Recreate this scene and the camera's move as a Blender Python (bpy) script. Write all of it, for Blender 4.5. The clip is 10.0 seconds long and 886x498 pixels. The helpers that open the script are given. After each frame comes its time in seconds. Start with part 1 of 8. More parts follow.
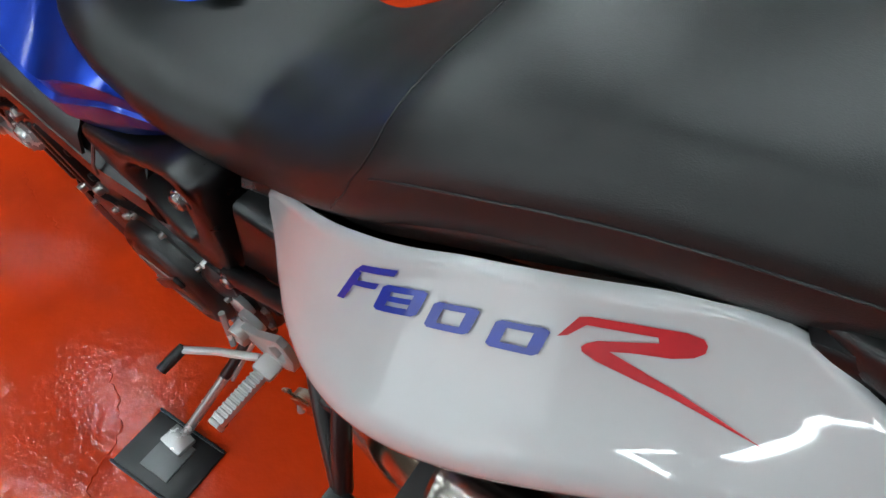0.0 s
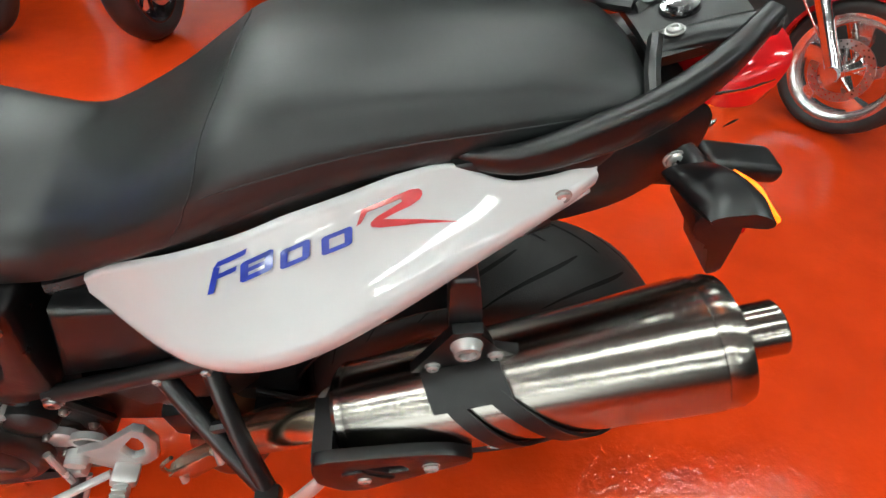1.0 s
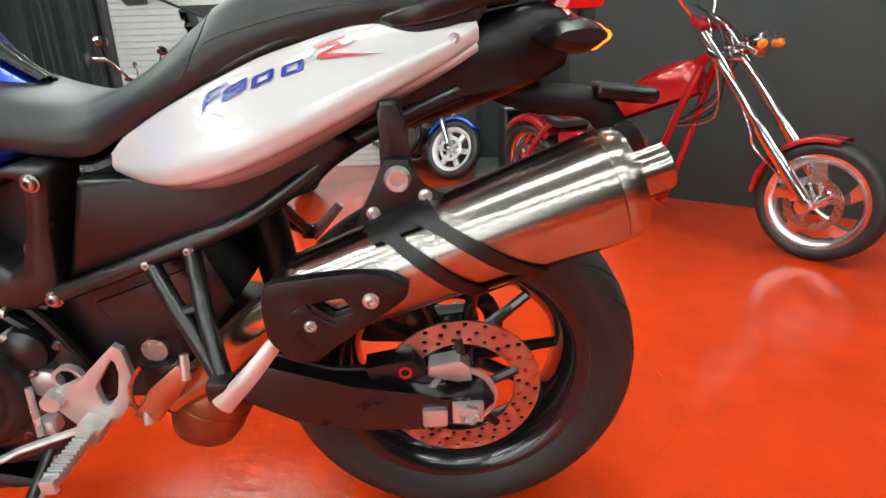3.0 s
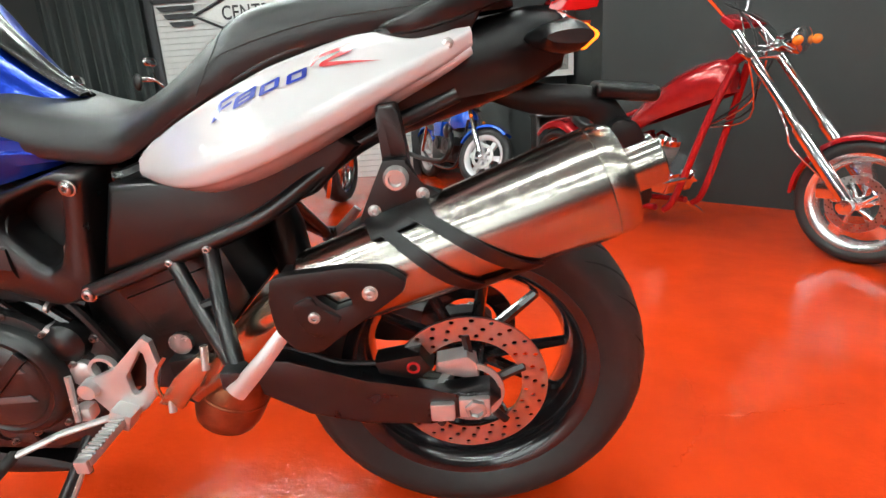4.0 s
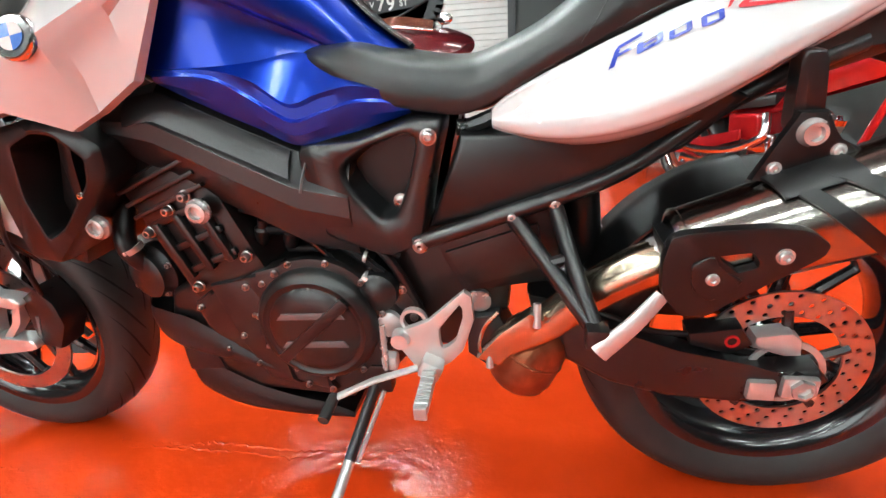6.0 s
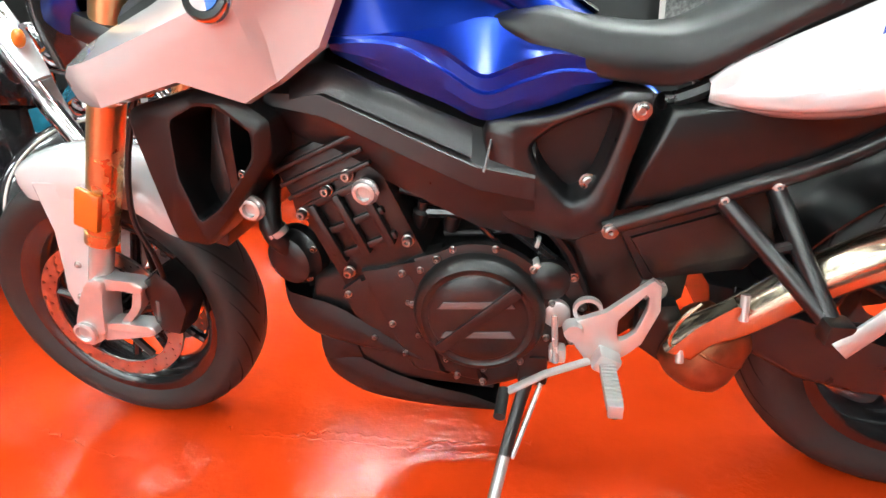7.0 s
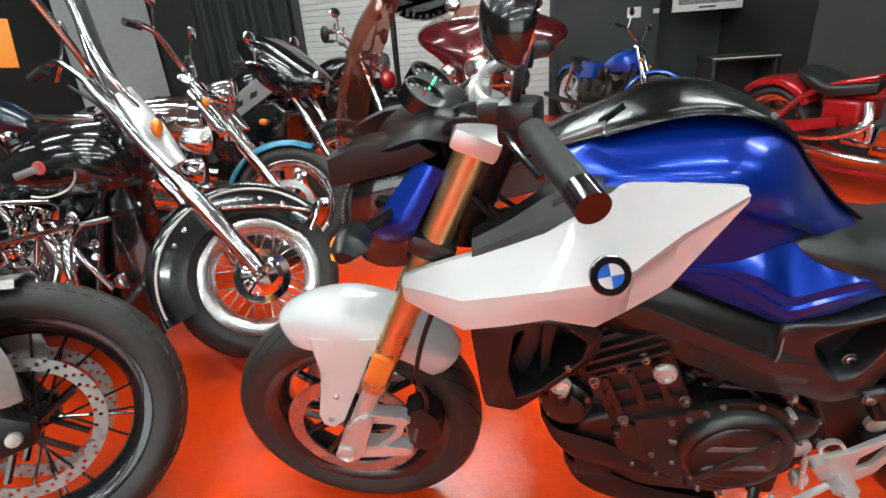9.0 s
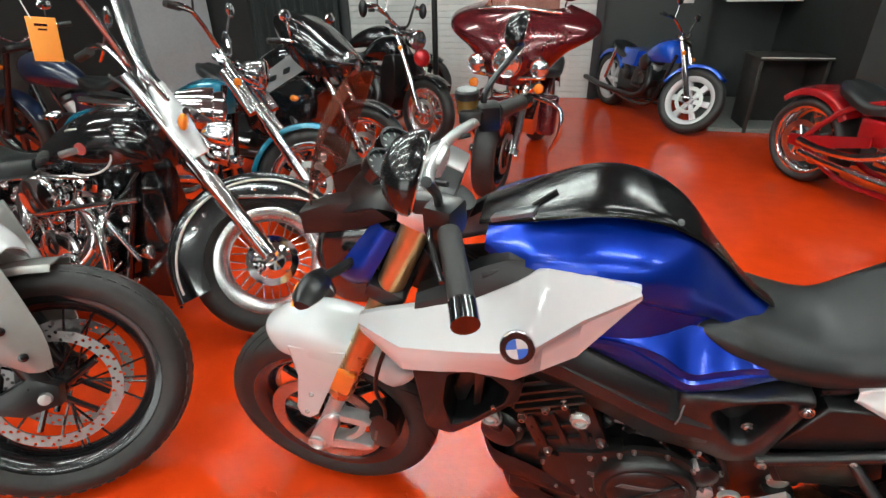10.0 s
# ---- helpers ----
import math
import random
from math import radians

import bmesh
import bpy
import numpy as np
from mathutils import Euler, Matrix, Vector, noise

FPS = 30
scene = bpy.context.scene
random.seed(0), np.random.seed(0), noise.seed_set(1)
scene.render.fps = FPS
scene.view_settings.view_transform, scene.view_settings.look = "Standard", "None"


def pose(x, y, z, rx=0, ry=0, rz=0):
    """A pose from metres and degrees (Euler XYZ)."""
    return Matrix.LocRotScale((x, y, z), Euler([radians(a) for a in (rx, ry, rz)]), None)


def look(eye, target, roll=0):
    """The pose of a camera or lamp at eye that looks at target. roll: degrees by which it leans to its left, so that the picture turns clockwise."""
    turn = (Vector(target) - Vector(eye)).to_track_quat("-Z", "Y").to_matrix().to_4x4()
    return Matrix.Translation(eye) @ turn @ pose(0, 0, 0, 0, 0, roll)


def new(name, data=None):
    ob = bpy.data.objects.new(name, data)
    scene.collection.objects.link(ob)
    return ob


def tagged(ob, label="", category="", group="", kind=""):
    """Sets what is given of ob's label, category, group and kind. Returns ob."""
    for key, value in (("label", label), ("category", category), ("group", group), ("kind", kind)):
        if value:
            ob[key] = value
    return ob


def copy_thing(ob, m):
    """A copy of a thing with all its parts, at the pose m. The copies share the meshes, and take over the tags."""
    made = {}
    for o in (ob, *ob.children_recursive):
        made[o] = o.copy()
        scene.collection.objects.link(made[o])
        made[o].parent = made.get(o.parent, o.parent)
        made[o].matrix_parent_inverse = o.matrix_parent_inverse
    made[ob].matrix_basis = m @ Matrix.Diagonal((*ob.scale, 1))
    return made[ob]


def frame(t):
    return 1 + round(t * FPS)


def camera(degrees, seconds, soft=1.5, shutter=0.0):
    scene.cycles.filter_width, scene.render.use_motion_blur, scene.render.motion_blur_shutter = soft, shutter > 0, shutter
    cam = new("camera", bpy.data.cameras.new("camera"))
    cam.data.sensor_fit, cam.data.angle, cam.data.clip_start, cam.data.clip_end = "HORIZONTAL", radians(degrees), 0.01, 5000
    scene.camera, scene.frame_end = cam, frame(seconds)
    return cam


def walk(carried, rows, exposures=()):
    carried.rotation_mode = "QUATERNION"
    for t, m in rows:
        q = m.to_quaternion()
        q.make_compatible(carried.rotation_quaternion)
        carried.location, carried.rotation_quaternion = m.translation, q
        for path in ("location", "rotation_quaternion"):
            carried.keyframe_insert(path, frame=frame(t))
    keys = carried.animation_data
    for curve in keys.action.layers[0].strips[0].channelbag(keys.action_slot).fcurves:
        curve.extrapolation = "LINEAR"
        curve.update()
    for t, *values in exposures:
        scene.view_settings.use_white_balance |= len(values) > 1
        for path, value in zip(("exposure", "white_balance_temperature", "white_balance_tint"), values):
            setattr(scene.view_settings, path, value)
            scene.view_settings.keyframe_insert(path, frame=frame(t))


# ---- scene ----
cam = camera(82.7, 10.0)
PATH = [
    (0, (-0.158, -0.411, 1.009), (-0.857, 0.728, -0.479), 4.9),
    (0.5, (-0.166, -0.431, 1.012), (-0.339, 0.931, -0.443), 6.1),
    (1, (-0.142, -0.589, 1.081), (0.025, 0.874, -0.273), 3.1),
    (1.5, (-0.081, -0.746, 1.135), (0.092, 0.82, -0.097), 1.6),
    (2, (-0.02, -0.817, 1.092), (0.071, 0.855, -0.001), 0.7),
    (2.5, (-0.04, -0.842, 0.866), (0.067, 1.011, 0.121), -0.4),
    (2.7, (-0.048, -0.866, 0.793), (0.045, 1.035, 0.179), -1.0),
    (3.8, (-0.001, -0.919, 0.741), (-0.102, 1.014, 0.235), -3.4),
    (4, (0.007, -0.922, 0.749), (-0.097, 1.009, 0.241), -3.5),
    (4.5, (0.016, -0.919, 0.757), (-0.109, 1.012, 0.251), -4.0),
    (5, (-0.071, -0.951, 0.759), (-0.257, 0.977, 0.259), -4.0),
    (5.5, (-0.225, -0.954, 0.749), (-0.535, 0.957, 0.246), -2.7),
    (6, (-0.394, -0.942, 0.734), (-0.739, 0.943, 0.161), -2.7),
    (6.2, (-0.45, -0.935, 0.708), (-0.792, 0.953, 0.145), -3.0),
    (7.3, (-0.746, -0.932, 0.767), (-1.121, 0.91, 0.084), -2.5),
    (7.5, (-0.812, -0.957, 0.813), (-1.173, 0.88, 0.109), -2.9),
    (8, (-0.922, -0.975, 0.877), (-1.278, 0.865, 0.177), -3.7),
    (8.5, (-1.055, -0.958, 0.9), (-1.384, 0.893, 0.216), -3.0),
    (9, (-1.145, -1.001, 1.148), (-1.435, 0.811, 0.352), -4.4),
    (9.5, (-1.112, -1.115, 1.295), (-1.4, 0.669, 0.438), -5.6),
    (10, (-0.984, -1.015, 1.339), (-1.399, 0.709, 0.414), -1.0),
]
# the exposure opens up as the camera leaves the white panel and closes again
EXPOSURES = [(0.0, -0.94, 6000, 10), (0.5, -0.55, 6300, 10), (1.0, -0.35, 6500, 10), (1.5, -0.25, 6600, 10), (2.0, -0.15, 6600, 10), (2.5, -0.05, 6500, 10), (4.0, 0.17, 6450, 10), (5.0, 0.21, 6400, 10), (5.5, 0.33, 6350, 10), (6.0, 0.35, 6350, 10), (7.5, 0.55, 6300, 10), (8.0, 0.30, 6400, 10), (8.5, 0.05, 6400, 10), (9.0, -0.13, 6350, 10), (9.5, -0.22, 6350, 10), (10.0, -0.26, 6500, 10)]
walk(cam, [(t, look(eye, target, roll)) for t, eye, target, roll in PATH], EXPOSURES)

from mathutils.bvhtree import BVHTree

# ---- world and light ----
world = bpy.data.worlds.new("room_world")
scene.world = world
world.use_nodes = True
world.node_tree.nodes["Background"].inputs[0].default_value = (0.9, 0.95, 1.0, 1)
world.node_tree.nodes["Background"].inputs[1].default_value = 0.0


# ---- materials ----
def material(name, color, rough=0.5, metal=0.0, coat=0.0, coat_rough=0.06, var=0.15, scale=30.0, bump=0.0, bump_scale=200.0, rough_var=0.1, color2=None, big=2.5, ior=1.5, stretch=None):
    """A surface with variation at two scales: broad patches and fine grain."""
    m = bpy.data.materials.new(name)
    m.use_nodes = True
    nt = m.node_tree
    b = nt.nodes["Principled BSDF"]
    tc = nt.nodes.new("ShaderNodeTexCoord")
    mp = nt.nodes.new("ShaderNodeMapping")
    if stretch:
        mp.inputs["Scale"].default_value = stretch
    nt.links.new(tc.outputs["Object"], mp.inputs["Vector"])
    fine = nt.nodes.new("ShaderNodeTexNoise")
    fine.inputs["Scale"].default_value = scale
    fine.inputs["Detail"].default_value = 5
    wide = nt.nodes.new("ShaderNodeTexNoise")
    wide.inputs["Scale"].default_value = big
    wide.inputs["Detail"].default_value = 3
    nt.links.new(mp.outputs[0], fine.inputs["Vector"])
    nt.links.new(mp.outputs[0], wide.inputs["Vector"])
    mixer = nt.nodes.new("ShaderNodeMath")
    mixer.operation = "MULTIPLY_ADD"
    mixer.inputs[1].default_value = 0.5
    nt.links.new(fine.outputs["Fac"], mixer.inputs[0])
    half = nt.nodes.new("ShaderNodeMath")
    half.operation = "MULTIPLY"
    half.inputs[1].default_value = 0.5
    nt.links.new(wide.outputs["Fac"], half.inputs[0])
    nt.links.new(half.outputs[0], mixer.inputs[2])
    ramp = nt.nodes.new("ShaderNodeValToRGB")
    lo = tuple(max(0.0, c * (1 - var)) for c in color)
    hi = color2 or tuple(min(1.0, c * (1 + var)) for c in color)
    ramp.color_ramp.elements[0].color, ramp.color_ramp.elements[0].position = (*lo, 1), 0.32
    ramp.color_ramp.elements[1].color, ramp.color_ramp.elements[1].position = (*hi, 1), 0.68
    nt.links.new(mixer.outputs[0], ramp.inputs[0])
    nt.links.new(ramp.outputs[0], b.inputs["Base Color"])
    rr = nt.nodes.new("ShaderNodeMapRange")
    rr.inputs["From Min"].default_value, rr.inputs["From Max"].default_value = 0.3, 0.7
    rr.inputs["To Min"].default_value, rr.inputs["To Max"].default_value = max(0.02, rough * (1 - rough_var)), min(1, rough * (1 + rough_var))
    nt.links.new(mixer.outputs[0], rr.inputs["Value"])
    nt.links.new(rr.outputs[0], b.inputs["Roughness"])
    b.inputs["Metallic"].default_value = metal
    b.inputs["IOR"].default_value = ior
    b.inputs["Coat Weight"].default_value = coat
    b.inputs["Coat Roughness"].default_value = coat_rough
    if bump:
        gr = nt.nodes.new("ShaderNodeTexNoise")
        gr.inputs["Scale"].default_value = bump_scale
        gr.inputs["Detail"].default_value = 4
        nt.links.new(mp.outputs[0], gr.inputs["Vector"])
        bp = nt.nodes.new("ShaderNodeBump")
        bp.inputs["Strength"].default_value = bump
        bp.inputs["Distance"].default_value = 0.002
        nt.links.new(gr.outputs["Fac"], bp.inputs["Height"])
        nt.links.new(bp.outputs[0], b.inputs["Normal"])
    return m


def glowing(name, color, strength):
    m = bpy.data.materials.new(name)
    m.use_nodes = True
    b = m.node_tree.nodes["Principled BSDF"]
    b.inputs["Base Color"].default_value = (*color, 1)
    b.inputs["Emission Color"].default_value = (*color, 1)
    b.inputs["Emission Strength"].default_value = strength
    return m


def glassy(name, color, rough=0.02, alpha=0.35):
    """Thin clear plastic: part clear, part gloss."""
    m = bpy.data.materials.new(name)
    m.use_nodes = True
    nt = m.node_tree
    b = nt.nodes["Principled BSDF"]
    b.inputs["Base Color"].default_value = (*color, 1)
    b.inputs["Roughness"].default_value = rough
    clear = nt.nodes.new("ShaderNodeBsdfTransparent")
    clear.inputs[0].default_value = (*[0.5 + 0.5 * c for c in color], 1)
    mix = nt.nodes.new("ShaderNodeMixShader")
    mix.inputs[0].default_value = alpha
    nt.links.new(clear.outputs[0], mix.inputs[1])
    nt.links.new(b.outputs[0], mix.inputs[2])
    nt.links.new(mix.outputs[0], nt.nodes["Material Output"].inputs[0])
    return m


WHITE = material("white_paint", (0.64, 0.645, 0.655), 0.25, coat=1.0, coat_rough=0.02, var=0.02, rough_var=0.02)
BLUE = material("blue_paint", (0.002, 0.037, 0.41), 0.29, metal=0.72, coat=0.4, coat_rough=0.09, var=0.10, scale=900, rough_var=0.02)
BLACK_GLOSS = material("black_gloss_paint", (0.008, 0.008, 0.009), 0.16, coat=1.0, var=0.1, rough_var=0.02)
BLACK_SATIN = material("black_satin_plastic", (0.007, 0.007, 0.0075), 0.30, var=0.25, bump=0.08, bump_scale=900, ior=1.52)
BLACK_MATT = material("black_matt_plastic", (0.005, 0.005, 0.0055), 0.38, var=0.25, bump=0.15, bump_scale=700, ior=1.5)
FRAME_BLACK = material("black_powder_coat", (0.009, 0.009, 0.0098), 0.29, var=0.2, bump=0.05, bump_scale=1200, ior=1.6)
ENGINE_BLACK = material("engine_black_casting", (0.006, 0.0058, 0.0058), 0.33, metal=0.0, var=0.35, bump=0.14, bump_scale=400, ior=1.6)
VINYL = material("seat_vinyl", (0.014, 0.0155, 0.0158), 0.33, var=0.15, scale=60, rough_var=0.06, bump=0.15, bump_scale=1400)
RUBBER = material("tyre_rubber", (0.020, 0.0195, 0.019), 0.52, var=0.3, scale=40, bump=0.2, bump_scale=500)
STEEL_DARK = material("dull_grey_metal", (0.16, 0.165, 0.17), 0.35, metal=0.5, var=0.1)
COVER_BLACK = material("gloss_black_cover", (0.004, 0.004, 0.0045), 0.19, var=0.08, rough_var=0.0)
# Near-black for flat tread strips: the shade in the grooves is their colour.
GROOVE_SHADE = material("tyre_groove", (0.003, 0.003, 0.003), 0.9, var=0.2)
RIM_BLACK = material("rim_black", (0.008, 0.008, 0.009), 0.2, coat=0.7, var=0.2)
BOLT_STEEL = material("bolt_steel", (0.42, 0.41, 0.40), 0.28, metal=1.0, var=0.12, scale=60)
STEEL = material("brushed_steel", (0.60, 0.60, 0.59), 0.26, metal=0.6, var=0.06, scale=60)
def brushed(name, color, rough):
    """Steel brushed round its own z axis, so that highlights run along it."""
    m = material(name, color, rough, metal=1.0, var=0.012, scale=90, rough_var=0.03, big=4)
    nt = m.node_tree
    tan = nt.nodes.new("ShaderNodeTangent")
    tan.direction_type, tan.axis = "RADIAL", "Z"
    b = nt.nodes["Principled BSDF"]
    b.inputs["Anisotropic"].default_value = 0.75
    b.inputs["Anisotropic Rotation"].default_value = 0.25
    nt.links.new(tan.outputs[0], b.inputs["Tangent"])
    return m


BRUSHED = brushed("brushed_silencer_steel", (0.41, 0.385, 0.35), 0.24)
CHROME = material("chrome", (0.83, 0.83, 0.84), 0.07, metal=1.0, var=0.03)
WHEEL_CHROME = material("wheel_chrome", (0.88, 0.88, 0.88), 0.24, metal=1.0, var=0.04)
ALLOY = material("cast_alloy", (0.66, 0.655, 0.65), 0.34, metal=0.6, var=0.12, bump=0.15, bump_scale=500)
DISC_STEEL = material("disc_steel", (0.50, 0.49, 0.48), 0.30, metal=1.0, var=0.1, scale=80)
GOLD = material("gold_anodised", (0.66, 0.46, 0.22), 0.28, metal=0.9, var=0.08)
HEADER = material("heated_header_steel", (0.62, 0.47, 0.28), 0.22, metal=1.0, var=0.3, scale=12, color2=(0.72, 0.66, 0.55))
HEADER_DARK = material("burnt_collector_steel", (0.30, 0.115, 0.055), 0.42, metal=0.9, var=0.6, scale=26)
RED_PAINT = material("candy_red_paint", (0.42, 0.010, 0.014), 0.2, metal=0.3, coat=1.0, var=0.15)
MAROON = material("maroon_paint", (0.10, 0.008, 0.012), 0.22, metal=0.3, coat=1.0, var=0.15)
TEAL = material("teal_paint", (0.01, 0.16, 0.25), 0.22, metal=0.3, coat=1.0, var=0.1)
NAVY = material("dark_navy_paint", (0.006, 0.012, 0.035), 0.3, coat=0.8, var=0.1)
EMBLEM_RED = material("worn_red_enamel", (0.55, 0.10, 0.09), 0.3, coat=0.8, var=0.25, scale=160)
MIRROR_BLACK = material("mirror_back_plastic", (0.006, 0.006, 0.0065), 0.22, coat=0.5, var=0.15)
BIKE_BLUE = material("bright_blue_paint", (0.006, 0.08, 0.55), 0.25, metal=0.2, coat=1.0, var=0.1)
GREY_PAINT = material("grey_paint", (0.30, 0.29, 0.275), 0.3, metal=0.3, coat=0.8, var=0.06)
SILVER_PAINT = material("silver_paint", (0.55, 0.55, 0.55), 0.25, metal=0.6, coat=0.8, var=0.05)
RED_LENS = material("red_lens", (0.78, 0.010, 0.014), 0.12, coat=1.0, var=0.1)
AMBER_LENS = material("amber_lens", (0.85, 0.22, 0.02), 0.15, coat=1.0, var=0.1)
ORANGE_REFLECTOR = material("orange_reflector", (0.80, 0.20, 0.02), 0.2, coat=1.0, var=0.1, scale=400, bump=0.3, bump_scale=900)
AMBER_GLOW = glowing("amber_glow", (1.0, 0.20, 0.008), 2.6)
LAMP_TUBE = glowing("fluorescent_tube", (0.90, 1.0, 0.96), 66.0)
GREEN_GLOW = glowing("green_glow", (0.05, 1.0, 0.4), 2.0)
CLEAR = glassy("clear_screen", (0.30, 0.32, 0.33), alpha=0.16)
# Clear plastic with a red-brown tint.
RED_BROWN_CLEAR = glassy("smoked_screen", (0.40, 0.13, 0.08), alpha=0.22)
DECAL_BLUE = material("blue_decal", (0.012, 0.035, 0.36), 0.3, coat=0.8, var=0.05)
BADGE_BLUE = material("badge_blue", (0.02, 0.12, 0.52), 0.25, coat=0.8, var=0.04)
DECAL_RED = material("red_decal", (0.55, 0.012, 0.02), 0.3, coat=0.8, var=0.05)
SIGN_BLACK = material("sign_black", (0.025, 0.026, 0.028), 0.6, var=0.2)
SIGN_WHITE = material("sign_white", (0.74, 0.74, 0.72), 0.6, var=0.08)
WALL = material("charcoal_wall_paint", (0.023, 0.026, 0.025), 0.6, var=0.12, scale=14, bump=0.25, bump_scale=60, big=1.2)
SHUTTER = material("shutter_steel", (0.62, 0.62, 0.60), 0.5, var=0.1, scale=9, big=0.8)
CEIL = material("ceiling_board", (0.07, 0.071, 0.071), 0.8, var=0.2)
CURTAIN = material("dark_curtain", (0.022, 0.028, 0.027), 0.8, var=0.3, bump=0.3, bump_scale=300)
WOOD = material("dark_shelf_wood", (0.030, 0.028, 0.026), 0.5, var=0.3, scale=12)
PAPER = material("paper", (0.70, 0.69, 0.66), 0.7, var=0.05)
PHOTO = material("photo_print", (0.10, 0.11, 0.11), 0.35, var=0.9, scale=24, color2=(0.36, 0.37, 0.36))
TAG_ORANGE = material("orange_tag_card", (0.95, 0.34, 0.05), 0.6, var=0.06)
DUST_GREY = material("grey_step", (0.20, 0.21, 0.20), 0.7, var=0.25)
DUST_BOARD = material("grey_board", (0.34, 0.36, 0.37), 0.6, var=0.08)


def floor_material():
    """Glossy orange-red floor paint, worn and patched, with fine cracks."""
    m = material("orange_red_floor_paint", (0.72, 0.048, 0.006), 0.085, var=0.10, scale=7, big=0.9, color2=(0.80, 0.058, 0.008), rough_var=0.45, coat=0.0, ior=1.45)
    nt = m.node_tree
    b = nt.nodes["Principled BSDF"]
    tc = nt.nodes.new("ShaderNodeTexCoord")
    warp = nt.nodes.new("ShaderNodeTexNoise")
    warp.inputs["Scale"].default_value = 3.0
    add = nt.nodes.new("ShaderNodeVectorMath")
    add.operation = "MULTIPLY_ADD"
    add.inputs[1].default_value = (0.9, 0.9, 0.9)
    nt.links.new(tc.outputs["Object"], warp.inputs["Vector"])
    nt.links.new(warp.outputs["Color"], add.inputs[0])
    nt.links.new(tc.outputs["Object"], add.inputs[2])
    cell = nt.nodes.new("ShaderNodeTexVoronoi")
    cell.feature = "DISTANCE_TO_EDGE"
    cell.inputs["Scale"].default_value = 0.45
    nt.links.new(add.outputs[0], cell.inputs["Vector"])
    line = nt.nodes.new("ShaderNodeMapRange")
    line.inputs["From Min"].default_value, line.inputs["From Max"].default_value = 0.0, 0.003
    nt.links.new(cell.outputs["Distance"], line.inputs["Value"])
    peel = nt.nodes.new("ShaderNodeTexNoise")
    peel.inputs["Scale"].default_value = 42.0
    peel.inputs["Detail"].default_value = 3
    peel.inputs["Roughness"].default_value = 0.62
    nt.links.new(tc.outputs["Object"], peel.inputs["Vector"])
    broken = nt.nodes.new("ShaderNodeTexNoise")
    broken.inputs["Scale"].default_value = 1.1
    nt.links.new(tc.outputs["Object"], broken.inputs["Vector"])
    some = nt.nodes.new("ShaderNodeMapRange")
    some.inputs["From Min"].default_value, some.inputs["From Max"].default_value = 0.50, 0.62
    some.inputs["To Min"].default_value, some.inputs["To Max"].default_value = 0.0, 0.05
    nt.links.new(broken.outputs["Fac"], some.inputs["Value"])
    ups = nt.nodes.new("ShaderNodeMath")
    ups.operation = "MULTIPLY_ADD"
    nt.links.new(line.outputs[0], ups.inputs[0])
    nt.links.new(some.outputs[0], ups.inputs[1])
    nt.links.new(peel.outputs["Fac"], ups.inputs[2])
    bp = nt.nodes.new("ShaderNodeBump")
    bp.inputs["Strength"].default_value = 0.30
    bp.inputs["Distance"].default_value = 0.005
    nt.links.new(ups.outputs[0], bp.inputs["Height"])
    nt.links.new(bp.outputs[0], b.inputs["Normal"])
    return m


FLOOR = floor_material()


# ---- mesh tools ----
def finish(name, bm, mat, parent=None, label="", sharp=42):
    bmesh.ops.recalc_face_normals(bm, faces=bm.faces)
    me = bpy.data.meshes.new(name)
    bm.to_mesh(me)
    bm.free()
    me.materials.append(mat)
    me.polygons.foreach_set("use_smooth", [True] * len(me.polygons))
    me.set_sharp_from_angle(angle=radians(sharp))
    ob = new(name, me)
    if parent is not None:
        ob.parent = parent
    if label:
        tagged(ob, label)
    return ob


def part(name, bm, mat, parent, label="", sharp=42):
    return finish(name, bm, mat, parent, label, sharp)


def thing(name, label, category, m=None, group="", kind=""):
    ob = new(name)
    ob.empty_display_size = 0.1
    if m is not None:
        ob.matrix_world = m
    return tagged(ob, label, category, group, kind)


def spline(points, n):
    """n+1 points on a smooth curve through the given ones."""
    p = [Vector(q) for q in points]
    k = len(p) - 1
    out = []
    for i in range(n + 1):
        u = i / n * k
        j = min(int(u), k - 1)
        f = u - j
        a, b, c, d = p[max(j - 1, 0)], p[j], p[j + 1], p[min(j + 2, k)]
        out.append(0.5 * ((2 * b) + (c - a) * f + (2 * a - 5 * b + 4 * c - d) * f * f + (3 * b - a - 3 * c + d) * f ** 3))
    return out


def grid_into(bm, rows, close_u=False, close_v=False, flip=False):
    vs = [[bm.verts.new(q) for q in row] for row in rows]
    nu, nv = len(vs), len(vs[0])
    for i in range(nu if close_u else nu - 1):
        for j in range(nv if close_v else nv - 1):
            a, b, c, d = vs[i][j], vs[(i + 1) % nu][j], vs[(i + 1) % nu][(j + 1) % nv], vs[i][(j + 1) % nv]
            bm.faces.new((a, d, c, b) if flip else (a, b, c, d))
    return vs


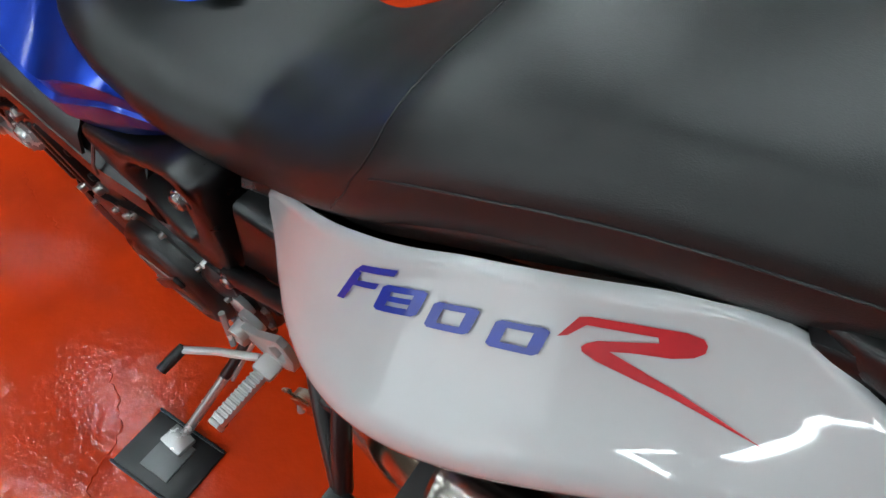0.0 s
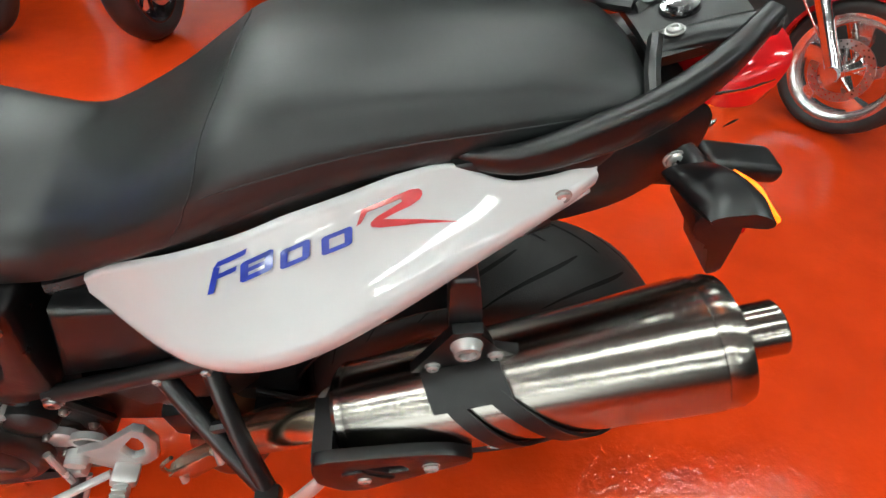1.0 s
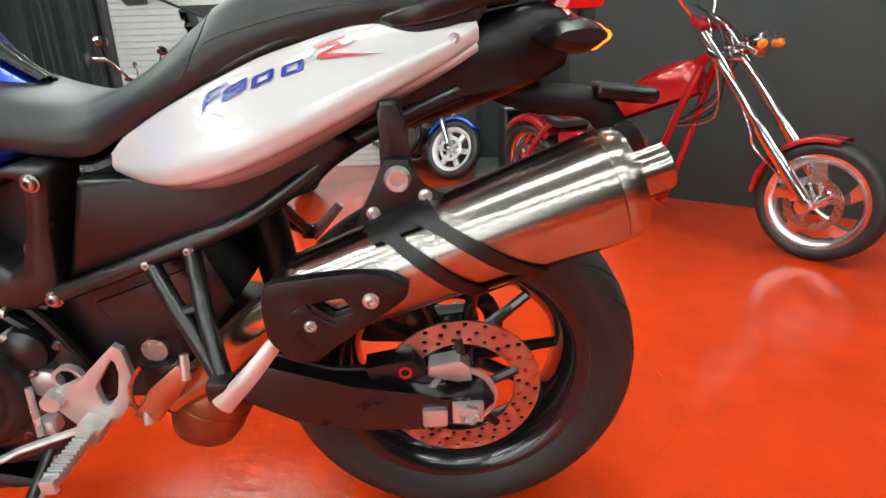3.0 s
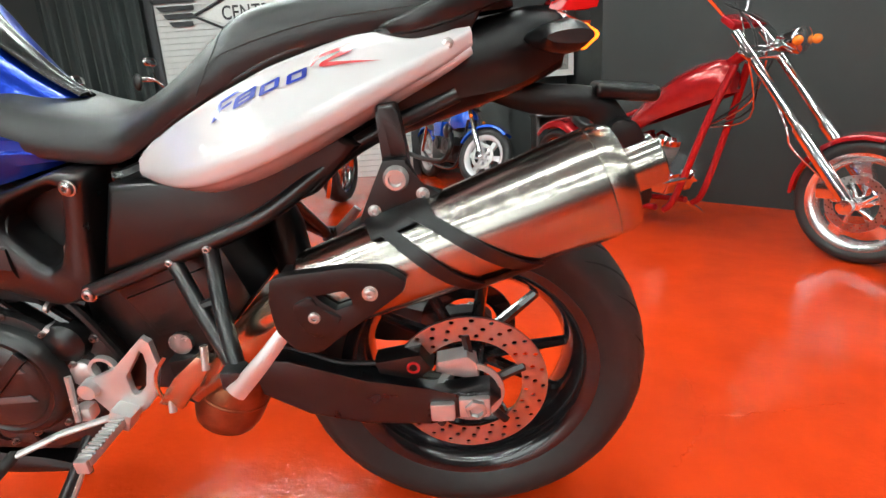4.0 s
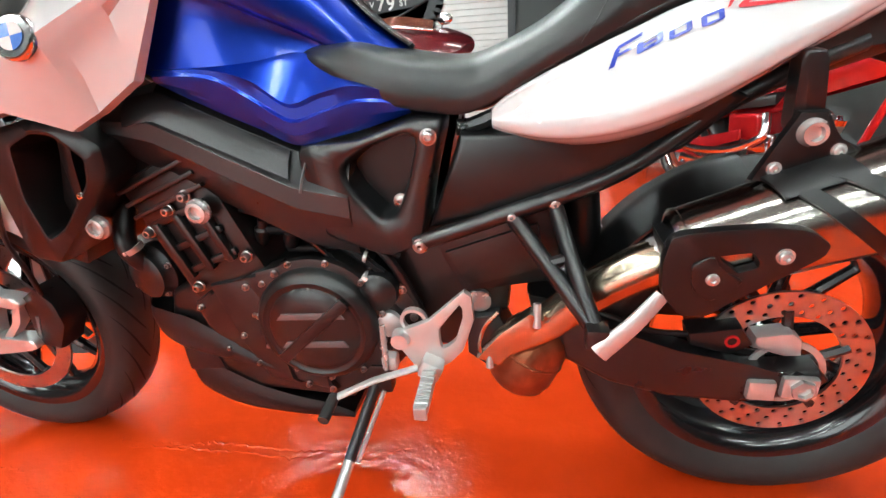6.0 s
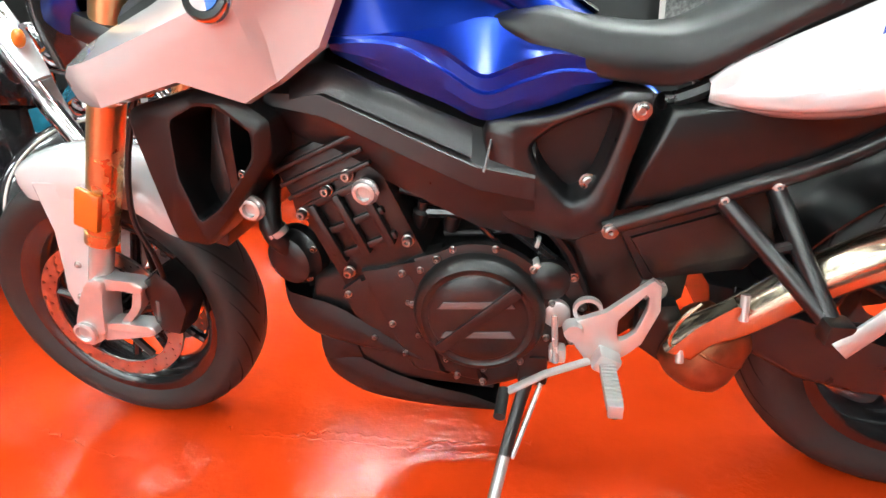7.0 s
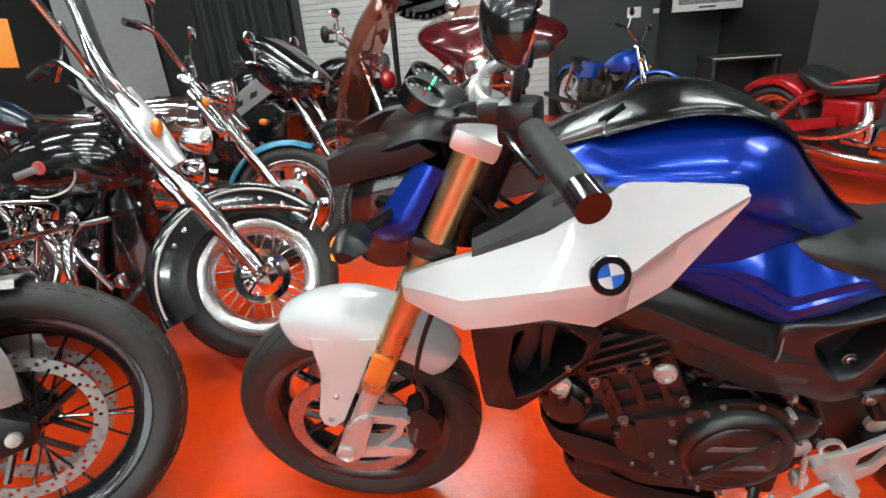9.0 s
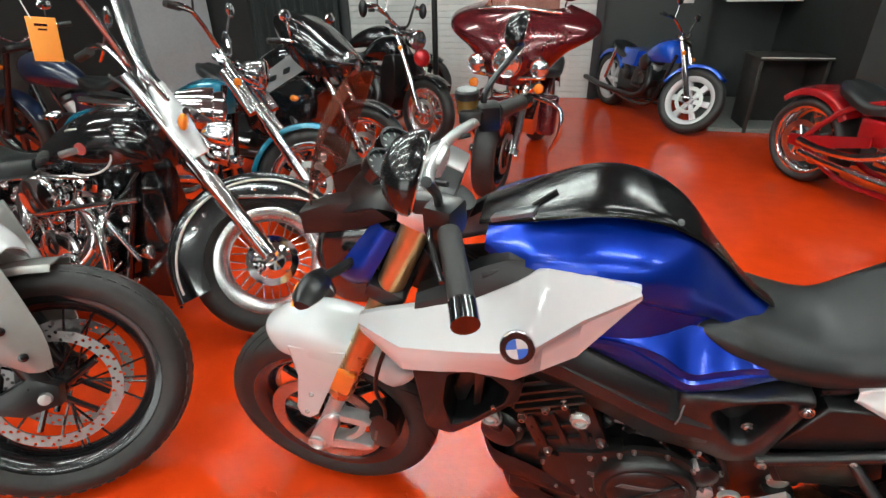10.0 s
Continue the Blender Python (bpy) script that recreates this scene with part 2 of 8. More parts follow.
def skin(net, nu=24, nv=16, thick=0.0, mirror=False, cap=False, bm=None, facets=False):
    """A smooth sheet through a net of control points (rows along the thing, points across it), made thick inwards."""
    bm = bm or bmesh.new()
    for s in (1, -1) if mirror else (1,):
        if facets:
            nv = len(net[0]) - 1
            cross = [[Vector((x, y * s, z)) for x, y, z in row] for row in net]
        else:
            cross = [spline([(x, y * s, z) for x, y, z in row], nv) for row in net]
        if facets == "both":
            nu = len(net) - 1
            rows = [[c[j] for c in cross] for j in range(nv + 1)]
        else:
            rows = [spline([c[j] for c in cross], nu) for j in range(nv + 1)]
        if thick:
            vs = [[Vector(q) for q in r] for r in rows]
            mid = sum((q for r in vs for q in r), Vector()) / (len(vs) * len(vs[0]))
            inner = []
            for j, r in enumerate(vs):
                line = []
                for i, q in enumerate(r):
                    du = vs[j][min(i + 1, nu)] - vs[j][max(i - 1, 0)]
                    dv = vs[min(j + 1, nv)][i] - vs[max(j - 1, 0)][i]
                    n = du.cross(dv)
                    n = n.normalized() if n.length > 1e-9 else Vector((0, s, 0))
                    line.append(q + n * thick)
                inner.append(line)
            a = grid_into(bm, vs)
            b = grid_into(bm, inner, flip=True)
            for j in range(nv):
                for i in (0, nu):
                    bm.faces.new((a[j][i], a[j + 1][i], b[j + 1][i], b[j][i]))
            for i in range(nu):
                for j in (0, nv):
                    bm.faces.new((a[j][i], a[j][i + 1], b[j][i + 1], b[j][i]))
        else:
            v = grid_into(bm, rows)
            if cap:
                for i in (0, nu):
                    bm.faces.new([v[j][i] for j in range(nv + 1)])
    return bm


def sweep(points, r, n=10, smooth=0, bm=None, r2=None, caps=True, flat=1.0):
    """A round bar along a line; r may run to r2 at its end; flat squeezes it."""
    bm = bm or bmesh.new()
    p = spline(points, smooth) if smooth else [Vector(q) for q in points]
    rings, up = [], None
    for i, q in enumerate(p):
        d = (p[min(i + 1, len(p) - 1)] - p[max(i - 1, 0)]).normalized()
        if up is None:
            up = d.orthogonal().normalized() if flat == 1.0 else (Vector((0, 1, 0)) - d * d.y).normalized()
        up = (up - d * up.dot(d)).normalized()
        side = d.cross(up)
        f = i / (len(p) - 1)
        rad = r if r2 is None else r + (r2 - r) * f
        rings.append([q + (up * math.cos(a) * flat + side * math.sin(a)) * rad for a in (2 * math.pi * k / n for k in range(n))])
    v = grid_into(bm, rings, close_v=True)
    if caps:
        bm.faces.new(v[0][::-1])
        bm.faces.new(v[-1])
    return bm


def band(points, heights, widths, n=16, smooth=30, bm=None):
    """A moulded rail with a rounded upright section that swells and tapers along its line."""
    bm = bm or bmesh.new()
    p = spline(points, smooth)
    k = len(heights) - 1
    rings = []
    for i, q in enumerate(p):
        d = (p[min(i + 1, smooth)] - p[max(i - 1, 0)]).normalized()
        side = d.cross(Vector((0, 0, 1))).normalized()
        up = side.cross(d)
        u = i / smooth * k
        h, w = (float(np.interp(u, range(k + 1), v)) for v in (heights, widths))
        ring = []
        for a in (2 * math.pi * m / n for m in range(n)):
            c, e = math.cos(a), math.sin(a)
            ring.append(q + side * w * math.copysign(abs(c) ** 0.6, c) + up * h * math.copysign(abs(e) ** 0.6, e))
        rings.append(ring)
    v = grid_into(bm, rings, close_v=True)
    bm.faces.new(v[0][::-1])
    bm.faces.new(v[-1])
    return bm


def turned(profile, centre=(0, 0, 0), axis=(0, 1, 0), n=32, bm=None, closed=False, flat=1.0):
    """A lathe: profile of (radius, distance along the axis)."""
    bm = bm or bmesh.new()
    ax = Vector(axis).normalized()
    u = ax.orthogonal().normalized()
    w = ax.cross(u)
    c = Vector(centre)
    rows = [[c + ax * h + (u * math.cos(a) + w * math.sin(a) * flat) * max(r, 1e-4) for a in (2 * math.pi * k / n for k in range(n))] for r, h in profile]
    v = grid_into(bm, rows, close_v=True, close_u=closed)
    if not closed:
        bm.faces.new(v[0][::-1])
        bm.faces.new(v[-1])
    return bm


def slab(outline, y0, y1, bevel=0.004, bm=None, segs=2, inset=0.0):
    """A plate with the given outline in x and z, from y0 (outer) to y1, with softened edges. inset draws the outer face in."""
    bm = bm or bmesh.new()
    k = len(outline)
    cx, cz = sum(p[0] for p in outline) / k, sum(p[1] for p in outline) / k
    own = bmesh.new()
    front = [own.verts.new((x + (cx - x) * inset, y0, z + (cz - z) * inset)) for x, z in outline]
    back = [own.verts.new((x, y1, z)) for x, z in outline]
    face = own.faces.new(front)
    own.faces.new(back[::-1])
    for i in range(k):
        own.faces.new((front[i], back[i], back[(i + 1) % k], front[(i + 1) % k]))
    if bevel:
        edges = [e for e in own.edges if abs(e.verts[0].co.y - y0) < 1e-6 and abs(e.verts[1].co.y - y0) < 1e-6]
        bmesh.ops.bevel(own, geom=edges, offset=bevel, segments=segs, profile=0.6, affect="EDGES")
    big = [f for f in own.faces if len(f.verts) > 4]
    bmesh.ops.triangulate(own, faces=big)
    merge_into(bm, own)
    return bm


def ring_slab(outer, inner, y0, y1, bevel=0.004, bm=None):
    """A plate with a hole through it; outer and inner have as many corners."""
    bm = bm or bmesh.new()
    own = bmesh.new()
    k = len(outer)
    loops = [[own.verts.new((x, y, z)) for x, z in line] for line, y in ((outer, y0), (outer, y1), (inner, y1), (inner, y0))]
    for a in range(4):
        for i in range(k):
            p, q = loops[a], loops[(a + 1) % 4]
            own.faces.new((p[i], q[i], q[(i + 1) % k], p[(i + 1) % k]))
    bmesh.ops.recalc_face_normals(own, faces=own.faces)
    if bevel:
        edges = [e for e in own.edges if all(abs(v.co.y - y0) < 1e-6 for v in e.verts) and e.calc_face_angle(0) > 0.5]
        bmesh.ops.bevel(own, geom=edges, offset=bevel, segments=2, profile=0.6, affect="EDGES")
    merge_into(bm, own)
    return bm


def round_poly(line, f=0.2, n=3):
    """A closed outline with its corners rounded off."""
    out, k = [], len(line)
    for i in range(k):
        a, b, c = (Vector((*line[j % k], 0)) for j in (i - 1, i, i + 1))
        p, q = b.lerp(a, f), b.lerp(c, f)
        for j in range(n + 1):
            u = j / n
            r = p * (1 - u) ** 2 + b * 2 * u * (1 - u) + q * u * u
            out.append((r.x, r.y))
    return out


def dish(loops, bm=None, cap=True):
    """A shell through closed outlines (x, z) at given depths y, the last one closed off."""
    bm = bm or bmesh.new()
    v = grid_into(bm, [[(x, y, z) for x, z in line] for line, y in loops], close_v=True)
    if cap:
        bm.faces.new(v[-1])
    return bm


def shrunk(line, f):
    """An outline drawn in towards its middle."""
    k = len(line)
    cx, cz = sum(p[0] for p in line) / k, sum(p[1] for p in line) / k
    return [(cx + (x - cx) * f, cz + (z - cz) * f) for x, z in line]


def merge_into(bm, own):
    me = bpy.data.meshes.new("scratch")
    own.to_mesh(me)
    own.free()
    bm.from_mesh(me)
    bpy.data.meshes.remove(me)


def block(size, at=(0, 0, 0), bevel=0.004, turn=(0, 0, 0), bm=None, segs=2):
    bm = bm or bmesh.new()
    own = bmesh.new()
    bmesh.ops.create_cube(own, size=1.0, matrix=Matrix.Diagonal((*size, 1)))
    if bevel:
        bmesh.ops.bevel(own, geom=own.edges[:], offset=bevel, segments=segs, profile=0.6, affect="EDGES")
    bmesh.ops.transform(own, matrix=pose(*at, *turn), verts=own.verts)
    merge_into(bm, own)
    return bm


def ball(r, at, scale=(1, 1, 1), bm=None, u=16, v=10):
    bm = bm or bmesh.new()
    bmesh.ops.create_uvsphere(bm, u_segments=u, v_segments=v, radius=r, matrix=Matrix.Translation(at) @ Matrix.Diagonal((*scale, 1)))
    return bm


def bolt(at, r=0.009, h=0.008, axis=(0, -1, 0), bm=None):
    """A domed socket bolt with a washer face."""
    return turned([(r * 1.25, 0), (r * 1.25, h * 0.25), (r, h * 0.3), (r * 0.95, h * 0.8), (r * 0.75, h), (r * 0.42, h), (r * 0.4, h * 0.45), (0.0002, h * 0.45)], at, axis, 14, bm)


def moved(bm, m):
    bmesh.ops.transform(bm, matrix=m, verts=bm.verts)
    return bm


# ---- the room ----
def flat_box(name, lo, hi, mat, label="", category="", bevel=0.0, kind="structure"):
    size = [b - a for a, b in zip(lo, hi)]
    at = [(a + b) / 2 for a, b in zip(lo, hi)]
    ob = finish(name, block(size, at, bevel), mat)
    return tagged(ob, label, category, kind=kind)


def wall_between(name, a, b, height, thick, mat, label):
    """An upright wall whose inner face runs from a to b in the plan; it grows thick to the left of that way."""
    a, b = Vector((*a, 0)), Vector((*b, 0))
    d = (b - a)
    ob = finish(name, block((d.length, thick, height), (d.length / 2, thick / 2, height / 2), 0), mat)
    ob.matrix_world = Matrix.Translation(a) @ Matrix.Rotation(math.atan2(d.y, d.x), 4, "Z")
    return tagged(ob, label, "wall", kind="structure")


CEILING = 3.3
flat_box("floor", (-7.2, -7.6, -0.2), (5.2, 7.4, 0.0), FLOOR, "glossy orange-red painted concrete floor, scuffed", "floor")
flat_box("ceiling", (-7.2, -7.6, CEILING), (5.2, 7.4, CEILING + 0.2), CEIL, "plain grey board ceiling", "ceiling")
wall_between("wall_north", (-6.8, 6.08), (0.62, 6.08), CEILING, 0.2, WALL, "charcoal painted back wall of the showroom")
wall_between("wall_niche", (0.62, 6.28), (3.4, 6.28), CEILING, 0.2, WALL, "charcoal niche wall behind the desk")
wall_between("wall_east", (1.22, 3.72), (3.9, 0.42), CEILING, 0.2, WALL, "charcoal wall beside the red chopper")
wall_between("wall_side", (1.42, 6.28), (1.36, 3.84), CEILING, 0.12, WALL, "charcoal return wall beside the niche")
SOUTH = -7.4
flat_box("wall_south", (-6.9, SOUTH - 0.2, 0.0), (5.0, SOUTH, 0.3), WALL, "charcoal sill wall under the added window", "wall")
flat_box("wall_south_head", (-6.9, SOUTH - 0.2, 3.0), (5.0, SOUTH, CEILING), WALL, "charcoal wall over the added window", "wall")
flat_box("wall_south_end", (-6.9, SOUTH - 0.2, 0.3), (-6.2, SOUTH, 3.0), WALL, "charcoal wall beside the added window", "wall")
flat_box("wall_south_side", (-1.0, SOUTH - 0.2, 0.3), (5.0, SOUTH, 3.0), WALL, "charcoal wall beside the added window", "wall")
# Unseen window and area lamp, added as fill light for the near sides.
window = thing("window_1", "unseen window with dark mullions, added for side fill light", "window", pose(0, 0, 0), kind="structure")
for x in (-6.17, -4.45, -2.75, -1.03):
    part("mullion", block((0.06, 0.08, 2.7), (x, SOUTH - 0.1, 1.65), 0.006), FRAME_BLACK, window)
fill_lamp = bpy.data.lights.new("window_daylight", "AREA")
fill_lamp.shape, fill_lamp.size, fill_lamp.size_y, fill_lamp.energy, fill_lamp.color = "RECTANGLE", 5.1, 2.6, 150.0, (0.93, 1.0, 0.97)
dl = new("window_daylight", fill_lamp)
dl.matrix_world = look((-3.6, SOUTH - 0.16, 1.65), (-3.6, 0, 1.65))
wall_between("wall_west", (-6.9, -7.4), (-6.9, 6.2), CEILING, 0.2, WALL, "charcoal wall at the showroom's far end")
wall_between("wall_right", (3.9, 0.42), (5.0, -7.4), CEILING, 0.2, WALL, "charcoal wall by the entrance side")

# roller shutter in the back wall
shutter = thing("roller_shutter", "pale grey slatted steel roller shutter with a painted sign", "shutter", pose(0, 0, 0), kind="structure")
SX0, SX1, SY = -3.93, -0.70, 6.05
slat = None
for i in range(38):
    z = 0.04 + i * 0.075
    if slat is None:
        bm = slab([(SX0, -0.036), (SX1, -0.036), (SX1, 0.036), (SX0, 0.036)], 0, 0.02, 0.008)
        slat = part("slat", bm, SHUTTER, shutter)
        slat.location = (0, SY - 0.012, z)
    else:
        ob = slat.copy()
        scene.collection.objects.link(ob)
        ob.location = (0, SY - 0.012, z)
for x, w in ((SX0 - 0.05, 0.10), (SX1 + 0.05, 0.10)):
    part("guide_rail", block((w, 0.08, CEILING), (x, SY - 0.02, CEILING / 2), 0.004), SIGN_BLACK, shutter)


def letters(text, size, m, mat, parent, shear=0.0, extrude=0.002, squash=1.0, name="letter", gap=1.0, bold=0.0):
    """Writing as one mesh a character, standing in the x-z plane of m."""
    made, x = [], 0.0
    for ch in text:
        if ch == " ":
            x += size * 0.4
            continue
        cu = bpy.data.curves.new("glyph", "FONT")
        cu.body, cu.size, cu.shear, cu.extrude, cu.offset = ch, size, shear, extrude, bold
        tmp = bpy.data.objects.new("glyph", cu)
        scene.collection.objects.link(tmp)
        me = bpy.data.meshes.new_from_object(tmp.evaluated_get(bpy.context.evaluated_depsgraph_get()))
        bpy.data.objects.remove(tmp)
        bpy.data.curves.remove(cu)
        me.transform(Matrix.Diagonal((squash, 1, 1, 1)))
        xs = [v.co.x for v in me.vertices]
        me.transform(Matrix.Translation((x - min(xs), 0, 0)))
        x += (max(xs) - min(xs)) + size * 0.10 * gap
        me.transform(m @ Matrix.Rotation(radians(90), 4, "X"))
        me.materials.clear()
        me.materials.append(mat)
        ob = new(name, me)
        ob.parent = parent
        made.append(ob)
    return made


# painted sign on the shutter: winged diamond, words and half a gear wheel
sign = thing("shutter_sign", "black and white winged shop sign with gear wheel, on shutter", "sign")
FY = SY - 0.05


def flat_shape(name, outline, mat, depth=0.004, y=FY):
    return part(name, slab(outline, y, y + depth, 0), mat, sign)


flat_shape("sign_panel", [(-3.32, 2.19), (-2.72, 2.44), (-1.84, 2.44), (-1.24, 2.16), (-1.66, 2.05), (-2.94, 2.05)], SIGN_WHITE, y=FY + 0.004)
flat_shape("sign_shield", [(-3.12, 2.045), (-1.44, 2.045), (-2.28, 1.72)], SIGN_BLACK, y=FY + 0.004)
flat_shape("sign_shield_line", [(-2.62, 2.045), (-1.94, 2.045), (-2.28, 2.10)], SIGN_BLACK, y=FY - 0.002)
part("sign_border", sweep([(-3.40, FY, 2.19), (-2.74, FY, 2.47), (-1.82, FY, 2.47), (-1.16, FY, 2.16), (-1.44, FY, 2.07), (-2.28, FY, 1.70), (-3.14, FY, 2.07), (-3.40, FY, 2.19)], 0.016, 6), SIGN_BLACK, sign)
for s, x0, x1 in ((1, -3.36, -3.95), (-1, -1.22, -0.72)):
    for k in range(4):
        z = 2.42 - k * 0.095
        far = x1 + s * (0.07 * k)
        flat_shape("wing_stripe", [(x0 - s * 0.02 * k, z), (far, z), (far + s * 0.05, z - 0.06), (x0 - s * 0.02 * k, z - 0.06)], SIGN_BLACK)
letters("CENTRAL MOTO", 0.235, pose(-3.02, FY - 0.006, 2.12), SIGN_BLACK, sign, squash=0.80, bold=0.003)
letters("AV", 0.10, pose(-2.56, FY - 0.006, 1.90), SIGN_WHITE, sign)
letters("79", 0.22, pose(-2.38, FY - 0.006, 1.86), SIGN_WHITE, sign, bold=0.004)
letters("ST", 0.10, pose(-2.08, FY - 0.006, 1.90), SIGN_WHITE, sign)
teeth, ring = 26, []
for k in range(teeth):
    a0, da = radians(184 + k * 172 / teeth), radians(172 / teeth)
    for f, r in ((0, 0.70), (0.18, 0.70), (0.3, 0.79), (0.62, 0.79), (0.78, 0.70)):
        ring.append((-2.28 + r * math.cos(a0 + f * da), 2.08 + r * math.sin(a0 + f * da)))
for k in range(41):
    a = radians(356 - k * 4.3)
    ring.append((-2.28 + 0.60 * math.cos(a), 2.08 + 0.60 * math.sin(a)))
gear = slab(ring, FY, FY + 0.006, 0)
part("gear_wheel", gear, SIGN_BLACK, sign)

# dark curtain by the shutter
cv = [[(-5.35 + 0.012 * i, 5.86 + 0.05 * math.sin(i * 0.42) + 0.02 * math.sin(i * 1.1), z) for i in range(110)] for z in (0.0, 1.2, 2.2, 3.3)]
bmc = bmesh.new()
grid_into(bmc, cv)
tagged(finish("curtain", bmc, CURTAIN), "dark green-black hanging cloth in folds", "curtain")

# desk and pictures in the niche
desk = thing("desk", "dark narrow desk with a pale worn top against the wall", "desk", pose(1.06, 4.72, 0))
part("desktop", block((0.62, 0.5, 0.03), (0, 0, 0.700), 0.005), WOOD, desk)
part("edge_strip", block((0.60, 0.006, 0.010), (0, -0.253, 0.708), 0.002), PAPER, desk)
for x in (-0.28, 0.28):
    part("side_panel", block((0.03, 0.46, 0.684), (x, 0, 0.342), 0.003), WOOD, desk)
part("back_panel", block((0.54, 0.02, 0.66), (0, 0.2, 0.34), 0.002), WOOD, desk)
step = flat_box("grey_step", (0.45, 4.52, 0.0), (1.30, 6.2, 0.04), DUST_GREY, "dusty grey raised floor edge by the desk", "step", 0.006)


def picture(label, x, y, z, w, h):
    p = thing("framed_picture", label, "picture", pose(x, y, z))
    part("frame", ring_slab([(-w / 2, -h / 2), (w / 2, -h / 2), (w / 2, h / 2), (-w / 2, h / 2)], [(-w / 2 + 0.06, -h / 2 + 0.07), (w / 2 - 0.06, -h / 2 + 0.07), (w / 2 - 0.06, h / 2 - 0.06), (-w / 2 + 0.06, h / 2 - 0.06)], -0.02, 0, 0.002), PAPER, p)
    part("photo", slab([(-w / 2 + 0.05, -h / 2 + 0.05), (w / 2 - 0.05, -h / 2 + 0.05), (w / 2 - 0.05, h / 2 - 0.05), (-w / 2 + 0.05, h / 2 - 0.05)], -0.006, 0, 0), PHOTO, p)
    part("caption_bar", block((0.24 * w, 0.003, 0.018), (0, -0.0225, -h / 2 + 0.035), 0), SIGN_BLACK, p)
    return p


picture("grey photograph in a wide white mount on the niche wall", 1.00, 5.6, 1.42, 0.74, 0.55)
for x, w, h in ((0.02, 0.16, 0.12), (0.28, 0.07, 0.05)):
    note = finish("paper_note", slab([(-w / 2, -h / 2), (w / 2, -h / 2), (w / 2, h / 2), (-w / 2, h / 2)], 0, 0.003, 0), PAPER)
    note.location = (0.30 + x, 6.077, 1.18)
    tagged(note, "small white paper note pinned to the dark wall", "note")

# ceiling lights: rows of fluorescent tubes
fixture = None
# The last two entries are unseen extra fixtures that brighten the motorcycles' front ends.
for y, xs in ((-6.3, (-4.4, -2.2, -0.1, 1.9)), (-3.6, (-5.0, -2.4, -0.2, 2.2)), (-1.2, (-5.0, -2.6, -0.2, 2.2)), (0.7, (-5.0, -2.6, -0.2, 2.2)), (2.35, (-4.4, -2.0, 0.6)), (3.15, (-2.0,)), (-0.3, (-2.9,)), (-2.2, (-2.9,))):
    for x in xs:
        m = pose(x, y, CEILING - 0.10)
        if fixture is None:
            fixture = thing("ceiling_light", "white twin-tube fluorescent ceiling light, lit", "ceiling light", m, "tube lights on the ceiling")
            part("housing", block((1.6, 0.16, 0.06), (0, 0, 0.06), 0.006), PAPER, fixture)
            for s in (-1, 1):
                part("tube", sweep([(-0.75, 0.045 * s, 0), (0.75, 0.045 * s, 0)], 0.014, 10), LAMP_TUBE, fixture)
        else:
            copy_thing(fixture, m)

board = finish("wall_board", block((1.05, 0.03, 2.3), (0, 0, 1.15), 0.006), DUST_BOARD)
board.matrix_world = pose(-6.45, 5.62, 0, 0, 0, 42)
tagged(board, "plain pale grey board standing in the corner", "board")


# old cracks and a patched joint in the floor's paint
floor_ob = bpy.data.objects["floor"]
crng = random.Random(5)


def crack(line, width):
    pts = spline([(x, y, 0) for x, y in line], 16 * (len(line) - 1))
    rows = []
    for k, q in enumerate(pts):
        a, b = pts[max(0, k - 1)], pts[min(len(pts) - 1, k + 1)]
        side = Vector((-(b - a).y, (b - a).x, 0)).normalized()
        q = q + side * crng.uniform(-0.006, 0.006)
        w, h = width * crng.uniform(0.25, 1.0), crng.uniform(0.0006, 0.0022)
        rows.append([(q - side * w).to_tuple()[:2] + (0.0002,), (q.x, q.y, h), (q + side * w).to_tuple()[:2] + (0.0002,)])
    bm = bmesh.new()
    grid_into(bm, rows)
    part("crack", bm, FLOOR, floor_ob)


crack([(-1.34, -0.085), (-1.19, -0.085), (-1.09, -0.067), (-0.94, -0.074), (-0.79, -0.064), (-0.66, -0.045)], 0.006)
crack([(-1.30, -0.100), (-1.10, -0.092), (-0.92, -0.098), (-0.70, -0.080)], 0.004)
crack([(-1.80, -0.14), (-1.62, -0.185), (-1.47, -0.205)], 0.004)
crack([(0.60, 0.40), (0.57, 0.20), (0.50, 0.10), (0.42, 0.01)], 0.003)
crack([(0.55, 0.19), (0.72, 0.20), (0.92, 0.23)], 0.002)
crack([(-1.00, -0.36), (-0.86, -0.42), (-0.80, -0.52), (-0.66, -0.62)], 0.003)


post = thing("display_post", "slim matt black steel post on a round foot", "post", pose(-2.42, 4.75, 0))
part("pole", sweep([(0, 0, 0.01), (0, 0, 1.35)], 0.032, 14), BLACK_MATT, post)
part("foot", turned([(0.16, 0), (0.16, 0.010), (0.05, 0.022), (0.032, 0.03)], (0, 0, 0.001), (0, 0, 1), 28), BLACK_MATT, post)

# ---- wheels ----
def tyre_profile(R, rim, w):
    """The tyre's outer section as (radius, y)."""
    h = R - rim
    half = [(rim - 0.006, 0.36), (rim + 0.10 * h, 0.43), (rim + 0.38 * h, 0.50), (rim + 0.60 * h, 0.49), (rim + 0.80 * h, 0.41), (rim + 0.93 * h, 0.26), (R, 0.0)]
    prof = [(r, -k * w) for r, k in half] + [(r, k * w) for r, k in half[-2::-1]]
    return [(p.x, p.y) for p in spline([(a, b, 0) for a, b in prof], 28)]


def tyre_mesh(R, rim, w, centre=(0, 0, 0), n=72):
    return turned(tyre_profile(R, rim, w) + [(rim - 0.012, 0.30 * w), (rim - 0.012, -0.30 * w)], centre, n=n, closed=True)


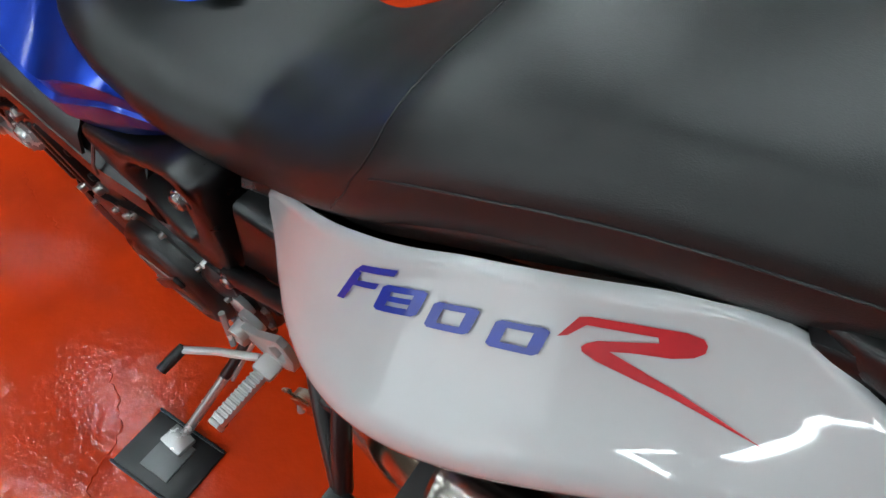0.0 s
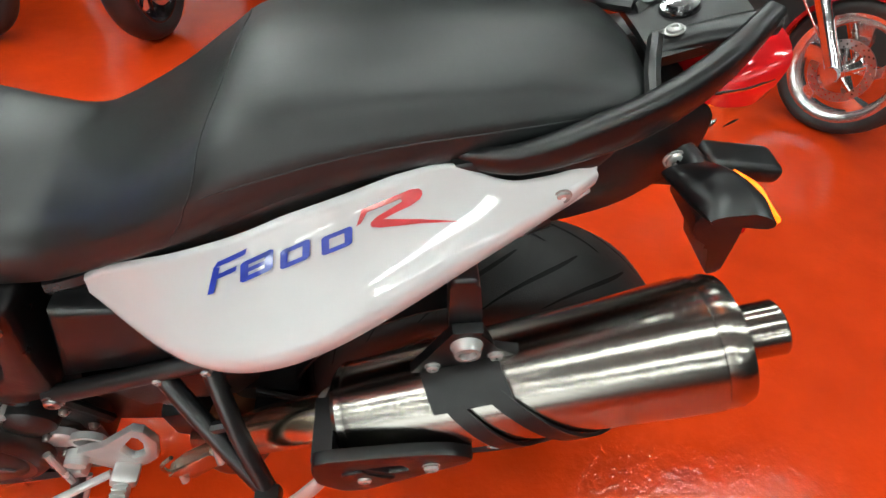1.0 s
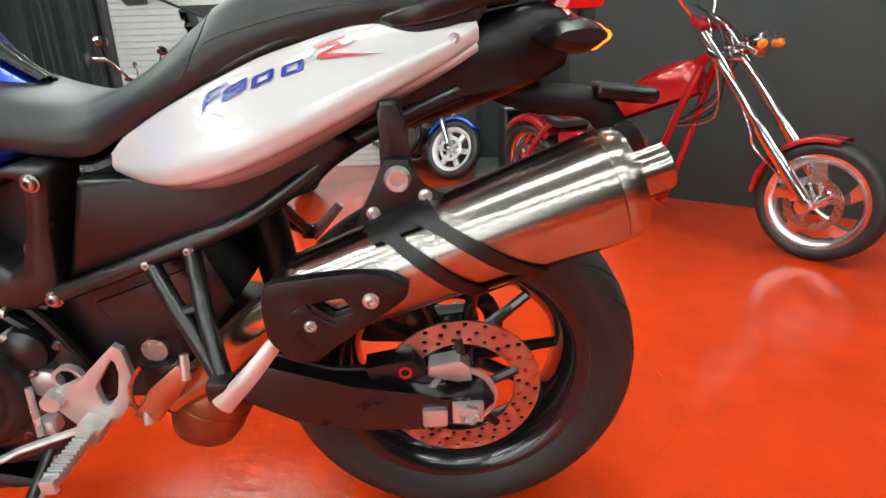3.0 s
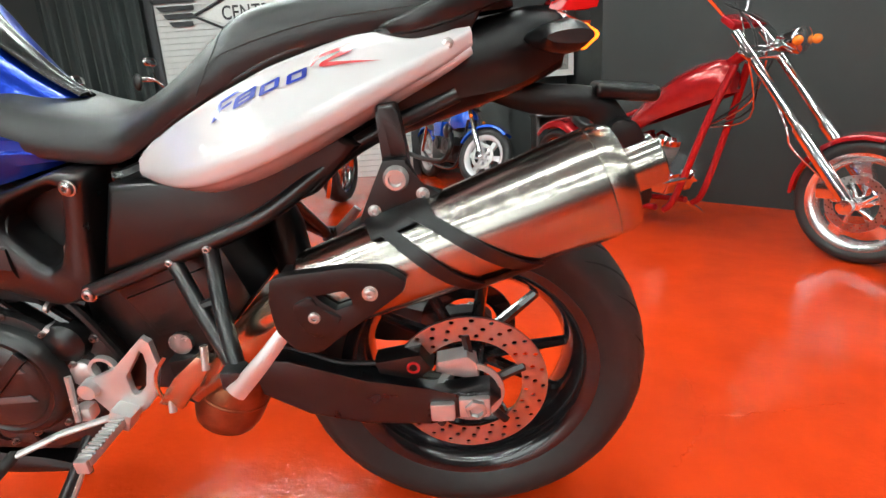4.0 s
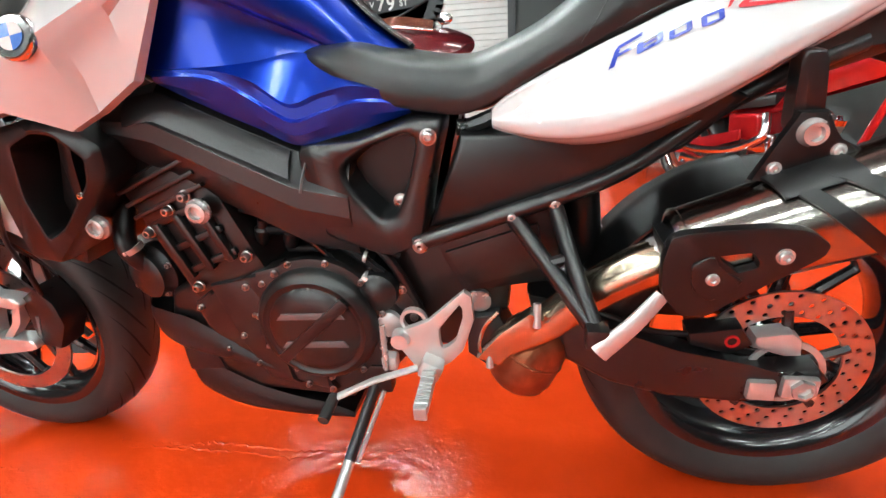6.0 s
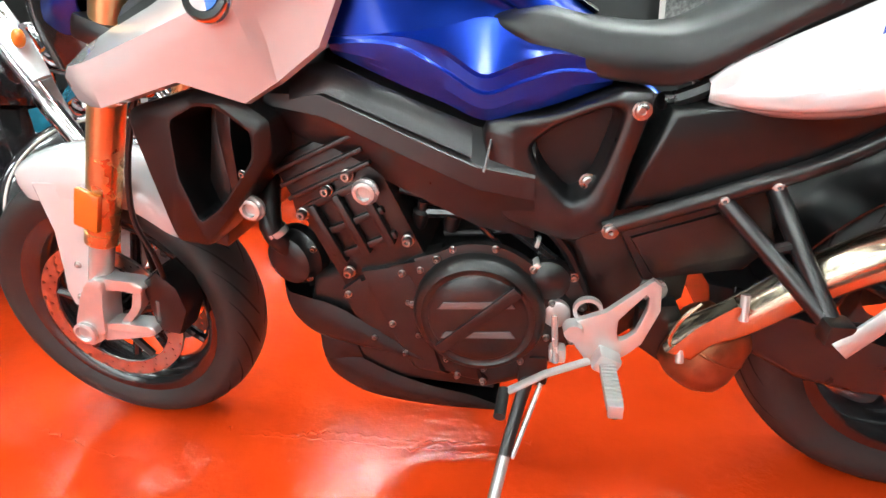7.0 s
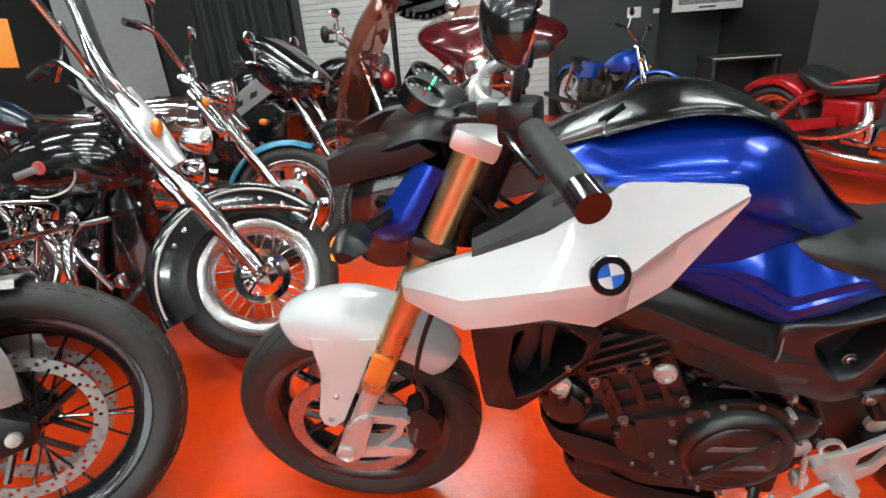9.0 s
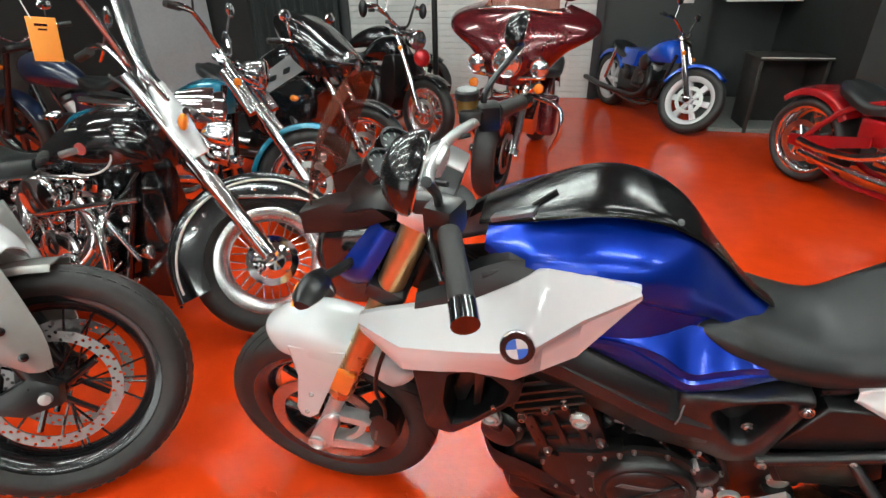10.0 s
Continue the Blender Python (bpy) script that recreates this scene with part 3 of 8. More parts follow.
def tread_mesh(R, rim, w, count, bm=None):
    """Slanted near-black strips laid over the tyre's crown, the shade of grooves put into colour."""
    bm = bm or bmesh.new()
    crown = sorted((y, r) for r, y in tyre_profile(R, rim, w) if y >= -1e-6 and r > rim + 0.62 * (R - rim))
    ys, rs = [c[0] for c in crown], [c[1] for c in crown]
    for k in range(count):
        for s in (-1, 1):
            a0 = 2 * math.pi * (k + (0.5 if s > 0 else 0)) / count
            rows = []
            for i in range(9):
                f = i / 8
                y = s * w * (0.05 + 0.42 * f)
                r = 0.0012 + float(np.interp(abs(y), ys, rs))
                a = a0 + 0.34 * f * (0.9 + 0.5 * f)
                t = 0.019 * math.sin(math.pi * min(0.94, 0.08 + f * 0.9)) + 0.002
                rows.append([(math.cos(b) * r, y, math.sin(b) * r) for b in (a - t, a + t)])
            grid_into(bm, rows)
    return bm


def rim_mesh(rim, w, lip=0.016):
    inner = [(rim + 0.006, -0.41 * w), (rim - 0.010, -0.40 * w), (rim - 0.022, -0.33 * w), (rim - 0.040, -0.18 * w), (rim - 0.044, 0.0), (rim - 0.040, 0.18 * w), (rim - 0.022, 0.33 * w), (rim - 0.010, 0.40 * w), (rim + 0.006, 0.41 * w), (rim + 0.004, 0.36 * w), (rim - 0.014, 0.30 * w), (rim - 0.020, 0.0), (rim - 0.014, -0.30 * w), (rim + 0.004, -0.36 * w)]
    return turned(inner, n=64, closed=True)


def disc_mesh(r_out, r_in, y, thick=0.005, holes=0):
    """A brake disc as a ring; its drilled holes are real gaps."""
    if not holes:
        return turned([(r_out, y - thick / 2), (r_out, y + thick / 2), (r_in, y + thick / 2), (r_in, y - thick / 2)], n=56, closed=True)
    bm = bmesh.new()
    n = holes
    for k in range(n):
        a0 = 2 * math.pi * k / n
        da = 2 * math.pi / n
        rows_r = 3
        width = (r_out - r_in) / rows_r
        for j in range(rows_r):
            lo, hi = r_in + j * width, r_in + (j + 1) * width
            hole_here = (k + j) % 3 == 0
            rm, am = (lo + hi) / 2, a0 + da / 2
            hr = 0.0048

            def pt(r, a, yy):
                return bm.verts.new((r * math.cos(a), yy, r * math.sin(a)))

            for yy, fl in ((y - thick / 2, False), (y + thick / 2, True)):
                outer = [(lo, a0), (hi, a0), (hi, am), (hi, a0 + da), (lo, a0 + da), (lo, am)]
                if hole_here:
                    o = [pt(r, a, yy) for r, a in [(rm, a0), (hi, a0), (hi, am), (hi, a0 + da), (rm, a0 + da), (lo, a0 + da), (lo, am), (lo, a0)]]
                    i = [bm.verts.new((rm * math.cos(am) + hr * (math.cos(q) * math.cos(am) - math.sin(q) * math.sin(am)), yy, rm * math.sin(am) + hr * (math.cos(q) * math.sin(am) + math.sin(q) * math.cos(am)))) for q in (-math.pi / 2, -math.pi / 4, 0, math.pi / 4, math.pi / 2, 3 * math.pi / 4, math.pi, 5 * math.pi / 4)]
                    for e in range(8):
                        q = (o[e], o[(e + 1) % 8], i[(e + 1) % 8], i[e])
                        bm.faces.new(q[::-1] if fl else q)
                else:
                    q = [pt(r, a, yy) for r, a in outer]
                    bm.faces.new(q[::-1] if fl else q)
    for r in (r_out, r_in):
        turned([(r, y - thick / 2), (r, y + thick / 2), (r + 0.0004, y + thick / 2), (r + 0.0004, y - thick / 2)], n=56, bm=bm, closed=True)
    return bm


def wheel(name, parent, at, R, rim, w, style, rim_mat, disc_r=0.0, disc_sides=(-1,), disc_mat=None, tread=0, turn=0, hub_r=0.03, holes=None, disc_in=0.72):
    """A wheel about the y axis: rim with tyre, spokes, hub and discs."""
    base = part(name, rim_mesh(rim, w), rim_mat, parent)
    base.location = at
    base.rotation_euler = (0, radians(turn), 0)
    part("tyre", tyre_mesh(R, rim, w), RUBBER, base, "black rubber tyre")
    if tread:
        tagged(part("tread_pattern", tread_mesh(R, rim, w, tread), GROOVE_SHADE, base), kind="stuff")
    part("hub", turned([(hub_r * 0.5, -0.55 * w), (hub_r, -0.5 * w), (hub_r * 1.1, -0.2 * w), (hub_r * 1.1, 0.2 * w), (hub_r, 0.5 * w), (hub_r * 0.5, 0.55 * w)], n=24), rim_mat, base)
    if style == "ten":
        for k in range(5):
            for s in (-1, 1):
                a = 2 * math.pi * k / 5
                b = a + s * 0.30
                p0 = (math.cos(a + s * 0.10) * hub_r * 0.9, 0, math.sin(a + s * 0.10) * hub_r * 0.9)
                p1 = (math.cos(b) * (rim - 0.03), 0, math.sin(b) * (rim - 0.03))
                part("spoke", sweep([p0, p1], 0.013, 8, r2=0.009), rim_mat, base)
    elif style in ("five", "six"):
        n = 5 if style == "five" else 6
        for k in range(n):
            a = 2 * math.pi * k / n
            ux, uz = math.cos(a), math.sin(a)
            out = [(hub_r * 0.8, -0.022), (rim - 0.03, -0.030), (rim - 0.03, 0.030), (hub_r * 0.8, 0.022)]
            part("spoke", slab([(ux * r - uz * t, uz * r + ux * t) for r, t in out], -0.018, 0.018, 0.004), rim_mat, base)
    elif style == "curved":
        for k in range(5):
            a = 2 * math.pi * k / 5
            out = []
            for r, lo, hi in ((hub_r, -0.2, 0.2), (rim * 0.55, 0.02, 0.34), (rim - 0.028, 0.22, 0.62)):
                out.append((r, lo, hi))
            line = [(r * math.cos(a + lo), r * math.sin(a + lo)) for r, lo, hi in out] + [(r * math.cos(a + hi), r * math.sin(a + hi)) for r, lo, hi in out[::-1]]
            part("spoke", slab(line, -0.02, 0.02, 0.005), rim_mat, base)
    else:
        bm = bmesh.new()
        n = 28 if style == "wire" else 20
        for k in range(n):
            a = 2 * math.pi * k / n
            s = -1 if k % 2 else 1
            b = a + (0.5 if (k // 2) % 2 else -0.5)
            sweep([(math.cos(a) * hub_r, s * 0.3 * w, math.sin(a) * hub_r), (math.cos(b) * (rim - 0.02), 0.05 * s * w, math.sin(b) * (rim - 0.02))], 0.0032, 5, bm=bm)
        part("wire_spokes", bm, rim_mat, base)
    for s in disc_sides if disc_r else ():
        y = s * (w * 0.5 + 0.005)
        disc = part("brake_disc", disc_mesh(disc_r, disc_r * disc_in, y, holes=holes or (72 if disc_r > 0.12 and R < 0.32 and tread else 0)), disc_mat or DISC_STEEL, base, "drilled steel brake disc")
        for k in range(5):
            a = 2 * math.pi * k / 5 + 0.3
            part("disc_carrier_arm", sweep([(math.cos(a) * 0.03, y, math.sin(a) * 0.03), (math.cos(a + 0.25) * disc_r * 0.75, y, math.sin(a + 0.25) * disc_r * 0.75)], 0.008, 6), ENGINE_BLACK if tread else rim_mat, base)
    return base


# ---- the blue and white motorcycle ----
BIKE = pose(0, -0.005, 0, 8, 0, 0)
moto = thing("motorcycle", "blue, white and black naked sports motorcycle leaning on its side stand", "motorcycle", BIKE)

RA, FA = (-0.003, 0, 0.319), (-1.533, 0, 0.306)
rear_wheel = wheel("rear_wheel", moto, RA, 0.315, 0.222, 0.182, "ten", RIM_BLACK, 0.1325, (-1,), tread=22, turn=11, disc_in=0.68)
front_wheel = wheel("front_wheel", moto, FA, 0.300, 0.222, 0.122, "ten", RIM_BLACK, 0.160, (-1, 1), tread=24, turn=20, disc_in=0.79)

# seat
SEAT = []
for x, zb, zt, hw in ((-0.738, 0.825, 0.832, 0.078), (-0.70, 0.806, 0.837, 0.108), (-0.65, 0.775, 0.838, 0.126), (-0.60, 0.756, 0.820, 0.130), (-0.543, 0.742, 0.807, 0.126), (-0.49, 0.735, 0.803, 0.120), (-0.45, 0.748, 0.812, 0.122), (-0.38, 0.788, 0.844, 0.137), (-0.315, 0.818, 0.889, 0.143), (-0.265, 0.840, 0.921, 0.139), (-0.17, 0.868, 0.935, 0.127), (-0.07, 0.884, 0.938, 0.114), (0.01, 0.894, 0.936, 0.103), (0.060, 0.899, 0.929, 0.090), (0.080, 0.901, 0.912, 0.062)):
    h = zt - zb
    SEAT.append([(x, -hw * 0.975, zb), (x, -hw * 0.992, zb + 0.08 * h), (x, -hw, zb + 0.35 * h), (x, -hw * 0.93, zb + 0.66 * h), (x, -hw * 0.70, zt - 0.05 * h), (x, 0, zt + 0.004), (x, hw * 0.70, zt - 0.12 * h), (x, hw * 0.93, zb + 0.66 * h), (x, hw, zb + 0.35 * h), (x, hw * 0.992, zb + 0.08 * h), (x, hw * 0.975, zb)])
seat = part("seat", skin(SEAT, 70, 44, cap=True), VINYL, moto, "dark grey grained vinyl seat", 60)
SEAT_TREE = BVHTree.FromPolygons([v.co for v in seat.data.vertices], [tuple(p.vertices) for p in seat.data.polygons])


def seam(line):
    """A fine piped seam laid on the seat's skin."""
    pts = []
    for q in spline(line, 26):
        near = SEAT_TREE.find_nearest(q)
        pts.append(near[0] + near[1] * 0.0002)
    part("seat_seam", sweep(pts, 0.0007, 6), VINYL, seat)


for s in (1, -1):
    seam([(-0.335, -0.16 * s, 0.815), (-0.318, -0.155 * s, 0.850), (-0.30, -0.13 * s, 0.890), (-0.285, -0.07 * s, 0.914), (-0.28, 0, 0.918)])
    seam([(-0.30, -0.16 * s, 0.872), (-0.17, -0.15 * s, 0.905), (-0.05, -0.14 * s, 0.918), (0.03, -0.12 * s, 0.923)])

# white tail panels with the model lettering on the visible side
TAIL = []
TX = (-0.446, -0.425, -0.37, -0.31, -0.23, -0.15, -0.103, -0.085, -0.056, -0.01, 0.021)
BROW = (0.737, 0.757, 0.791, 0.825, 0.860, 0.881, 0.889, 0.894, 0.905, 0.920, 0.930)
TOP = (0.737, 0.755, 0.784, 0.812, 0.8455, 0.869, 0.880, 0.873, 0.866, 0.871, 0.882)
LOW = (0.718, 0.709, 0.703, 0.706, 0.731, 0.764, 0.787, 0.796, 0.810, 0.832, 0.850)
SIDE_FIT = np.polyfit(TX, (0.121, 0.138, 0.179, 0.214, 0.219, 0.198, 0.178, 0.1695, 0.158, 0.1395, 0.1235), 5)
LEAN_FIT = np.polyfit(TX, (0.004, 0.016, 0.044, 0.072, 0.082, 0.073, 0.066, 0.061, 0.055, 0.050, 0.045), 5)
BROW_FIT, LOW_FIT = np.polyfit(TX, BROW, 5), np.polyfit(TX, LOW, 6)
for k in range(21):
    x = -0.446 + 0.467 * k / 20
    zt, zb = float(np.interp(x, TX, TOP)), float(np.polyval(LOW_FIT, x))
    w, lean = float(np.polyval(SIDE_FIT, x)), float(np.polyval(LEAN_FIT, x))
    tuck = min(0.035, lean) if x < -0.103 else 0.035 - 0.234 * (x + 0.103)
    h = float(np.polyval(BROW_FIT, x)) - zb
    cut = (zt - zb) / h
    lip = 0.004 if x < -0.13 else 0.001
    row = [(x, -w + lean * (1 - (max(0.0, 1 - cut) / 0.7) ** 1.3) + lip, zt + 0.4 * lip)]
    row += [(x, -w + lean * (1 - (max(0.0, 1 - f) / 0.7) ** 1.3), zb + f * h) for f in [0.3 + (cut - 0.3) * u for u in (1.0, 0.9, 0.75, 0.5, 0.25, 0.02)]]
    row += [(x, -w + 0.001, zb + 0.20 * h), (x, -w + 0.003 * min(1.0, lean / 0.02), zb + 0.15 * h), (x, -w + 0.008 * min(1.0, lean / 0.02), zb + 0.125 * h), (x, -w + 0.55 * tuck, zb + 0.06 * h), (x, -w + tuck, zb)]
    TAIL.append(row)
tail = part("tail_panel", skin(TAIL, 60, 30, thick=-0.004), WHITE, moto, "gloss white tail side panel", 50)
part("tail_panel", skin([[(x, -y, z) for x, y, z in r] for r in TAIL], 60, 30, thick=0.004), WHITE, moto, "gloss white tail side panel", 50)
part("seat_base", slab([(x, z + 0.030) for x, z in zip(TX[1:7], TOP[1:7])] + [(x, z - 0.035) for x, z in zip(TX[6:0:-1], TOP[6:0:-1])], -0.108, 0.108, 0.003), BLACK_MATT, moto, "dull black plastic seat base")
for s in (1, -1):
    part("seat_skirt", skin([[(x, (y + 0.008) * s, z - 0.010), (x, (y + 0.002) * s, z + 0.003), (x, (y - 0.001) * s, z + 0.014), (x, (y + 0.008) * s, z + 0.024), (x, (y + 0.03) * s, z + 0.028)] for x, y, z in zip(TX[1:7], (-0.124, -0.131, -0.139, -0.134, -0.120, -0.110), TOP[1:7])], 24, 12, thick=-0.003 * s), VINYL, seat)
part("panel_bolt", bolt((-0.007, -0.1375, 0.862), 0.0062, 0.004), STEEL, tail)


TAIL_TREE = BVHTree.FromPolygons([v.co for v in tail.data.vertices], [tuple(p.vertices) for p in tail.data.polygons])


def tail_side(x, z):
    """The outer face of the tail panel at a place, for its decals."""
    hit = TAIL_TREE.ray_cast(Vector((x, -1.0, z)), Vector((0, 1, 0)))
    return hit[0].y if hit[0] is not None else -0.15


def decal(name, outline, mat, lift=0.0017):
    """A painted shape that follows the panel: outline in x and z, cut fine and laid on its face."""
    bm = bmesh.new()
    bm.faces.new([bm.verts.new((x, 0, z)) for x, z in outline])
    bmesh.ops.triangulate(bm, faces=bm.faces[:])
    for _ in range(3):
        long_edges = [e for e in bm.edges if e.calc_length() > 0.008]
        if long_edges:
            bmesh.ops.subdivide_edges(bm, edges=long_edges, cuts=1)
            bmesh.ops.triangulate(bm, faces=[f for f in bm.faces if len(f.verts) > 3])
    for v in bm.verts:
        v.co.y = tail_side(v.co.x, v.co.z) - lift
        v.co.z += 0.0008
    return part(name, bm, mat, tail)


# letters: each character in its own slanted cell of the panel
def in_cell(cell, a, b):
    (x0, z0), (x1, z1), (x2, z2) = cell
    return (x0 + (x1 - x0) * a + (x2 - x0) * b, z0 + (z1 - z0) * a + (z2 - z0) * b)


def stroke_letter(strokes, cell, mat):
    for st in strokes:
        decal("letter_stroke", [in_cell(cell, a, b) for a, b in st], mat)


stroke_letter([[(0, 0), (0.22, 0), (0.22, 0.78), (0, 0.86)], [(0, 0.82), (1.0, 0.82), (1.0, 1.0), (0.10, 1.0)], [(0.22, 0.42), (0.80, 0.42), (0.80, 0.58), (0.22, 0.58)]], ((-0.3055, 0.7885), (-0.2762, 0.8037), (-0.2962, 0.8120)), DECAL_BLUE)
for n, cell in enumerate((((-0.2752, 0.8032), (-0.2465, 0.8168), (-0.2733, 0.8165)), ((-0.2405, 0.8166), (-0.2158, 0.8262), (-0.2393, 0.8286)), ((-0.2060, 0.8275), (-0.1810, 0.8356), (-0.2056, 0.8388)))):
    round_bars = [[(0.10, 0), (0.90, 0), (1, 0.10), (1, 0.24), (0, 0.24), (0, 0.10)], [(0, 0.76), (1, 0.76), (1, 0.90), (0.90, 1), (0.10, 1), (0, 0.90)], [(0, 0.24), (0.25, 0.24), (0.25, 0.76), (0, 0.76)], [(0.75, 0.24), (1, 0.24), (1, 0.76), (0.75, 0.76)]]
    if n == 0:
        round_bars.append([(0.25, 0.40), (0.75, 0.40), (0.75, 0.60), (0.25, 0.60)])
    stroke_letter(round_bars, cell, DECAL_BLUE)
for shape in ([(-0.1773, 0.846), (-0.1726, 0.8562), (-0.1684, 0.8582), (-0.1683, 0.8548), (-0.1735, 0.8481)],
              [(-0.1684, 0.8582), (-0.1461, 0.8648), (-0.1331, 0.8686), (-0.1413, 0.8628), (-0.1683, 0.8548)],
              [(-0.1331, 0.8686), (-0.1267, 0.8691), (-0.1242, 0.8676), (-0.1236, 0.8651), (-0.1262, 0.8621), (-0.1329, 0.8586), (-0.1398, 0.8612), (-0.1379, 0.8634), (-0.1413, 0.8628)],
              [(-0.1398, 0.8612), (-0.1329, 0.8586), (-0.1459, 0.8543), (-0.1549, 0.8506), (-0.1649, 0.849), (-0.1614, 0.8517)],
              [(-0.1649, 0.849), (-0.1549, 0.8506), (-0.1502, 0.8501), (-0.1264, 0.8503), (-0.0877, 0.8487), (-0.1259, 0.8478), (-0.1577, 0.8455), (-0.1649, 0.8458), (-0.1661, 0.8472)]):
    decal("letter_stroke", shape, DECAL_RED)

# tail, grab rails, lamp and plate bracket
part("tail_cover", skin([[(x, -w, z0), (x, -w * 1.04, (z0 + z1) / 2), (x, -w * 0.8, z1), (x, 0, z1 + 0.004), (x, w * 0.8, z1), (x, w * 1.04, (z0 + z1) / 2), (x, w, z0)] for x, w, z0, z1 in ((-0.12, 0.118, 0.775, 0.85), (-0.03, 0.110, 0.79, 0.872), (0.06, 0.092, 0.80, 0.890), (0.11, 0.075, 0.815, 0.898), (0.150, 0.056, 0.835, 0.893))], 24, 24, cap=True), BLACK_MATT, moto)
RAILS = {1: [(-0.10, -0.108, 0.881), (-0.047, -0.125, 0.891), (0.020, -0.118, 0.911), (0.070, -0.105, 0.930), (0.114, -0.083, 0.951), (0.160, -0.046, 0.973)],
         -1: [(-0.10, 0.110, 0.875), (-0.045, 0.128, 0.900), (0.033, 0.125, 0.934), (0.075, 0.118, 0.945), (0.130, 0.100, 0.950), (0.176, 0.080, 0.953)]}
DECK_FRONT = Vector((0.086, 0.012, 0.936))
for s in (1, -1):
    rail = part("grab_rail", band(RAILS[s], (0.005, 0.013, 0.0175, 0.0175, 0.0155, 0.010), (0.005, 0.009, 0.011, 0.011, 0.011, 0.009)), BLACK_SATIN, moto, "black moulded grab rail", 60)
    tip = Vector(RAILS[s][-1])
    start = DECK_FRONT + Vector((0, -0.030 * s, 0))
    part("rail_arm", skin([[start.lerp(tip, f) + Vector((0, -w * s, -0.012)), start.lerp(tip, f) + Vector((0, -w * s, -0.002)), start.lerp(tip, f) + Vector((0, 0, 0.003)), start.lerp(tip, f) + Vector((0, w * s, -0.002)), start.lerp(tip, f) + Vector((0, w * s, -0.012))] for f, w in ((0, 0.016), (0.35, 0.013), (0.75, 0.015), (1.04, 0.012))], 12, 12, cap=True), BLACK_SATIN, rail)
    part("rail_bolt", bolt(start.lerp(tip, 0.16) + Vector((0, 0, 0.004)), 0.007, 0.004, (-0.35, 0, 0.93)), STEEL, rail)
    part("rail_brace", sweep([start, (0.070, -0.062 * s, 0.930), (0.064, -0.098 * s, 0.918)], 0.007, 8, 8), BLACK_SATIN, rail)
    part("rail_foot", slab([(-0.100, 0.884), (-0.088, 0.868), (-0.060, 0.856), (-0.012, 0.860), (0.022, 0.876), (0.040, 0.905), (-0.03, 0.896)], -0.1235 * s, -0.096 * s, 0.007), BLACK_SATIN, rail)
part("rear_deck", skin([[(0.082, -0.040, 0.920), (0.080, 0, 0.924), (0.082, 0.060, 0.920)], [(0.125, -0.042, 0.936), (0.125, 0.01, 0.940), (0.125, 0.070, 0.934)], [(0.166, -0.036, 0.952), (0.170, 0.02, 0.953), (0.172, 0.074, 0.944)]], 10, 10, thick=0.010), BLACK_MATT, moto)
lock_cap = part("seat_lock", turned([(0.019, -0.006), (0.018, 0.012), (0.0165, 0.015), (0.0004, 0.0155)], (0.120, 0.016, 0.938), (-0.35, 0, 0.93), 24), BLACK_GLOSS, moto)
part("lock_barrel", turned([(0.0115, 0.0), (0.0115, 0.003), (0.0004, 0.0035)], Vector((0.120, 0.016, 0.938)) + Vector((-0.35, 0, 0.93)).normalized() * 0.0155, (-0.35, 0, 0.93), 20), CHROME, lock_cap)
lamp = part("tail_lamp", skin([[(x0, -w, z0), (x0 + 0.006, -w, (z0 + z1) / 2), (x0 + 0.010, -w * 0.85, z1 - 0.004), (x0 + 0.020, 0, z1), (x0 + 0.010, w * 0.85, z1 - 0.004), (x0 + 0.006, w, (z0 + z1) / 2), (x0, w, z0)] for x0, w, z0, z1 in ((0.128, 0.052, 0.896, 0.918), (0.150, 0.058, 0.893, 0.930), (0.176, 0.056, 0.893, 0.937), (0.194, 0.048, 0.895, 0.938))], 12, 18, cap=True), RED_LENS, moto, "red tail lamp lens")
part("lamp_chrome", skin([[(x0, -w, z1), (x0 + 0.003, -w, (z0 + z1) / 2), (x0, -w * 0.85, z0), (x0, 0, z0 - 0.002), (x0, w * 0.85, z0), (x0 + 0.003, w, (z0 + z1) / 2), (x0, w, z1)] for x0, w, z0, z1 in ((0.136, 0.050, 0.866, 0.8945), (0.158, 0.055, 0.860, 0.8945), (0.184, 0.046, 0.862, 0.8945))], 8, 14, cap=True), CHROME, lamp)
part("lamp_trim", sweep([(0.130, -0.056, 0.905), (0.160, -0.0605, 0.913), (0.190, -0.052, 0.918)], 0.0018, 6, 8), CHROME, lamp)
part("lamp_stay", block((0.04, 0.09, 0.03), (0.138, 0, 0.850), 0.008), BLACK_MATT, lamp)
part("under_tail", skin([[(x, -w, z1), (x, -w, (z0 + z1) / 2), (x, -w * 0.7, z0), (x, 0, z0), (x, w * 0.7, z0), (x, w, (z0 + z1) / 2), (x, w, z1)] for x, w, z0, z1 in ((-0.10, 0.11, 0.74, 0.80), (0.0, 0.10, 0.768, 0.82), (0.09, 0.08, 0.795, 0.84), (0.15, 0.055, 0.82, 0.86))], 16, 18, cap=True), BLACK_MATT, moto)
part("plate_arm", sweep([(0.05, 0, 0.80), (0.12, 0, 0.775), (0.20, 0, 0.765), (0.235, 0, 0.735), (0.25, 0, 0.70)], 0.024, 10, 16, flat=0.6), BLACK_MATT, moto)
part("plate_bracket", slab(round_poly([(0.236, 0.742), (0.262, 0.738), (0.284, 0.700), (0.296, 0.612), (0.278, 0.606), (0.254, 0.668), (0.222, 0.690), (0.214, 0.722)], 0.2), -0.040, 0.040, 0.004), BLACK_MATT, moto)
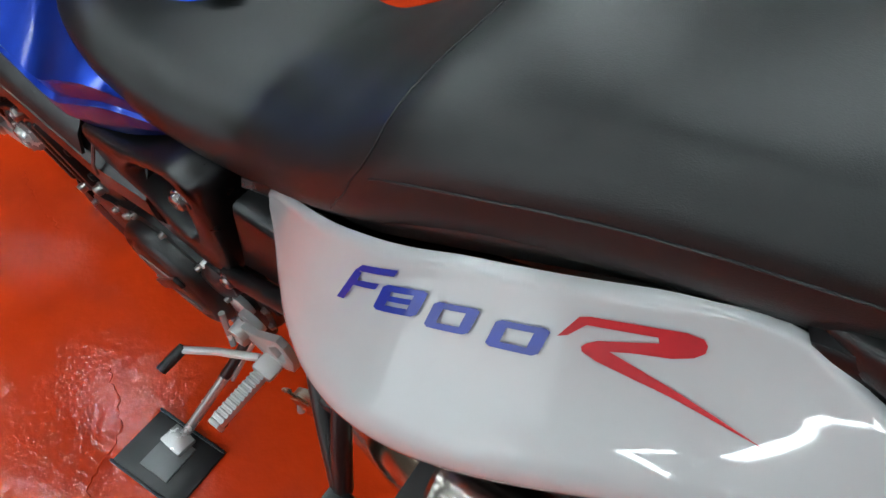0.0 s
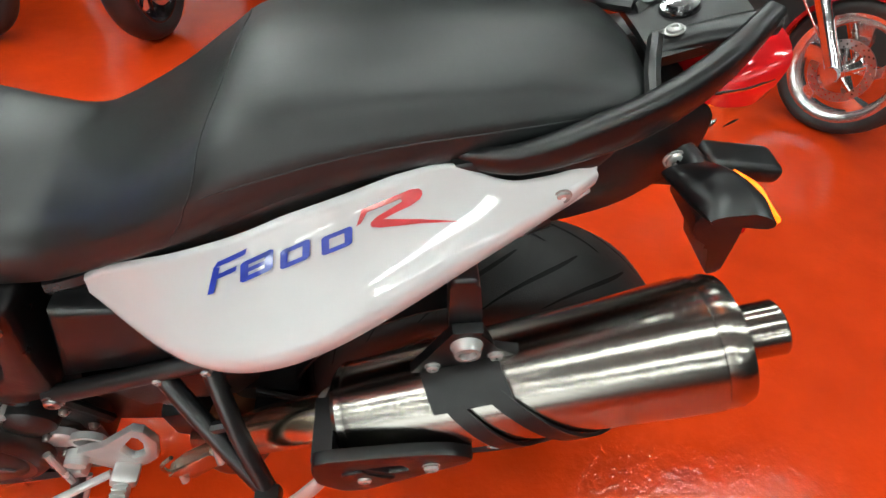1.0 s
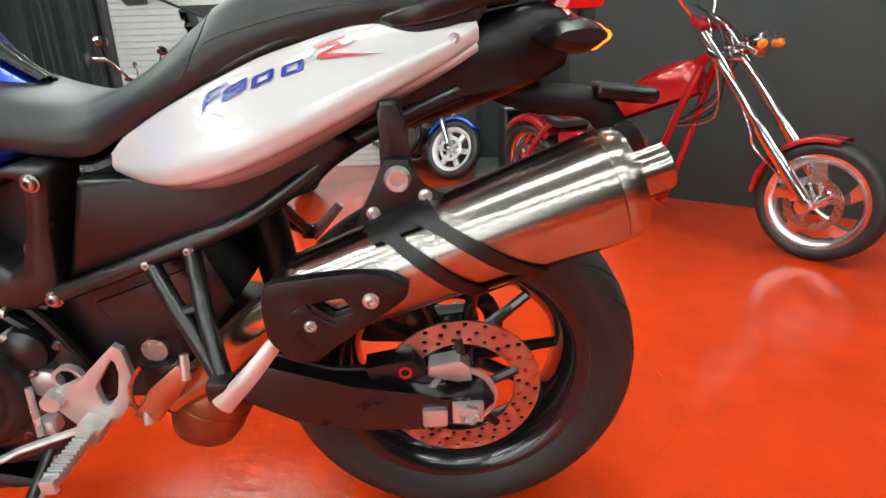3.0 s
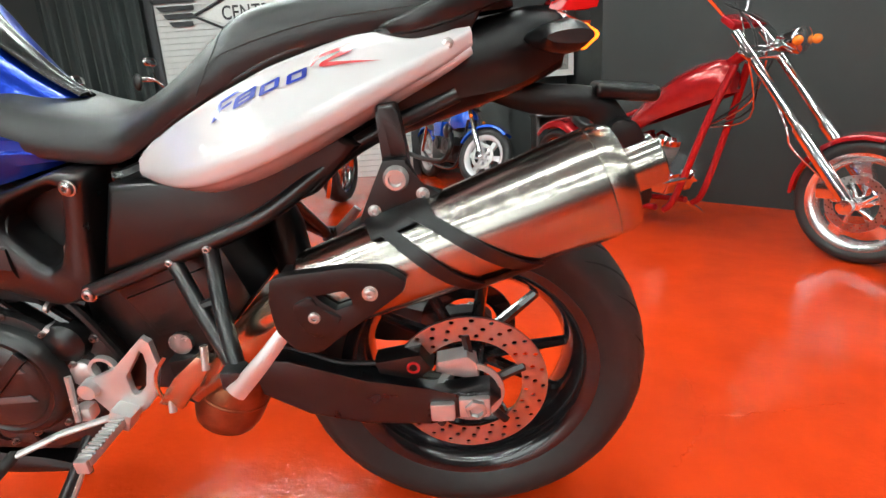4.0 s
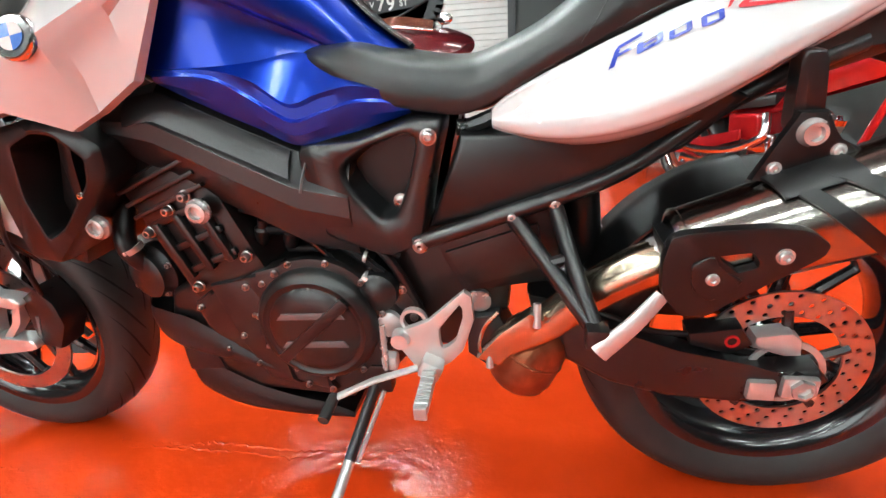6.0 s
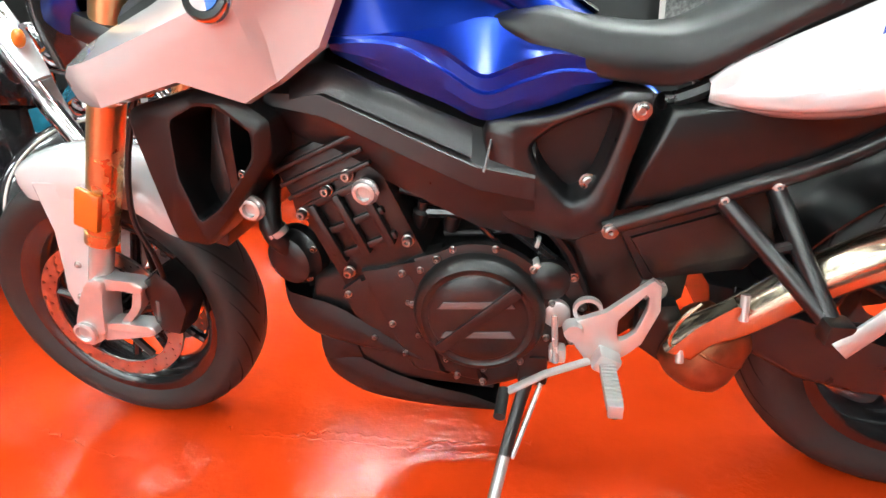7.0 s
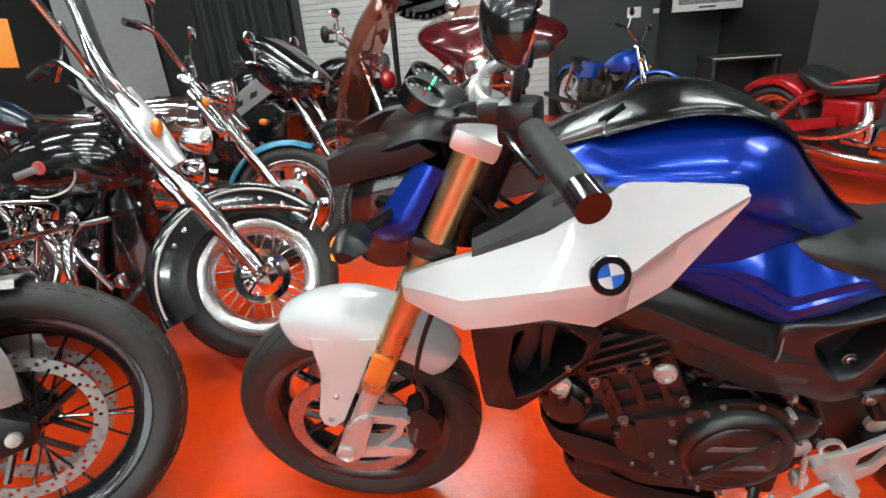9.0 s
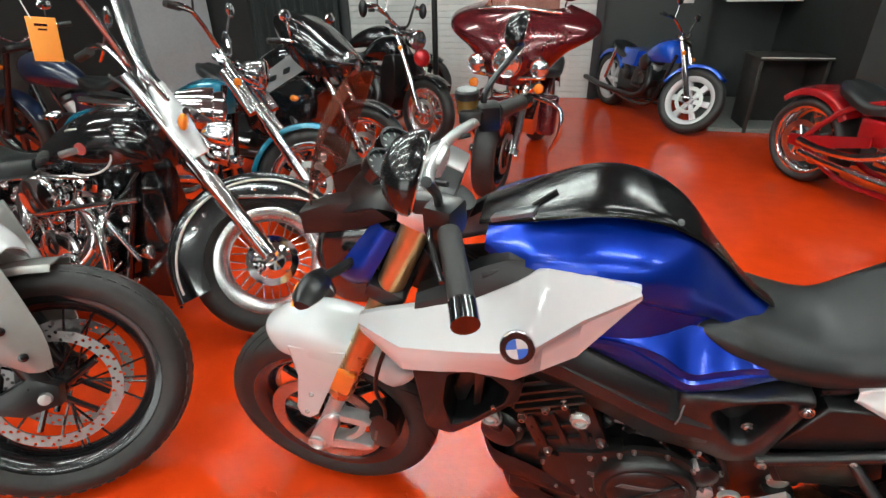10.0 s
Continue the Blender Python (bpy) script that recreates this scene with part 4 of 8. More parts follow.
part("plate_lamp_hood", block((0.098, 0.050, 0.024), (0.252, 0, 0.778), 0.0118, (0, 7, 0), segs=5), BLACK_SATIN, moto)
part("rear_reflector", turned([(0.012, 0), (0.012, 0.010), (0.009, 0.012), (0.0003, 0.012)], (0.284, -0.022, 0.690), (1, 0, 0), 16), RED_LENS, moto)


def indicator(at, toward, name="indicator"):
    """A turn signal on a short stalk; toward gives the side (-1 near, 1 far)."""
    x, y, z = at
    stalk = part(name, sweep([(x, y, z), (x + 0.01, y + toward * 0.05, z - 0.002)], 0.012, 10), BLACK_MATT, moto)
    body = part("indicator_body", skin([[(x + dx - 0.004, y + toward * dy, z + hz), (x + dx + 0.010, y + toward * (dy + 0.004), z + hz * 0.7), (x + dx + 0.014, y + toward * (dy + 0.005), z), (x + dx + 0.010, y + toward * (dy + 0.004), z - hz * 0.7), (x + dx - 0.004, y + toward * dy, z - hz), (x + dx - 0.03, y + toward * dy, z - hz * 0.7), (x + dx - 0.04, y + toward * dy, z), (x + dx - 0.03, y + toward * dy, z + hz * 0.7), (x + dx - 0.004, y + toward * dy, z + hz)] for dx, dy, hz in ((0.010, 0.026, 0.012), (0.018, 0.042, 0.019), (0.026, 0.066, 0.019), (0.030, 0.086, 0.008))], 12, 16, cap=True), BLACK_SATIN, stalk)
    part("indicator_lens", skin([[(x + 0.026, y + toward * 0.036, z + 0.008), (x + 0.032, y + toward * 0.036, z), (x + 0.026, y + toward * 0.036, z - 0.010)], [(x + 0.036, y + toward * 0.060, z + 0.011), (x + 0.044, y + toward * 0.060, z - 0.002), (x + 0.036, y + toward * 0.060, z - 0.014)], [(x + 0.039, y + toward * 0.085, z + 0.004), (x + 0.046, y + toward * 0.087, z), (x + 0.039, y + toward * 0.085, z - 0.005)]], 8, 8, thick=0.004), AMBER_GLOW, stalk, "lit amber lens")
    return stalk


part("indicator_bolt", bolt((0.106, -0.092, 0.862), 0.008, 0.006), STEEL, moto)
indicator((0.118, -0.084, 0.862), -1)
indicator((0.118, 0.084, 0.862), 1)

# tank
TANK = []
for x, rows in ((-1.095, ((0, 0.985), (0.05, 0.982), (0.085, 0.975), (0.100, 0.968), (0.103, 0.963), (0.104, 0.960), (0.105, 0.955))), (-1.04, ((0, 1.012), (0.07, 1.003), (0.122, 0.980), (0.140, 0.962), (0.142, 0.955), (0.142, 0.948), (0.140, 0.930))), (-1.0, ((0, 1.016), (0.08, 1.004), (0.142, 0.984), (0.159, 0.958), (0.157, 0.942), (0.150, 0.925), (0.146, 0.86))), (-0.91, ((0, 1.042), (0.09, 1.024), (0.155, 0.992), (0.174, 0.956), (0.167, 0.935), (0.147, 0.918), (0.146, 0.800))), (-0.83, ((0, 1.036), (0.09, 1.018), (0.152, 0.985), (0.171, 0.940), (0.161, 0.916), (0.134, 0.895), (0.146, 0.766))), (-0.76, ((0, 1.006), (0.085, 0.990), (0.130, 0.945), (0.141, 0.903), (0.131, 0.880), (0.104, 0.860), (0.140, 0.738))), (-0.70, ((0, 0.935), (0.068, 0.922), (0.096, 0.888), (0.100, 0.860), (0.094, 0.845), (0.084, 0.828), (0.134, 0.714))), (-0.63, ((0, 0.858), (0.045, 0.845), (0.068, 0.825), (0.076, 0.810), (0.080, 0.80), (0.085, 0.79), (0.126, 0.728))), (-0.555, ((0, 0.80), (0.04, 0.79), (0.06, 0.778), (0.08, 0.768), (0.088, 0.763), (0.095, 0.758), (0.112, 0.746)))):
    left = [(x, -y, z) for y, z in rows]
    TANK.append([(x, y, z) for x, y, z in left[::-1]] + [(x, -y, z) for x, y, z in left[1:]])
tank = part("fuel_tank", skin(TANK, 44, 60, cap=True), BLUE, moto, "metallic royal blue fuel tank", 60)
COVER = []
for x, w, z in ((-1.11, 0.055, 0.982), (-1.0, 0.088, 1.024), (-0.91, 0.102, 1.050), (-0.83, 0.099, 1.044), (-0.76, 0.080, 1.005), (-0.70, 0.040, 0.938), (-0.63, 0.020, 0.862), (-0.58, 0.014, 0.822)):
    COVER.append([(x, -w, z - 0.13 * w), (x, -w * 0.92, z - 0.06 * w), (x, -w * 0.5, z - 0.001), (x, 0, z), (x, w * 0.5, z - 0.004), (x, w * 0.92, z - 0.19 * w), (x, w, z - 0.28 * w)])
cover = part("tank_cover", skin(COVER, 40, 24, thick=0.006), COVER_BLACK, moto, "gloss black tank top cover", 50)
part("filler_panel", block((0.085, 0.030, 0.010), (-1.050, -0.062, 1.006), 0.004, (0, -22, -14)), STEEL_DARK, cover)
part("cover_bolt", bolt((-0.788, -0.086, 1.028), 0.0045, 0.003, (0.3, -0.6, 0.75)), STEEL_DARK, cover)
part("key_lid", block((0.052, 0.007, 0.012), (-1.000, -0.045, 1.030), 0.003, (0, -18, 38)), BLACK_SATIN, cover)
part("cover_bolt", bolt((-1.012, -0.083, 1.014), 0.006, 0.004, (0, -0.6, 0.8)), STEEL, cover)
WING = []
for x, z0, z2, zb, yt, y, dip in ((-0.925, 0.817, 0.811, 0.801, 0.142, 0.147, 0.0), (-0.840, 0.816, 0.804, 0.757, 0.138, 0.147, 0.001), (-0.780, 0.818, 0.772, 0.731, 0.120, 0.149, 0.006), (-0.728, 0.826, 0.739, 0.707, 0.096, 0.150, 0.010), (-0.680, 0.812, 0.750, 0.714, 0.096, 0.146, 0.009), (-0.630, 0.793, 0.761, 0.724, 0.096, 0.137, 0.006), (-0.565, 0.760, 0.752, 0.742, 0.094, 0.116, 0.001)):
    up = z2 + min(0.022, 0.5 * (z0 - z2))
    sunk = 0.5 * dip
    WING.append([(x, -yt, z0), (x, -(yt * 0.5 + y * 0.5), z0 * 0.5 + up * 0.5), (x, -y - 0.0005, up + 0.002), (x, -y + sunk, up - 0.001), (x, -y + sunk, z2 + 0.003), (x, -y - 0.001, z2), (x, -y + 0.001, zb + 0.5 * (z2 - zb)), (x, -y + 0.010, zb)])
part("tank_wing", skin(WING, 36, facets=True, thick=-0.004), BLUE, tank, sharp=20)

# white front side panels with the round badge
FAIR = []
for x, zt, zm, zb, yt, ym, yb, dent in ((-1.334, 0.797, 0.783, 0.756, 0.146, 0.152, 0.145, 0), (-1.288, 0.820, 0.797, 0.750, 0.152, 0.188, 0.174, 0), (-1.228, 0.843, 0.803, 0.755, 0.158, 0.222, 0.220, 0), (-1.160, 0.864, 0.820, 0.771, 0.163, 0.233, 0.227, 0), (-1.100, 0.888, 0.836, 0.785, 0.166, 0.242, 0.229, 0), (-1.028, 0.936, 0.856, 0.752, 0.166, 0.250, 0.206, 0), (-0.996, 0.962, 0.866, 0.769, 0.161, 0.243, 0.199, 0), (-0.984, 0.965, 0.874, 0.774, 0.160, 0.238, 0.196, 0.013), (-0.925, 0.967, 0.908, 0.811, 0.165, 0.209, 0.186, 0.011), (-0.844, 0.962, 0.956, 0.951, 0.185, 0.189, 0.187, 0)):
    h = zt - zm
    FAIR.append([(x, -yt + 0.012, zt - 0.002), (x, -yt, zt), (x, -(yt * 0.52 + ym * 0.48), zt - 0.45 * h), (x, -ym, zm + 0.004), (x, -ym + 0.002 + 0.4 * dent, zm - 0.005), (x, -(ym * 0.85 + yb * 0.15) + dent, zm * 0.82 + zb * 0.18), (x, -(ym * 0.45 + yb * 0.55) + dent * 0.9, zm * 0.45 + zb * 0.55), (x, -yb, zb), (x, -yb + 0.012, zb - 0.001)])
for s in (1, -1):
    fair = part("side_fairing", skin([[(x, y * s, z) for x, y, z in r] for r in FAIR], 60, facets="both", thick=-0.005 * s), WHITE, moto, "gloss white faceted side fairing", 25)
    if s == 1:
        fairing = fair
badge_at = (-1.021, -0.2465, 0.872)
bx = (0.05, -0.93, 0.36)
badge = part("badge", turned([(0.0275, -0.004), (0.0275, 0.004), (0.0255, 0.006), (0.0185, 0.006)], badge_at, bx, 36), BLACK_GLOSS, fairing, "round black-rimmed badge in blue and white quarters")
part("badge_ring", turned([(0.0288, -0.004), (0.0288, 0.003), (0.0273, 0.005), (0.0273, -0.004)], badge_at, bx, 36, closed=True), CHROME, fairing)
nb = Vector(bx).normalized()
ub = Vector((1, 0, 0)) - nb * nb.x
ub.normalize()
vb = nb.cross(ub)
for q in range(4):
    bm = bmesh.new()
    ring = [Vector(badge_at) + nb * 0.0072]
    for i in range(9):
        a = math.pi / 2 * (q + i / 8) + 0.2
        ring.append(Vector(badge_at) + nb * 0.0072 + (ub * math.cos(a) + vb * math.sin(a)) * 0.0175)
    bm.faces.new([bm.verts.new(p) for p in ring])
    part("badge_quarter", bm, BADGE_BLUE if q % 2 else WHITE, badge)

# black radiator cowls and inner panels
OUT = round_poly([(-1.226, 0.745), (-1.103, 0.771), (-1.057, 0.760), (-1.008, 0.724), (-1.014, 0.672), (-1.106, 0.576), (-1.153, 0.532), (-1.209, 0.542)], 0.16)
INN = round_poly([(-1.150, 0.728), (-1.106, 0.746), (-1.075, 0.742), (-1.035, 0.708), (-1.044, 0.672), (-1.111, 0.602), (-1.148, 0.580), (-1.162, 0.650)], 0.16)
for s in (1, -1):
    cowl = part("radiator_cowl", dish([(shrunk(OUT, 0.97), -0.105 * s), (OUT, -0.125 * s), (OUT, -0.180 * s), (shrunk(OUT, 0.985), -0.192 * s), (shrunk(OUT, 0.93), -0.198 * s), (shrunk(INN, 1.10), -0.204 * s), (shrunk(INN, 1.03), -0.203 * s), (INN, -0.196 * s), (shrunk(INN, 0.93), -0.150 * s), (shrunk(INN, 0.90), -0.118 * s)]), BLACK_MATT, moto, "matt black radiator cowl", 34)
    part("cowl_vane", slab([(-1.098, 0.752), (-1.072, 0.740), (-1.088, 0.700), (-1.092, 0.600), (-1.108, 0.600), (-1.104, 0.705)], -0.172 * s, -0.120 * s, 0.003), BLACK_SATIN, cowl)
    part("cowl_bolt", bolt((-1.062, -0.200 * s, 0.652), 0.005, 0.006, (0, -s, 0)), BOLT_STEEL, cowl)
part("radiator", block((0.035, 0.30, 0.24), (-1.135, 0, 0.63), 0.004, (0, 18, 0)), ENGINE_BLACK, moto)
bm = bmesh.new()
for k in range(22):
    block((0.004, 0.28, 0.003), (-1.158 + 0.0031 * k * 0.95, 0, 0.53 + 0.0095 * k), 0, bm=bm)
part("radiator_fins", bm, BLACK_GLOSS, moto)
for at in ((-1.073, -0.178, 0.593), (-0.897, -0.168, 0.615)):
    bb = part("frame_bolt", turned([(0.020, 0), (0.020, 0.006), (0.017, 0.009), (0.016, 0.013), (0.011, 0.014), (0.010, 0.007), (0.0003, 0.007)], at, (0, -1, 0), 20), STEEL, moto)

# frame spars
for s in (1, -1):
    outer = [(-0.735, 0.706), (-0.640, 0.710), (-0.556, 0.737), (-0.512, 0.732), (-0.536, 0.645), (-0.556, 0.548), (-0.612, 0.526), (-0.715, 0.565)]
    inner = [(-0.668, 0.668), (-0.634, 0.694), (-0.570, 0.716), (-0.552, 0.708), (-0.572, 0.640), (-0.590, 0.602), (-0.614, 0.590), (-0.650, 0.630)]
    net = []
    for x, zt, zb, k in ((-1.075, 0.768, 0.728, 0.7), (-1.03, 0.783, 0.703, 0.96), (-0.945, 0.803, 0.656, 1.0), (-0.83, 0.747, 0.593, 1.0), (-0.74, 0.706, 0.545, 1.0), (-0.66, 0.688, 0.524, 0.96)):
        h = zt - zb
        net.append([(x, -0.060 * s, zt - 0.004), (x, -0.112 * s * k, zt), (x, -0.130 * s * k, zt - 0.012), (x, -0.158 * s * k, zt - 0.34 * h), (x, -0.163 * s * k, zt - 0.37 * h), (x, -0.165 * s * k, zt - 0.56 * h), (x, -0.162 * s * k, zt - 0.61 * h), (x, -0.140 * s * k, zb + 0.02 * h), (x, -0.128 * s * k, zb), (x, -0.06 * s, zb)])
    spar = part("frame_spar", skin(net, 24, facets="both", cap=True), FRAME_BLACK, moto, "satin black aluminium frame spar", 18)
    part("spar_cover", skin([[(x, -(0.136 - 0.0) * s, zt - 0.016), (x, -0.150 * s, zt - 0.030), (x, -0.1585 * s, zt - 0.052)] for x, zt in ((-0.990, 0.795), (-0.940, 0.802), (-0.83, 0.750), (-0.745, 0.710))], 16, facets="both", thick=-0.004 * s), FRAME_BLACK, spar)
    edge, lip = round_poly(outer, 0.22), round_poly(inner, 0.30)
    part("frame_node", dish([(edge, -0.07 * s), (edge, -0.138 * s), (shrunk(edge, 0.975), -0.148 * s), (shrunk(edge, 0.94), -0.152 * s), (shrunk(lip, 1.15), -0.153 * s), (shrunk(lip, 1.08), -0.150 * s), (shrunk(lip, 1.02), -0.141 * s), (shrunk(lip, 0.97), -0.120 * s), (shrunk(lip, 0.92), -0.096 * s)], cap=False), FRAME_BLACK, spar, sharp=60)
    part("node_recess", slab(shrunk(lip, 0.93), -0.097 * s, -0.08 * s, 0.0), BLACK_MATT, spar)
    part("spar_seam", sweep([(-0.718, -0.150 * s, 0.682), (-0.724, -0.164 * s, 0.655), (-0.728, -0.166 * s, 0.640)], 0.002, 6), STEEL_DARK if s == 1 else BLACK_MATT, spar)
for at in ((-0.532, -0.158, 0.714), (-0.557, -0.158, 0.552), (-0.588, -0.124, 0.612)):
    part("frame_bolt", bolt(at, 0.0095, 0.008), BOLT_STEEL, moto)

# side covers, subframe and foot-peg hangers
part("side_cover", slab([(-0.492, 0.712), (-0.40, 0.708), (-0.30, 0.715), (-0.16, 0.765), (-0.13, 0.745), (-0.20, 0.682), (-0.30, 0.645), (-0.42, 0.600), (-0.545, 0.572)], -0.140, -0.04, 0.012, segs=3), BLACK_SATIN, moto)
part("battery_box", slab([(-0.545, 0.545), (-0.36, 0.608), (-0.33, 0.52), (-0.365, 0.478), (-0.50, 0.455)], -0.128, 0.10, 0.012), BLACK_SATIN, moto)
part("box_lid", slab([(-0.525, 0.530), (-0.385, 0.578), (-0.370, 0.505), (-0.49, 0.470)], -0.134, -0.12, 0.005), ENGINE_BLACK, moto)
for s in (1, -1):
    part("subframe_tube", sweep([(-0.565, -0.150 * s, 0.552), (-0.42, -0.150 * s, 0.602), (-0.28, -0.146 * s, 0.655), (-0.14, -0.12 * s, 0.742), (0.0, -0.10 * s, 0.80)], 0.0125, 10, 24), FRAME_BLACK, moto)
    part("seat_stay", sweep([(-0.50, -0.105 * s, 0.715), (-0.46, -0.10 * s, 0.722), (-0.30, -0.10 * s, 0.79)], 0.012, 8, 8), FRAME_BLACK, moto)
    hang = part("peg_hanger", sweep([(-0.421, -0.150 * s, 0.596), (-0.365, -0.205 * s, 0.535), (-0.314, -0.250 * s, 0.478)], 0.0115, 10, 8), FRAME_BLACK, moto, "black tube passenger peg hanger")
    part("hanger_tube", sweep([(-0.362, -0.150 * s, 0.614), (-0.338, -0.205 * s, 0.545), (-0.312, -0.250 * s, 0.480)], 0.0115, 10, 8), FRAME_BLACK, hang)
    part("hanger_brace", sweep([(-0.372, -0.198 * s, 0.545), (-0.340, -0.198 * s, 0.555)], 0.008, 8), FRAME_BLACK, hang)
    part("passenger_peg", sweep([(-0.309, -0.276 * s, 0.456), (-0.27, -0.270 * s, 0.495), (-0.236, -0.258 * s, 0.533)], 0.0145, 10, 8, flat=0.45, r2=0.010), ALLOY, hang, "folded silver passenger foot peg")
    part("peg_pivot", block((0.03, 0.03, 0.03), (-0.310, -0.262 * s, 0.474), 0.006), FRAME_BLACK, hang)
    for at in ((-0.421, -0.160 * s, 0.598), (-0.362, -0.160 * s, 0.616)):
        part("hanger_bolt", bolt(at, 0.006, 0.005, (0, -s, 0)), STEEL, hang)

# exhaust
MA, MB = Vector((-0.212, -0.192, 0.556)), Vector((0.200, -0.186, 0.700))
md = (MB - MA).normalized()
ml = (MB - MA).length
muffler = part("muffler", turned([(0.030, -0.015), (0.044, 0.0), (0.056, 0.006), (0.0595, 0.012), (0.0595, 0.018), (0.058, 0.020), (0.059, 0.026), *[(0.0592 + 0.0123 * k / 8, 0.030 + (ml - 0.075) * k / 8) for k in range(9)], (0.0715, ml - 0.03), (0.0695, ml - 0.028), (0.0705, ml - 0.022), (0.0700, ml - 0.012), (0.066, ml - 0.002), (0.050, ml + 0.004), (0.033, ml + 0.006)], (0, 0, 0), (0, 0, 1), 72), BRUSHED, moto, "brushed stainless steel silencer can", 28)
muffler.matrix_local = Matrix.Translation(MA) @ md.to_track_quat("Z", "Y").to_matrix().to_4x4()
part("tail_pipe", turned([(0.029, 0), (0.029, 0.046), (0.027, 0.048), (0.0235, 0.048), (0.0235, -0.01)], (0, 0, ml), (0, 0, 1), 32), BRUSHED, muffler)
part("pipe_hole", turned([(0.0232, -0.004), (0.0232, 0.0), (0.0003, 0.0)], (0, 0, ml + 0.006), (0, 0, 1), 24), SIGN_BLACK, muffler)
mu = Vector((0, 0, 1)) - md * md.z
mu.normalize()
mw = md.cross(mu)


def strap(t0, t1, a0, a1, wide, r=0.0705, n=22):
    """A band that winds part of the way round the silencer."""
    bm = bmesh.new()
    rows = []
    for i in range(n + 1):
        f = i / n
        a = radians(a0 + (a1 - a0) * f)
        c = MA + md * (t0 + (t1 - t0) * f)
        rr = 0.059 + 0.0135 * (t0 + (t1 - t0) * f) / ml + 0.002
        d = mu * math.cos(a) - mw * math.sin(a) * 1.0
        rows.append([c + d * (rr + e) + md * w for w, e in ((-wide, 0), (-wide, 0.004), (wide, 0.004), (wide, 0))])
    grid_into(bm, rows, close_v=True)
    return bm


SIDE = 1 if (mw.y > 0) else -1
bracket = part("silencer_bracket", strap(0.158, 0.166, 2 * SIDE, 40 * SIDE, 0.042), BLACK_MATT, moto, "matt black steel silencer bracket")
part("bracket_strap", strap(0.140, 0.222, 30 * SIDE, 140 * SIDE, 0.0100), BLACK_MATT, bracket)
part("bracket_strap", strap(0.186, 0.296, 30 * SIDE, 140 * SIDE, 0.0112), BLACK_MATT, bracket)
part("bracket_link", strap(0.255, 0.262, 134 * SIDE, 152 * SIDE, 0.046), BLACK_MATT, bracket)
part("bracket_plate", slab([(-0.135, 0.655), (-0.115, 0.695), (-0.095, 0.735), (-0.065, 0.735), (-0.05, 0.70), (-0.02, 0.69), (-0.035, 0.67), (-0.09, 0.650)], -0.192, -0.180, 0.004), BLACK_MATT, bracket)
part("bracket_bolt", turned([(0.0165, 0), (0.0165, 0.004), (0.014, 0.007), (0.013, 0.012), (0.009, 0.012), (0.008, 0.006), (0.0003, 0.006)], (-0.080, -0.191, 0.712), (0, -1, 0), 20), STEEL, bracket)
for at in ((-0.112, -0.191, 0.670), (-0.048, -0.191, 0.690)):
    part("bracket_bolt", bolt(at, 0.007, 0.006), STEEL, bracket)
part("silencer_hanger", slab(round_poly([(-0.100, 0.800), (-0.074, 0.800), (-0.066, 0.745), (-0.064, 0.712), (-0.080, 0.695), (-0.096, 0.712), (-0.098, 0.745)]), -0.178, -0.150, 0.005, segs=3), FRAME_BLACK, moto)
SHIELD = round_poly([(-0.237, 0.612), (-0.221, 0.619), (-0.133, 0.627), (-0.093, 0.622), (-0.070, 0.605), (-0.074, 0.590), (-0.120, 0.557), (-0.162, 0.528), (-0.186, 0.508), (-0.217, 0.509), (-0.241, 0.541), (-0.243, 0.582)], 0.25)


def round_hole(outline, corners):
    """The points of a small convex hole that face those of an outline round it."""
    k = len(corners)
    mid = Vector((sum(c[0] for c in corners) / k, sum(c[1] for c in corners) / k))
    out = []
    for x, z in outline:
        d = (Vector((x, z)) - mid).normalized()
        best = 1.0
        for i in range(k):
            a, b = Vector(corners[i]) - mid, Vector(corners[(i + 1) % k]) - mid
            n = Vector((b.y - a.y, a.x - b.x))
            if d.dot(n) * a.dot(n) > 0:
                best = min(best, a.dot(n) / d.dot(n))
        out.append(tuple(mid + d * best))
    return out


shield = part("heat_shield", ring_slab(SHIELD, round_hole(SHIELD, [(-0.183, 0.589), (-0.147, 0.594), (-0.137, 0.578), (-0.160, 0.570)]), -0.268, -0.254, 0.005), BLACK_MATT, moto, "matt black heat shield with a cut-out")
part("shield_step", slab(round_poly([(-0.213, 0.580), (-0.188, 0.592), (-0.180, 0.574), (-0.150, 0.560), (-0.186, 0.530), (-0.206, 0.545)], 0.25), -0.2705, -0.266, 0.002), BLACK_MATT, shield)
part("shield_skirt", slab([(-0.241, 0.600), (-0.220, 0.60), (-0.205, 0.52), (-0.228, 0.545)], -0.262, -0.19, 0.003), BLACK_MATT, shield)
for at in ((-0.187, -0.268, 0.562), (-0.115, -0.268, 0.591)):
    part("shield_bolt", bolt(at, 0.008, 0.006), STEEL, shield)
pipe = part("exhaust_pipe", sweep([(-0.205, -0.192, 0.556), (-0.255, -0.190, 0.533), (-0.310, -0.180, 0.490), (-0.375, -0.165, 0.425), (-0.44, -0.14, 0.365)], 0.033, 16, 24, r2=0.027), HEADER, moto, "heat-tinted golden exhaust pipe")
for f in (0.30, 0.36):
    part("pipe_clamp", turned([(0.034, -0.006), (0.035, 0), (0.034, 0.006)], Vector((-0.205, -0.192, 0.558)).lerp(Vector((-0.325, -0.172, 0.485)), f * 0.4), (-0.8, 0.1, -0.55), 20), STEEL, pipe)
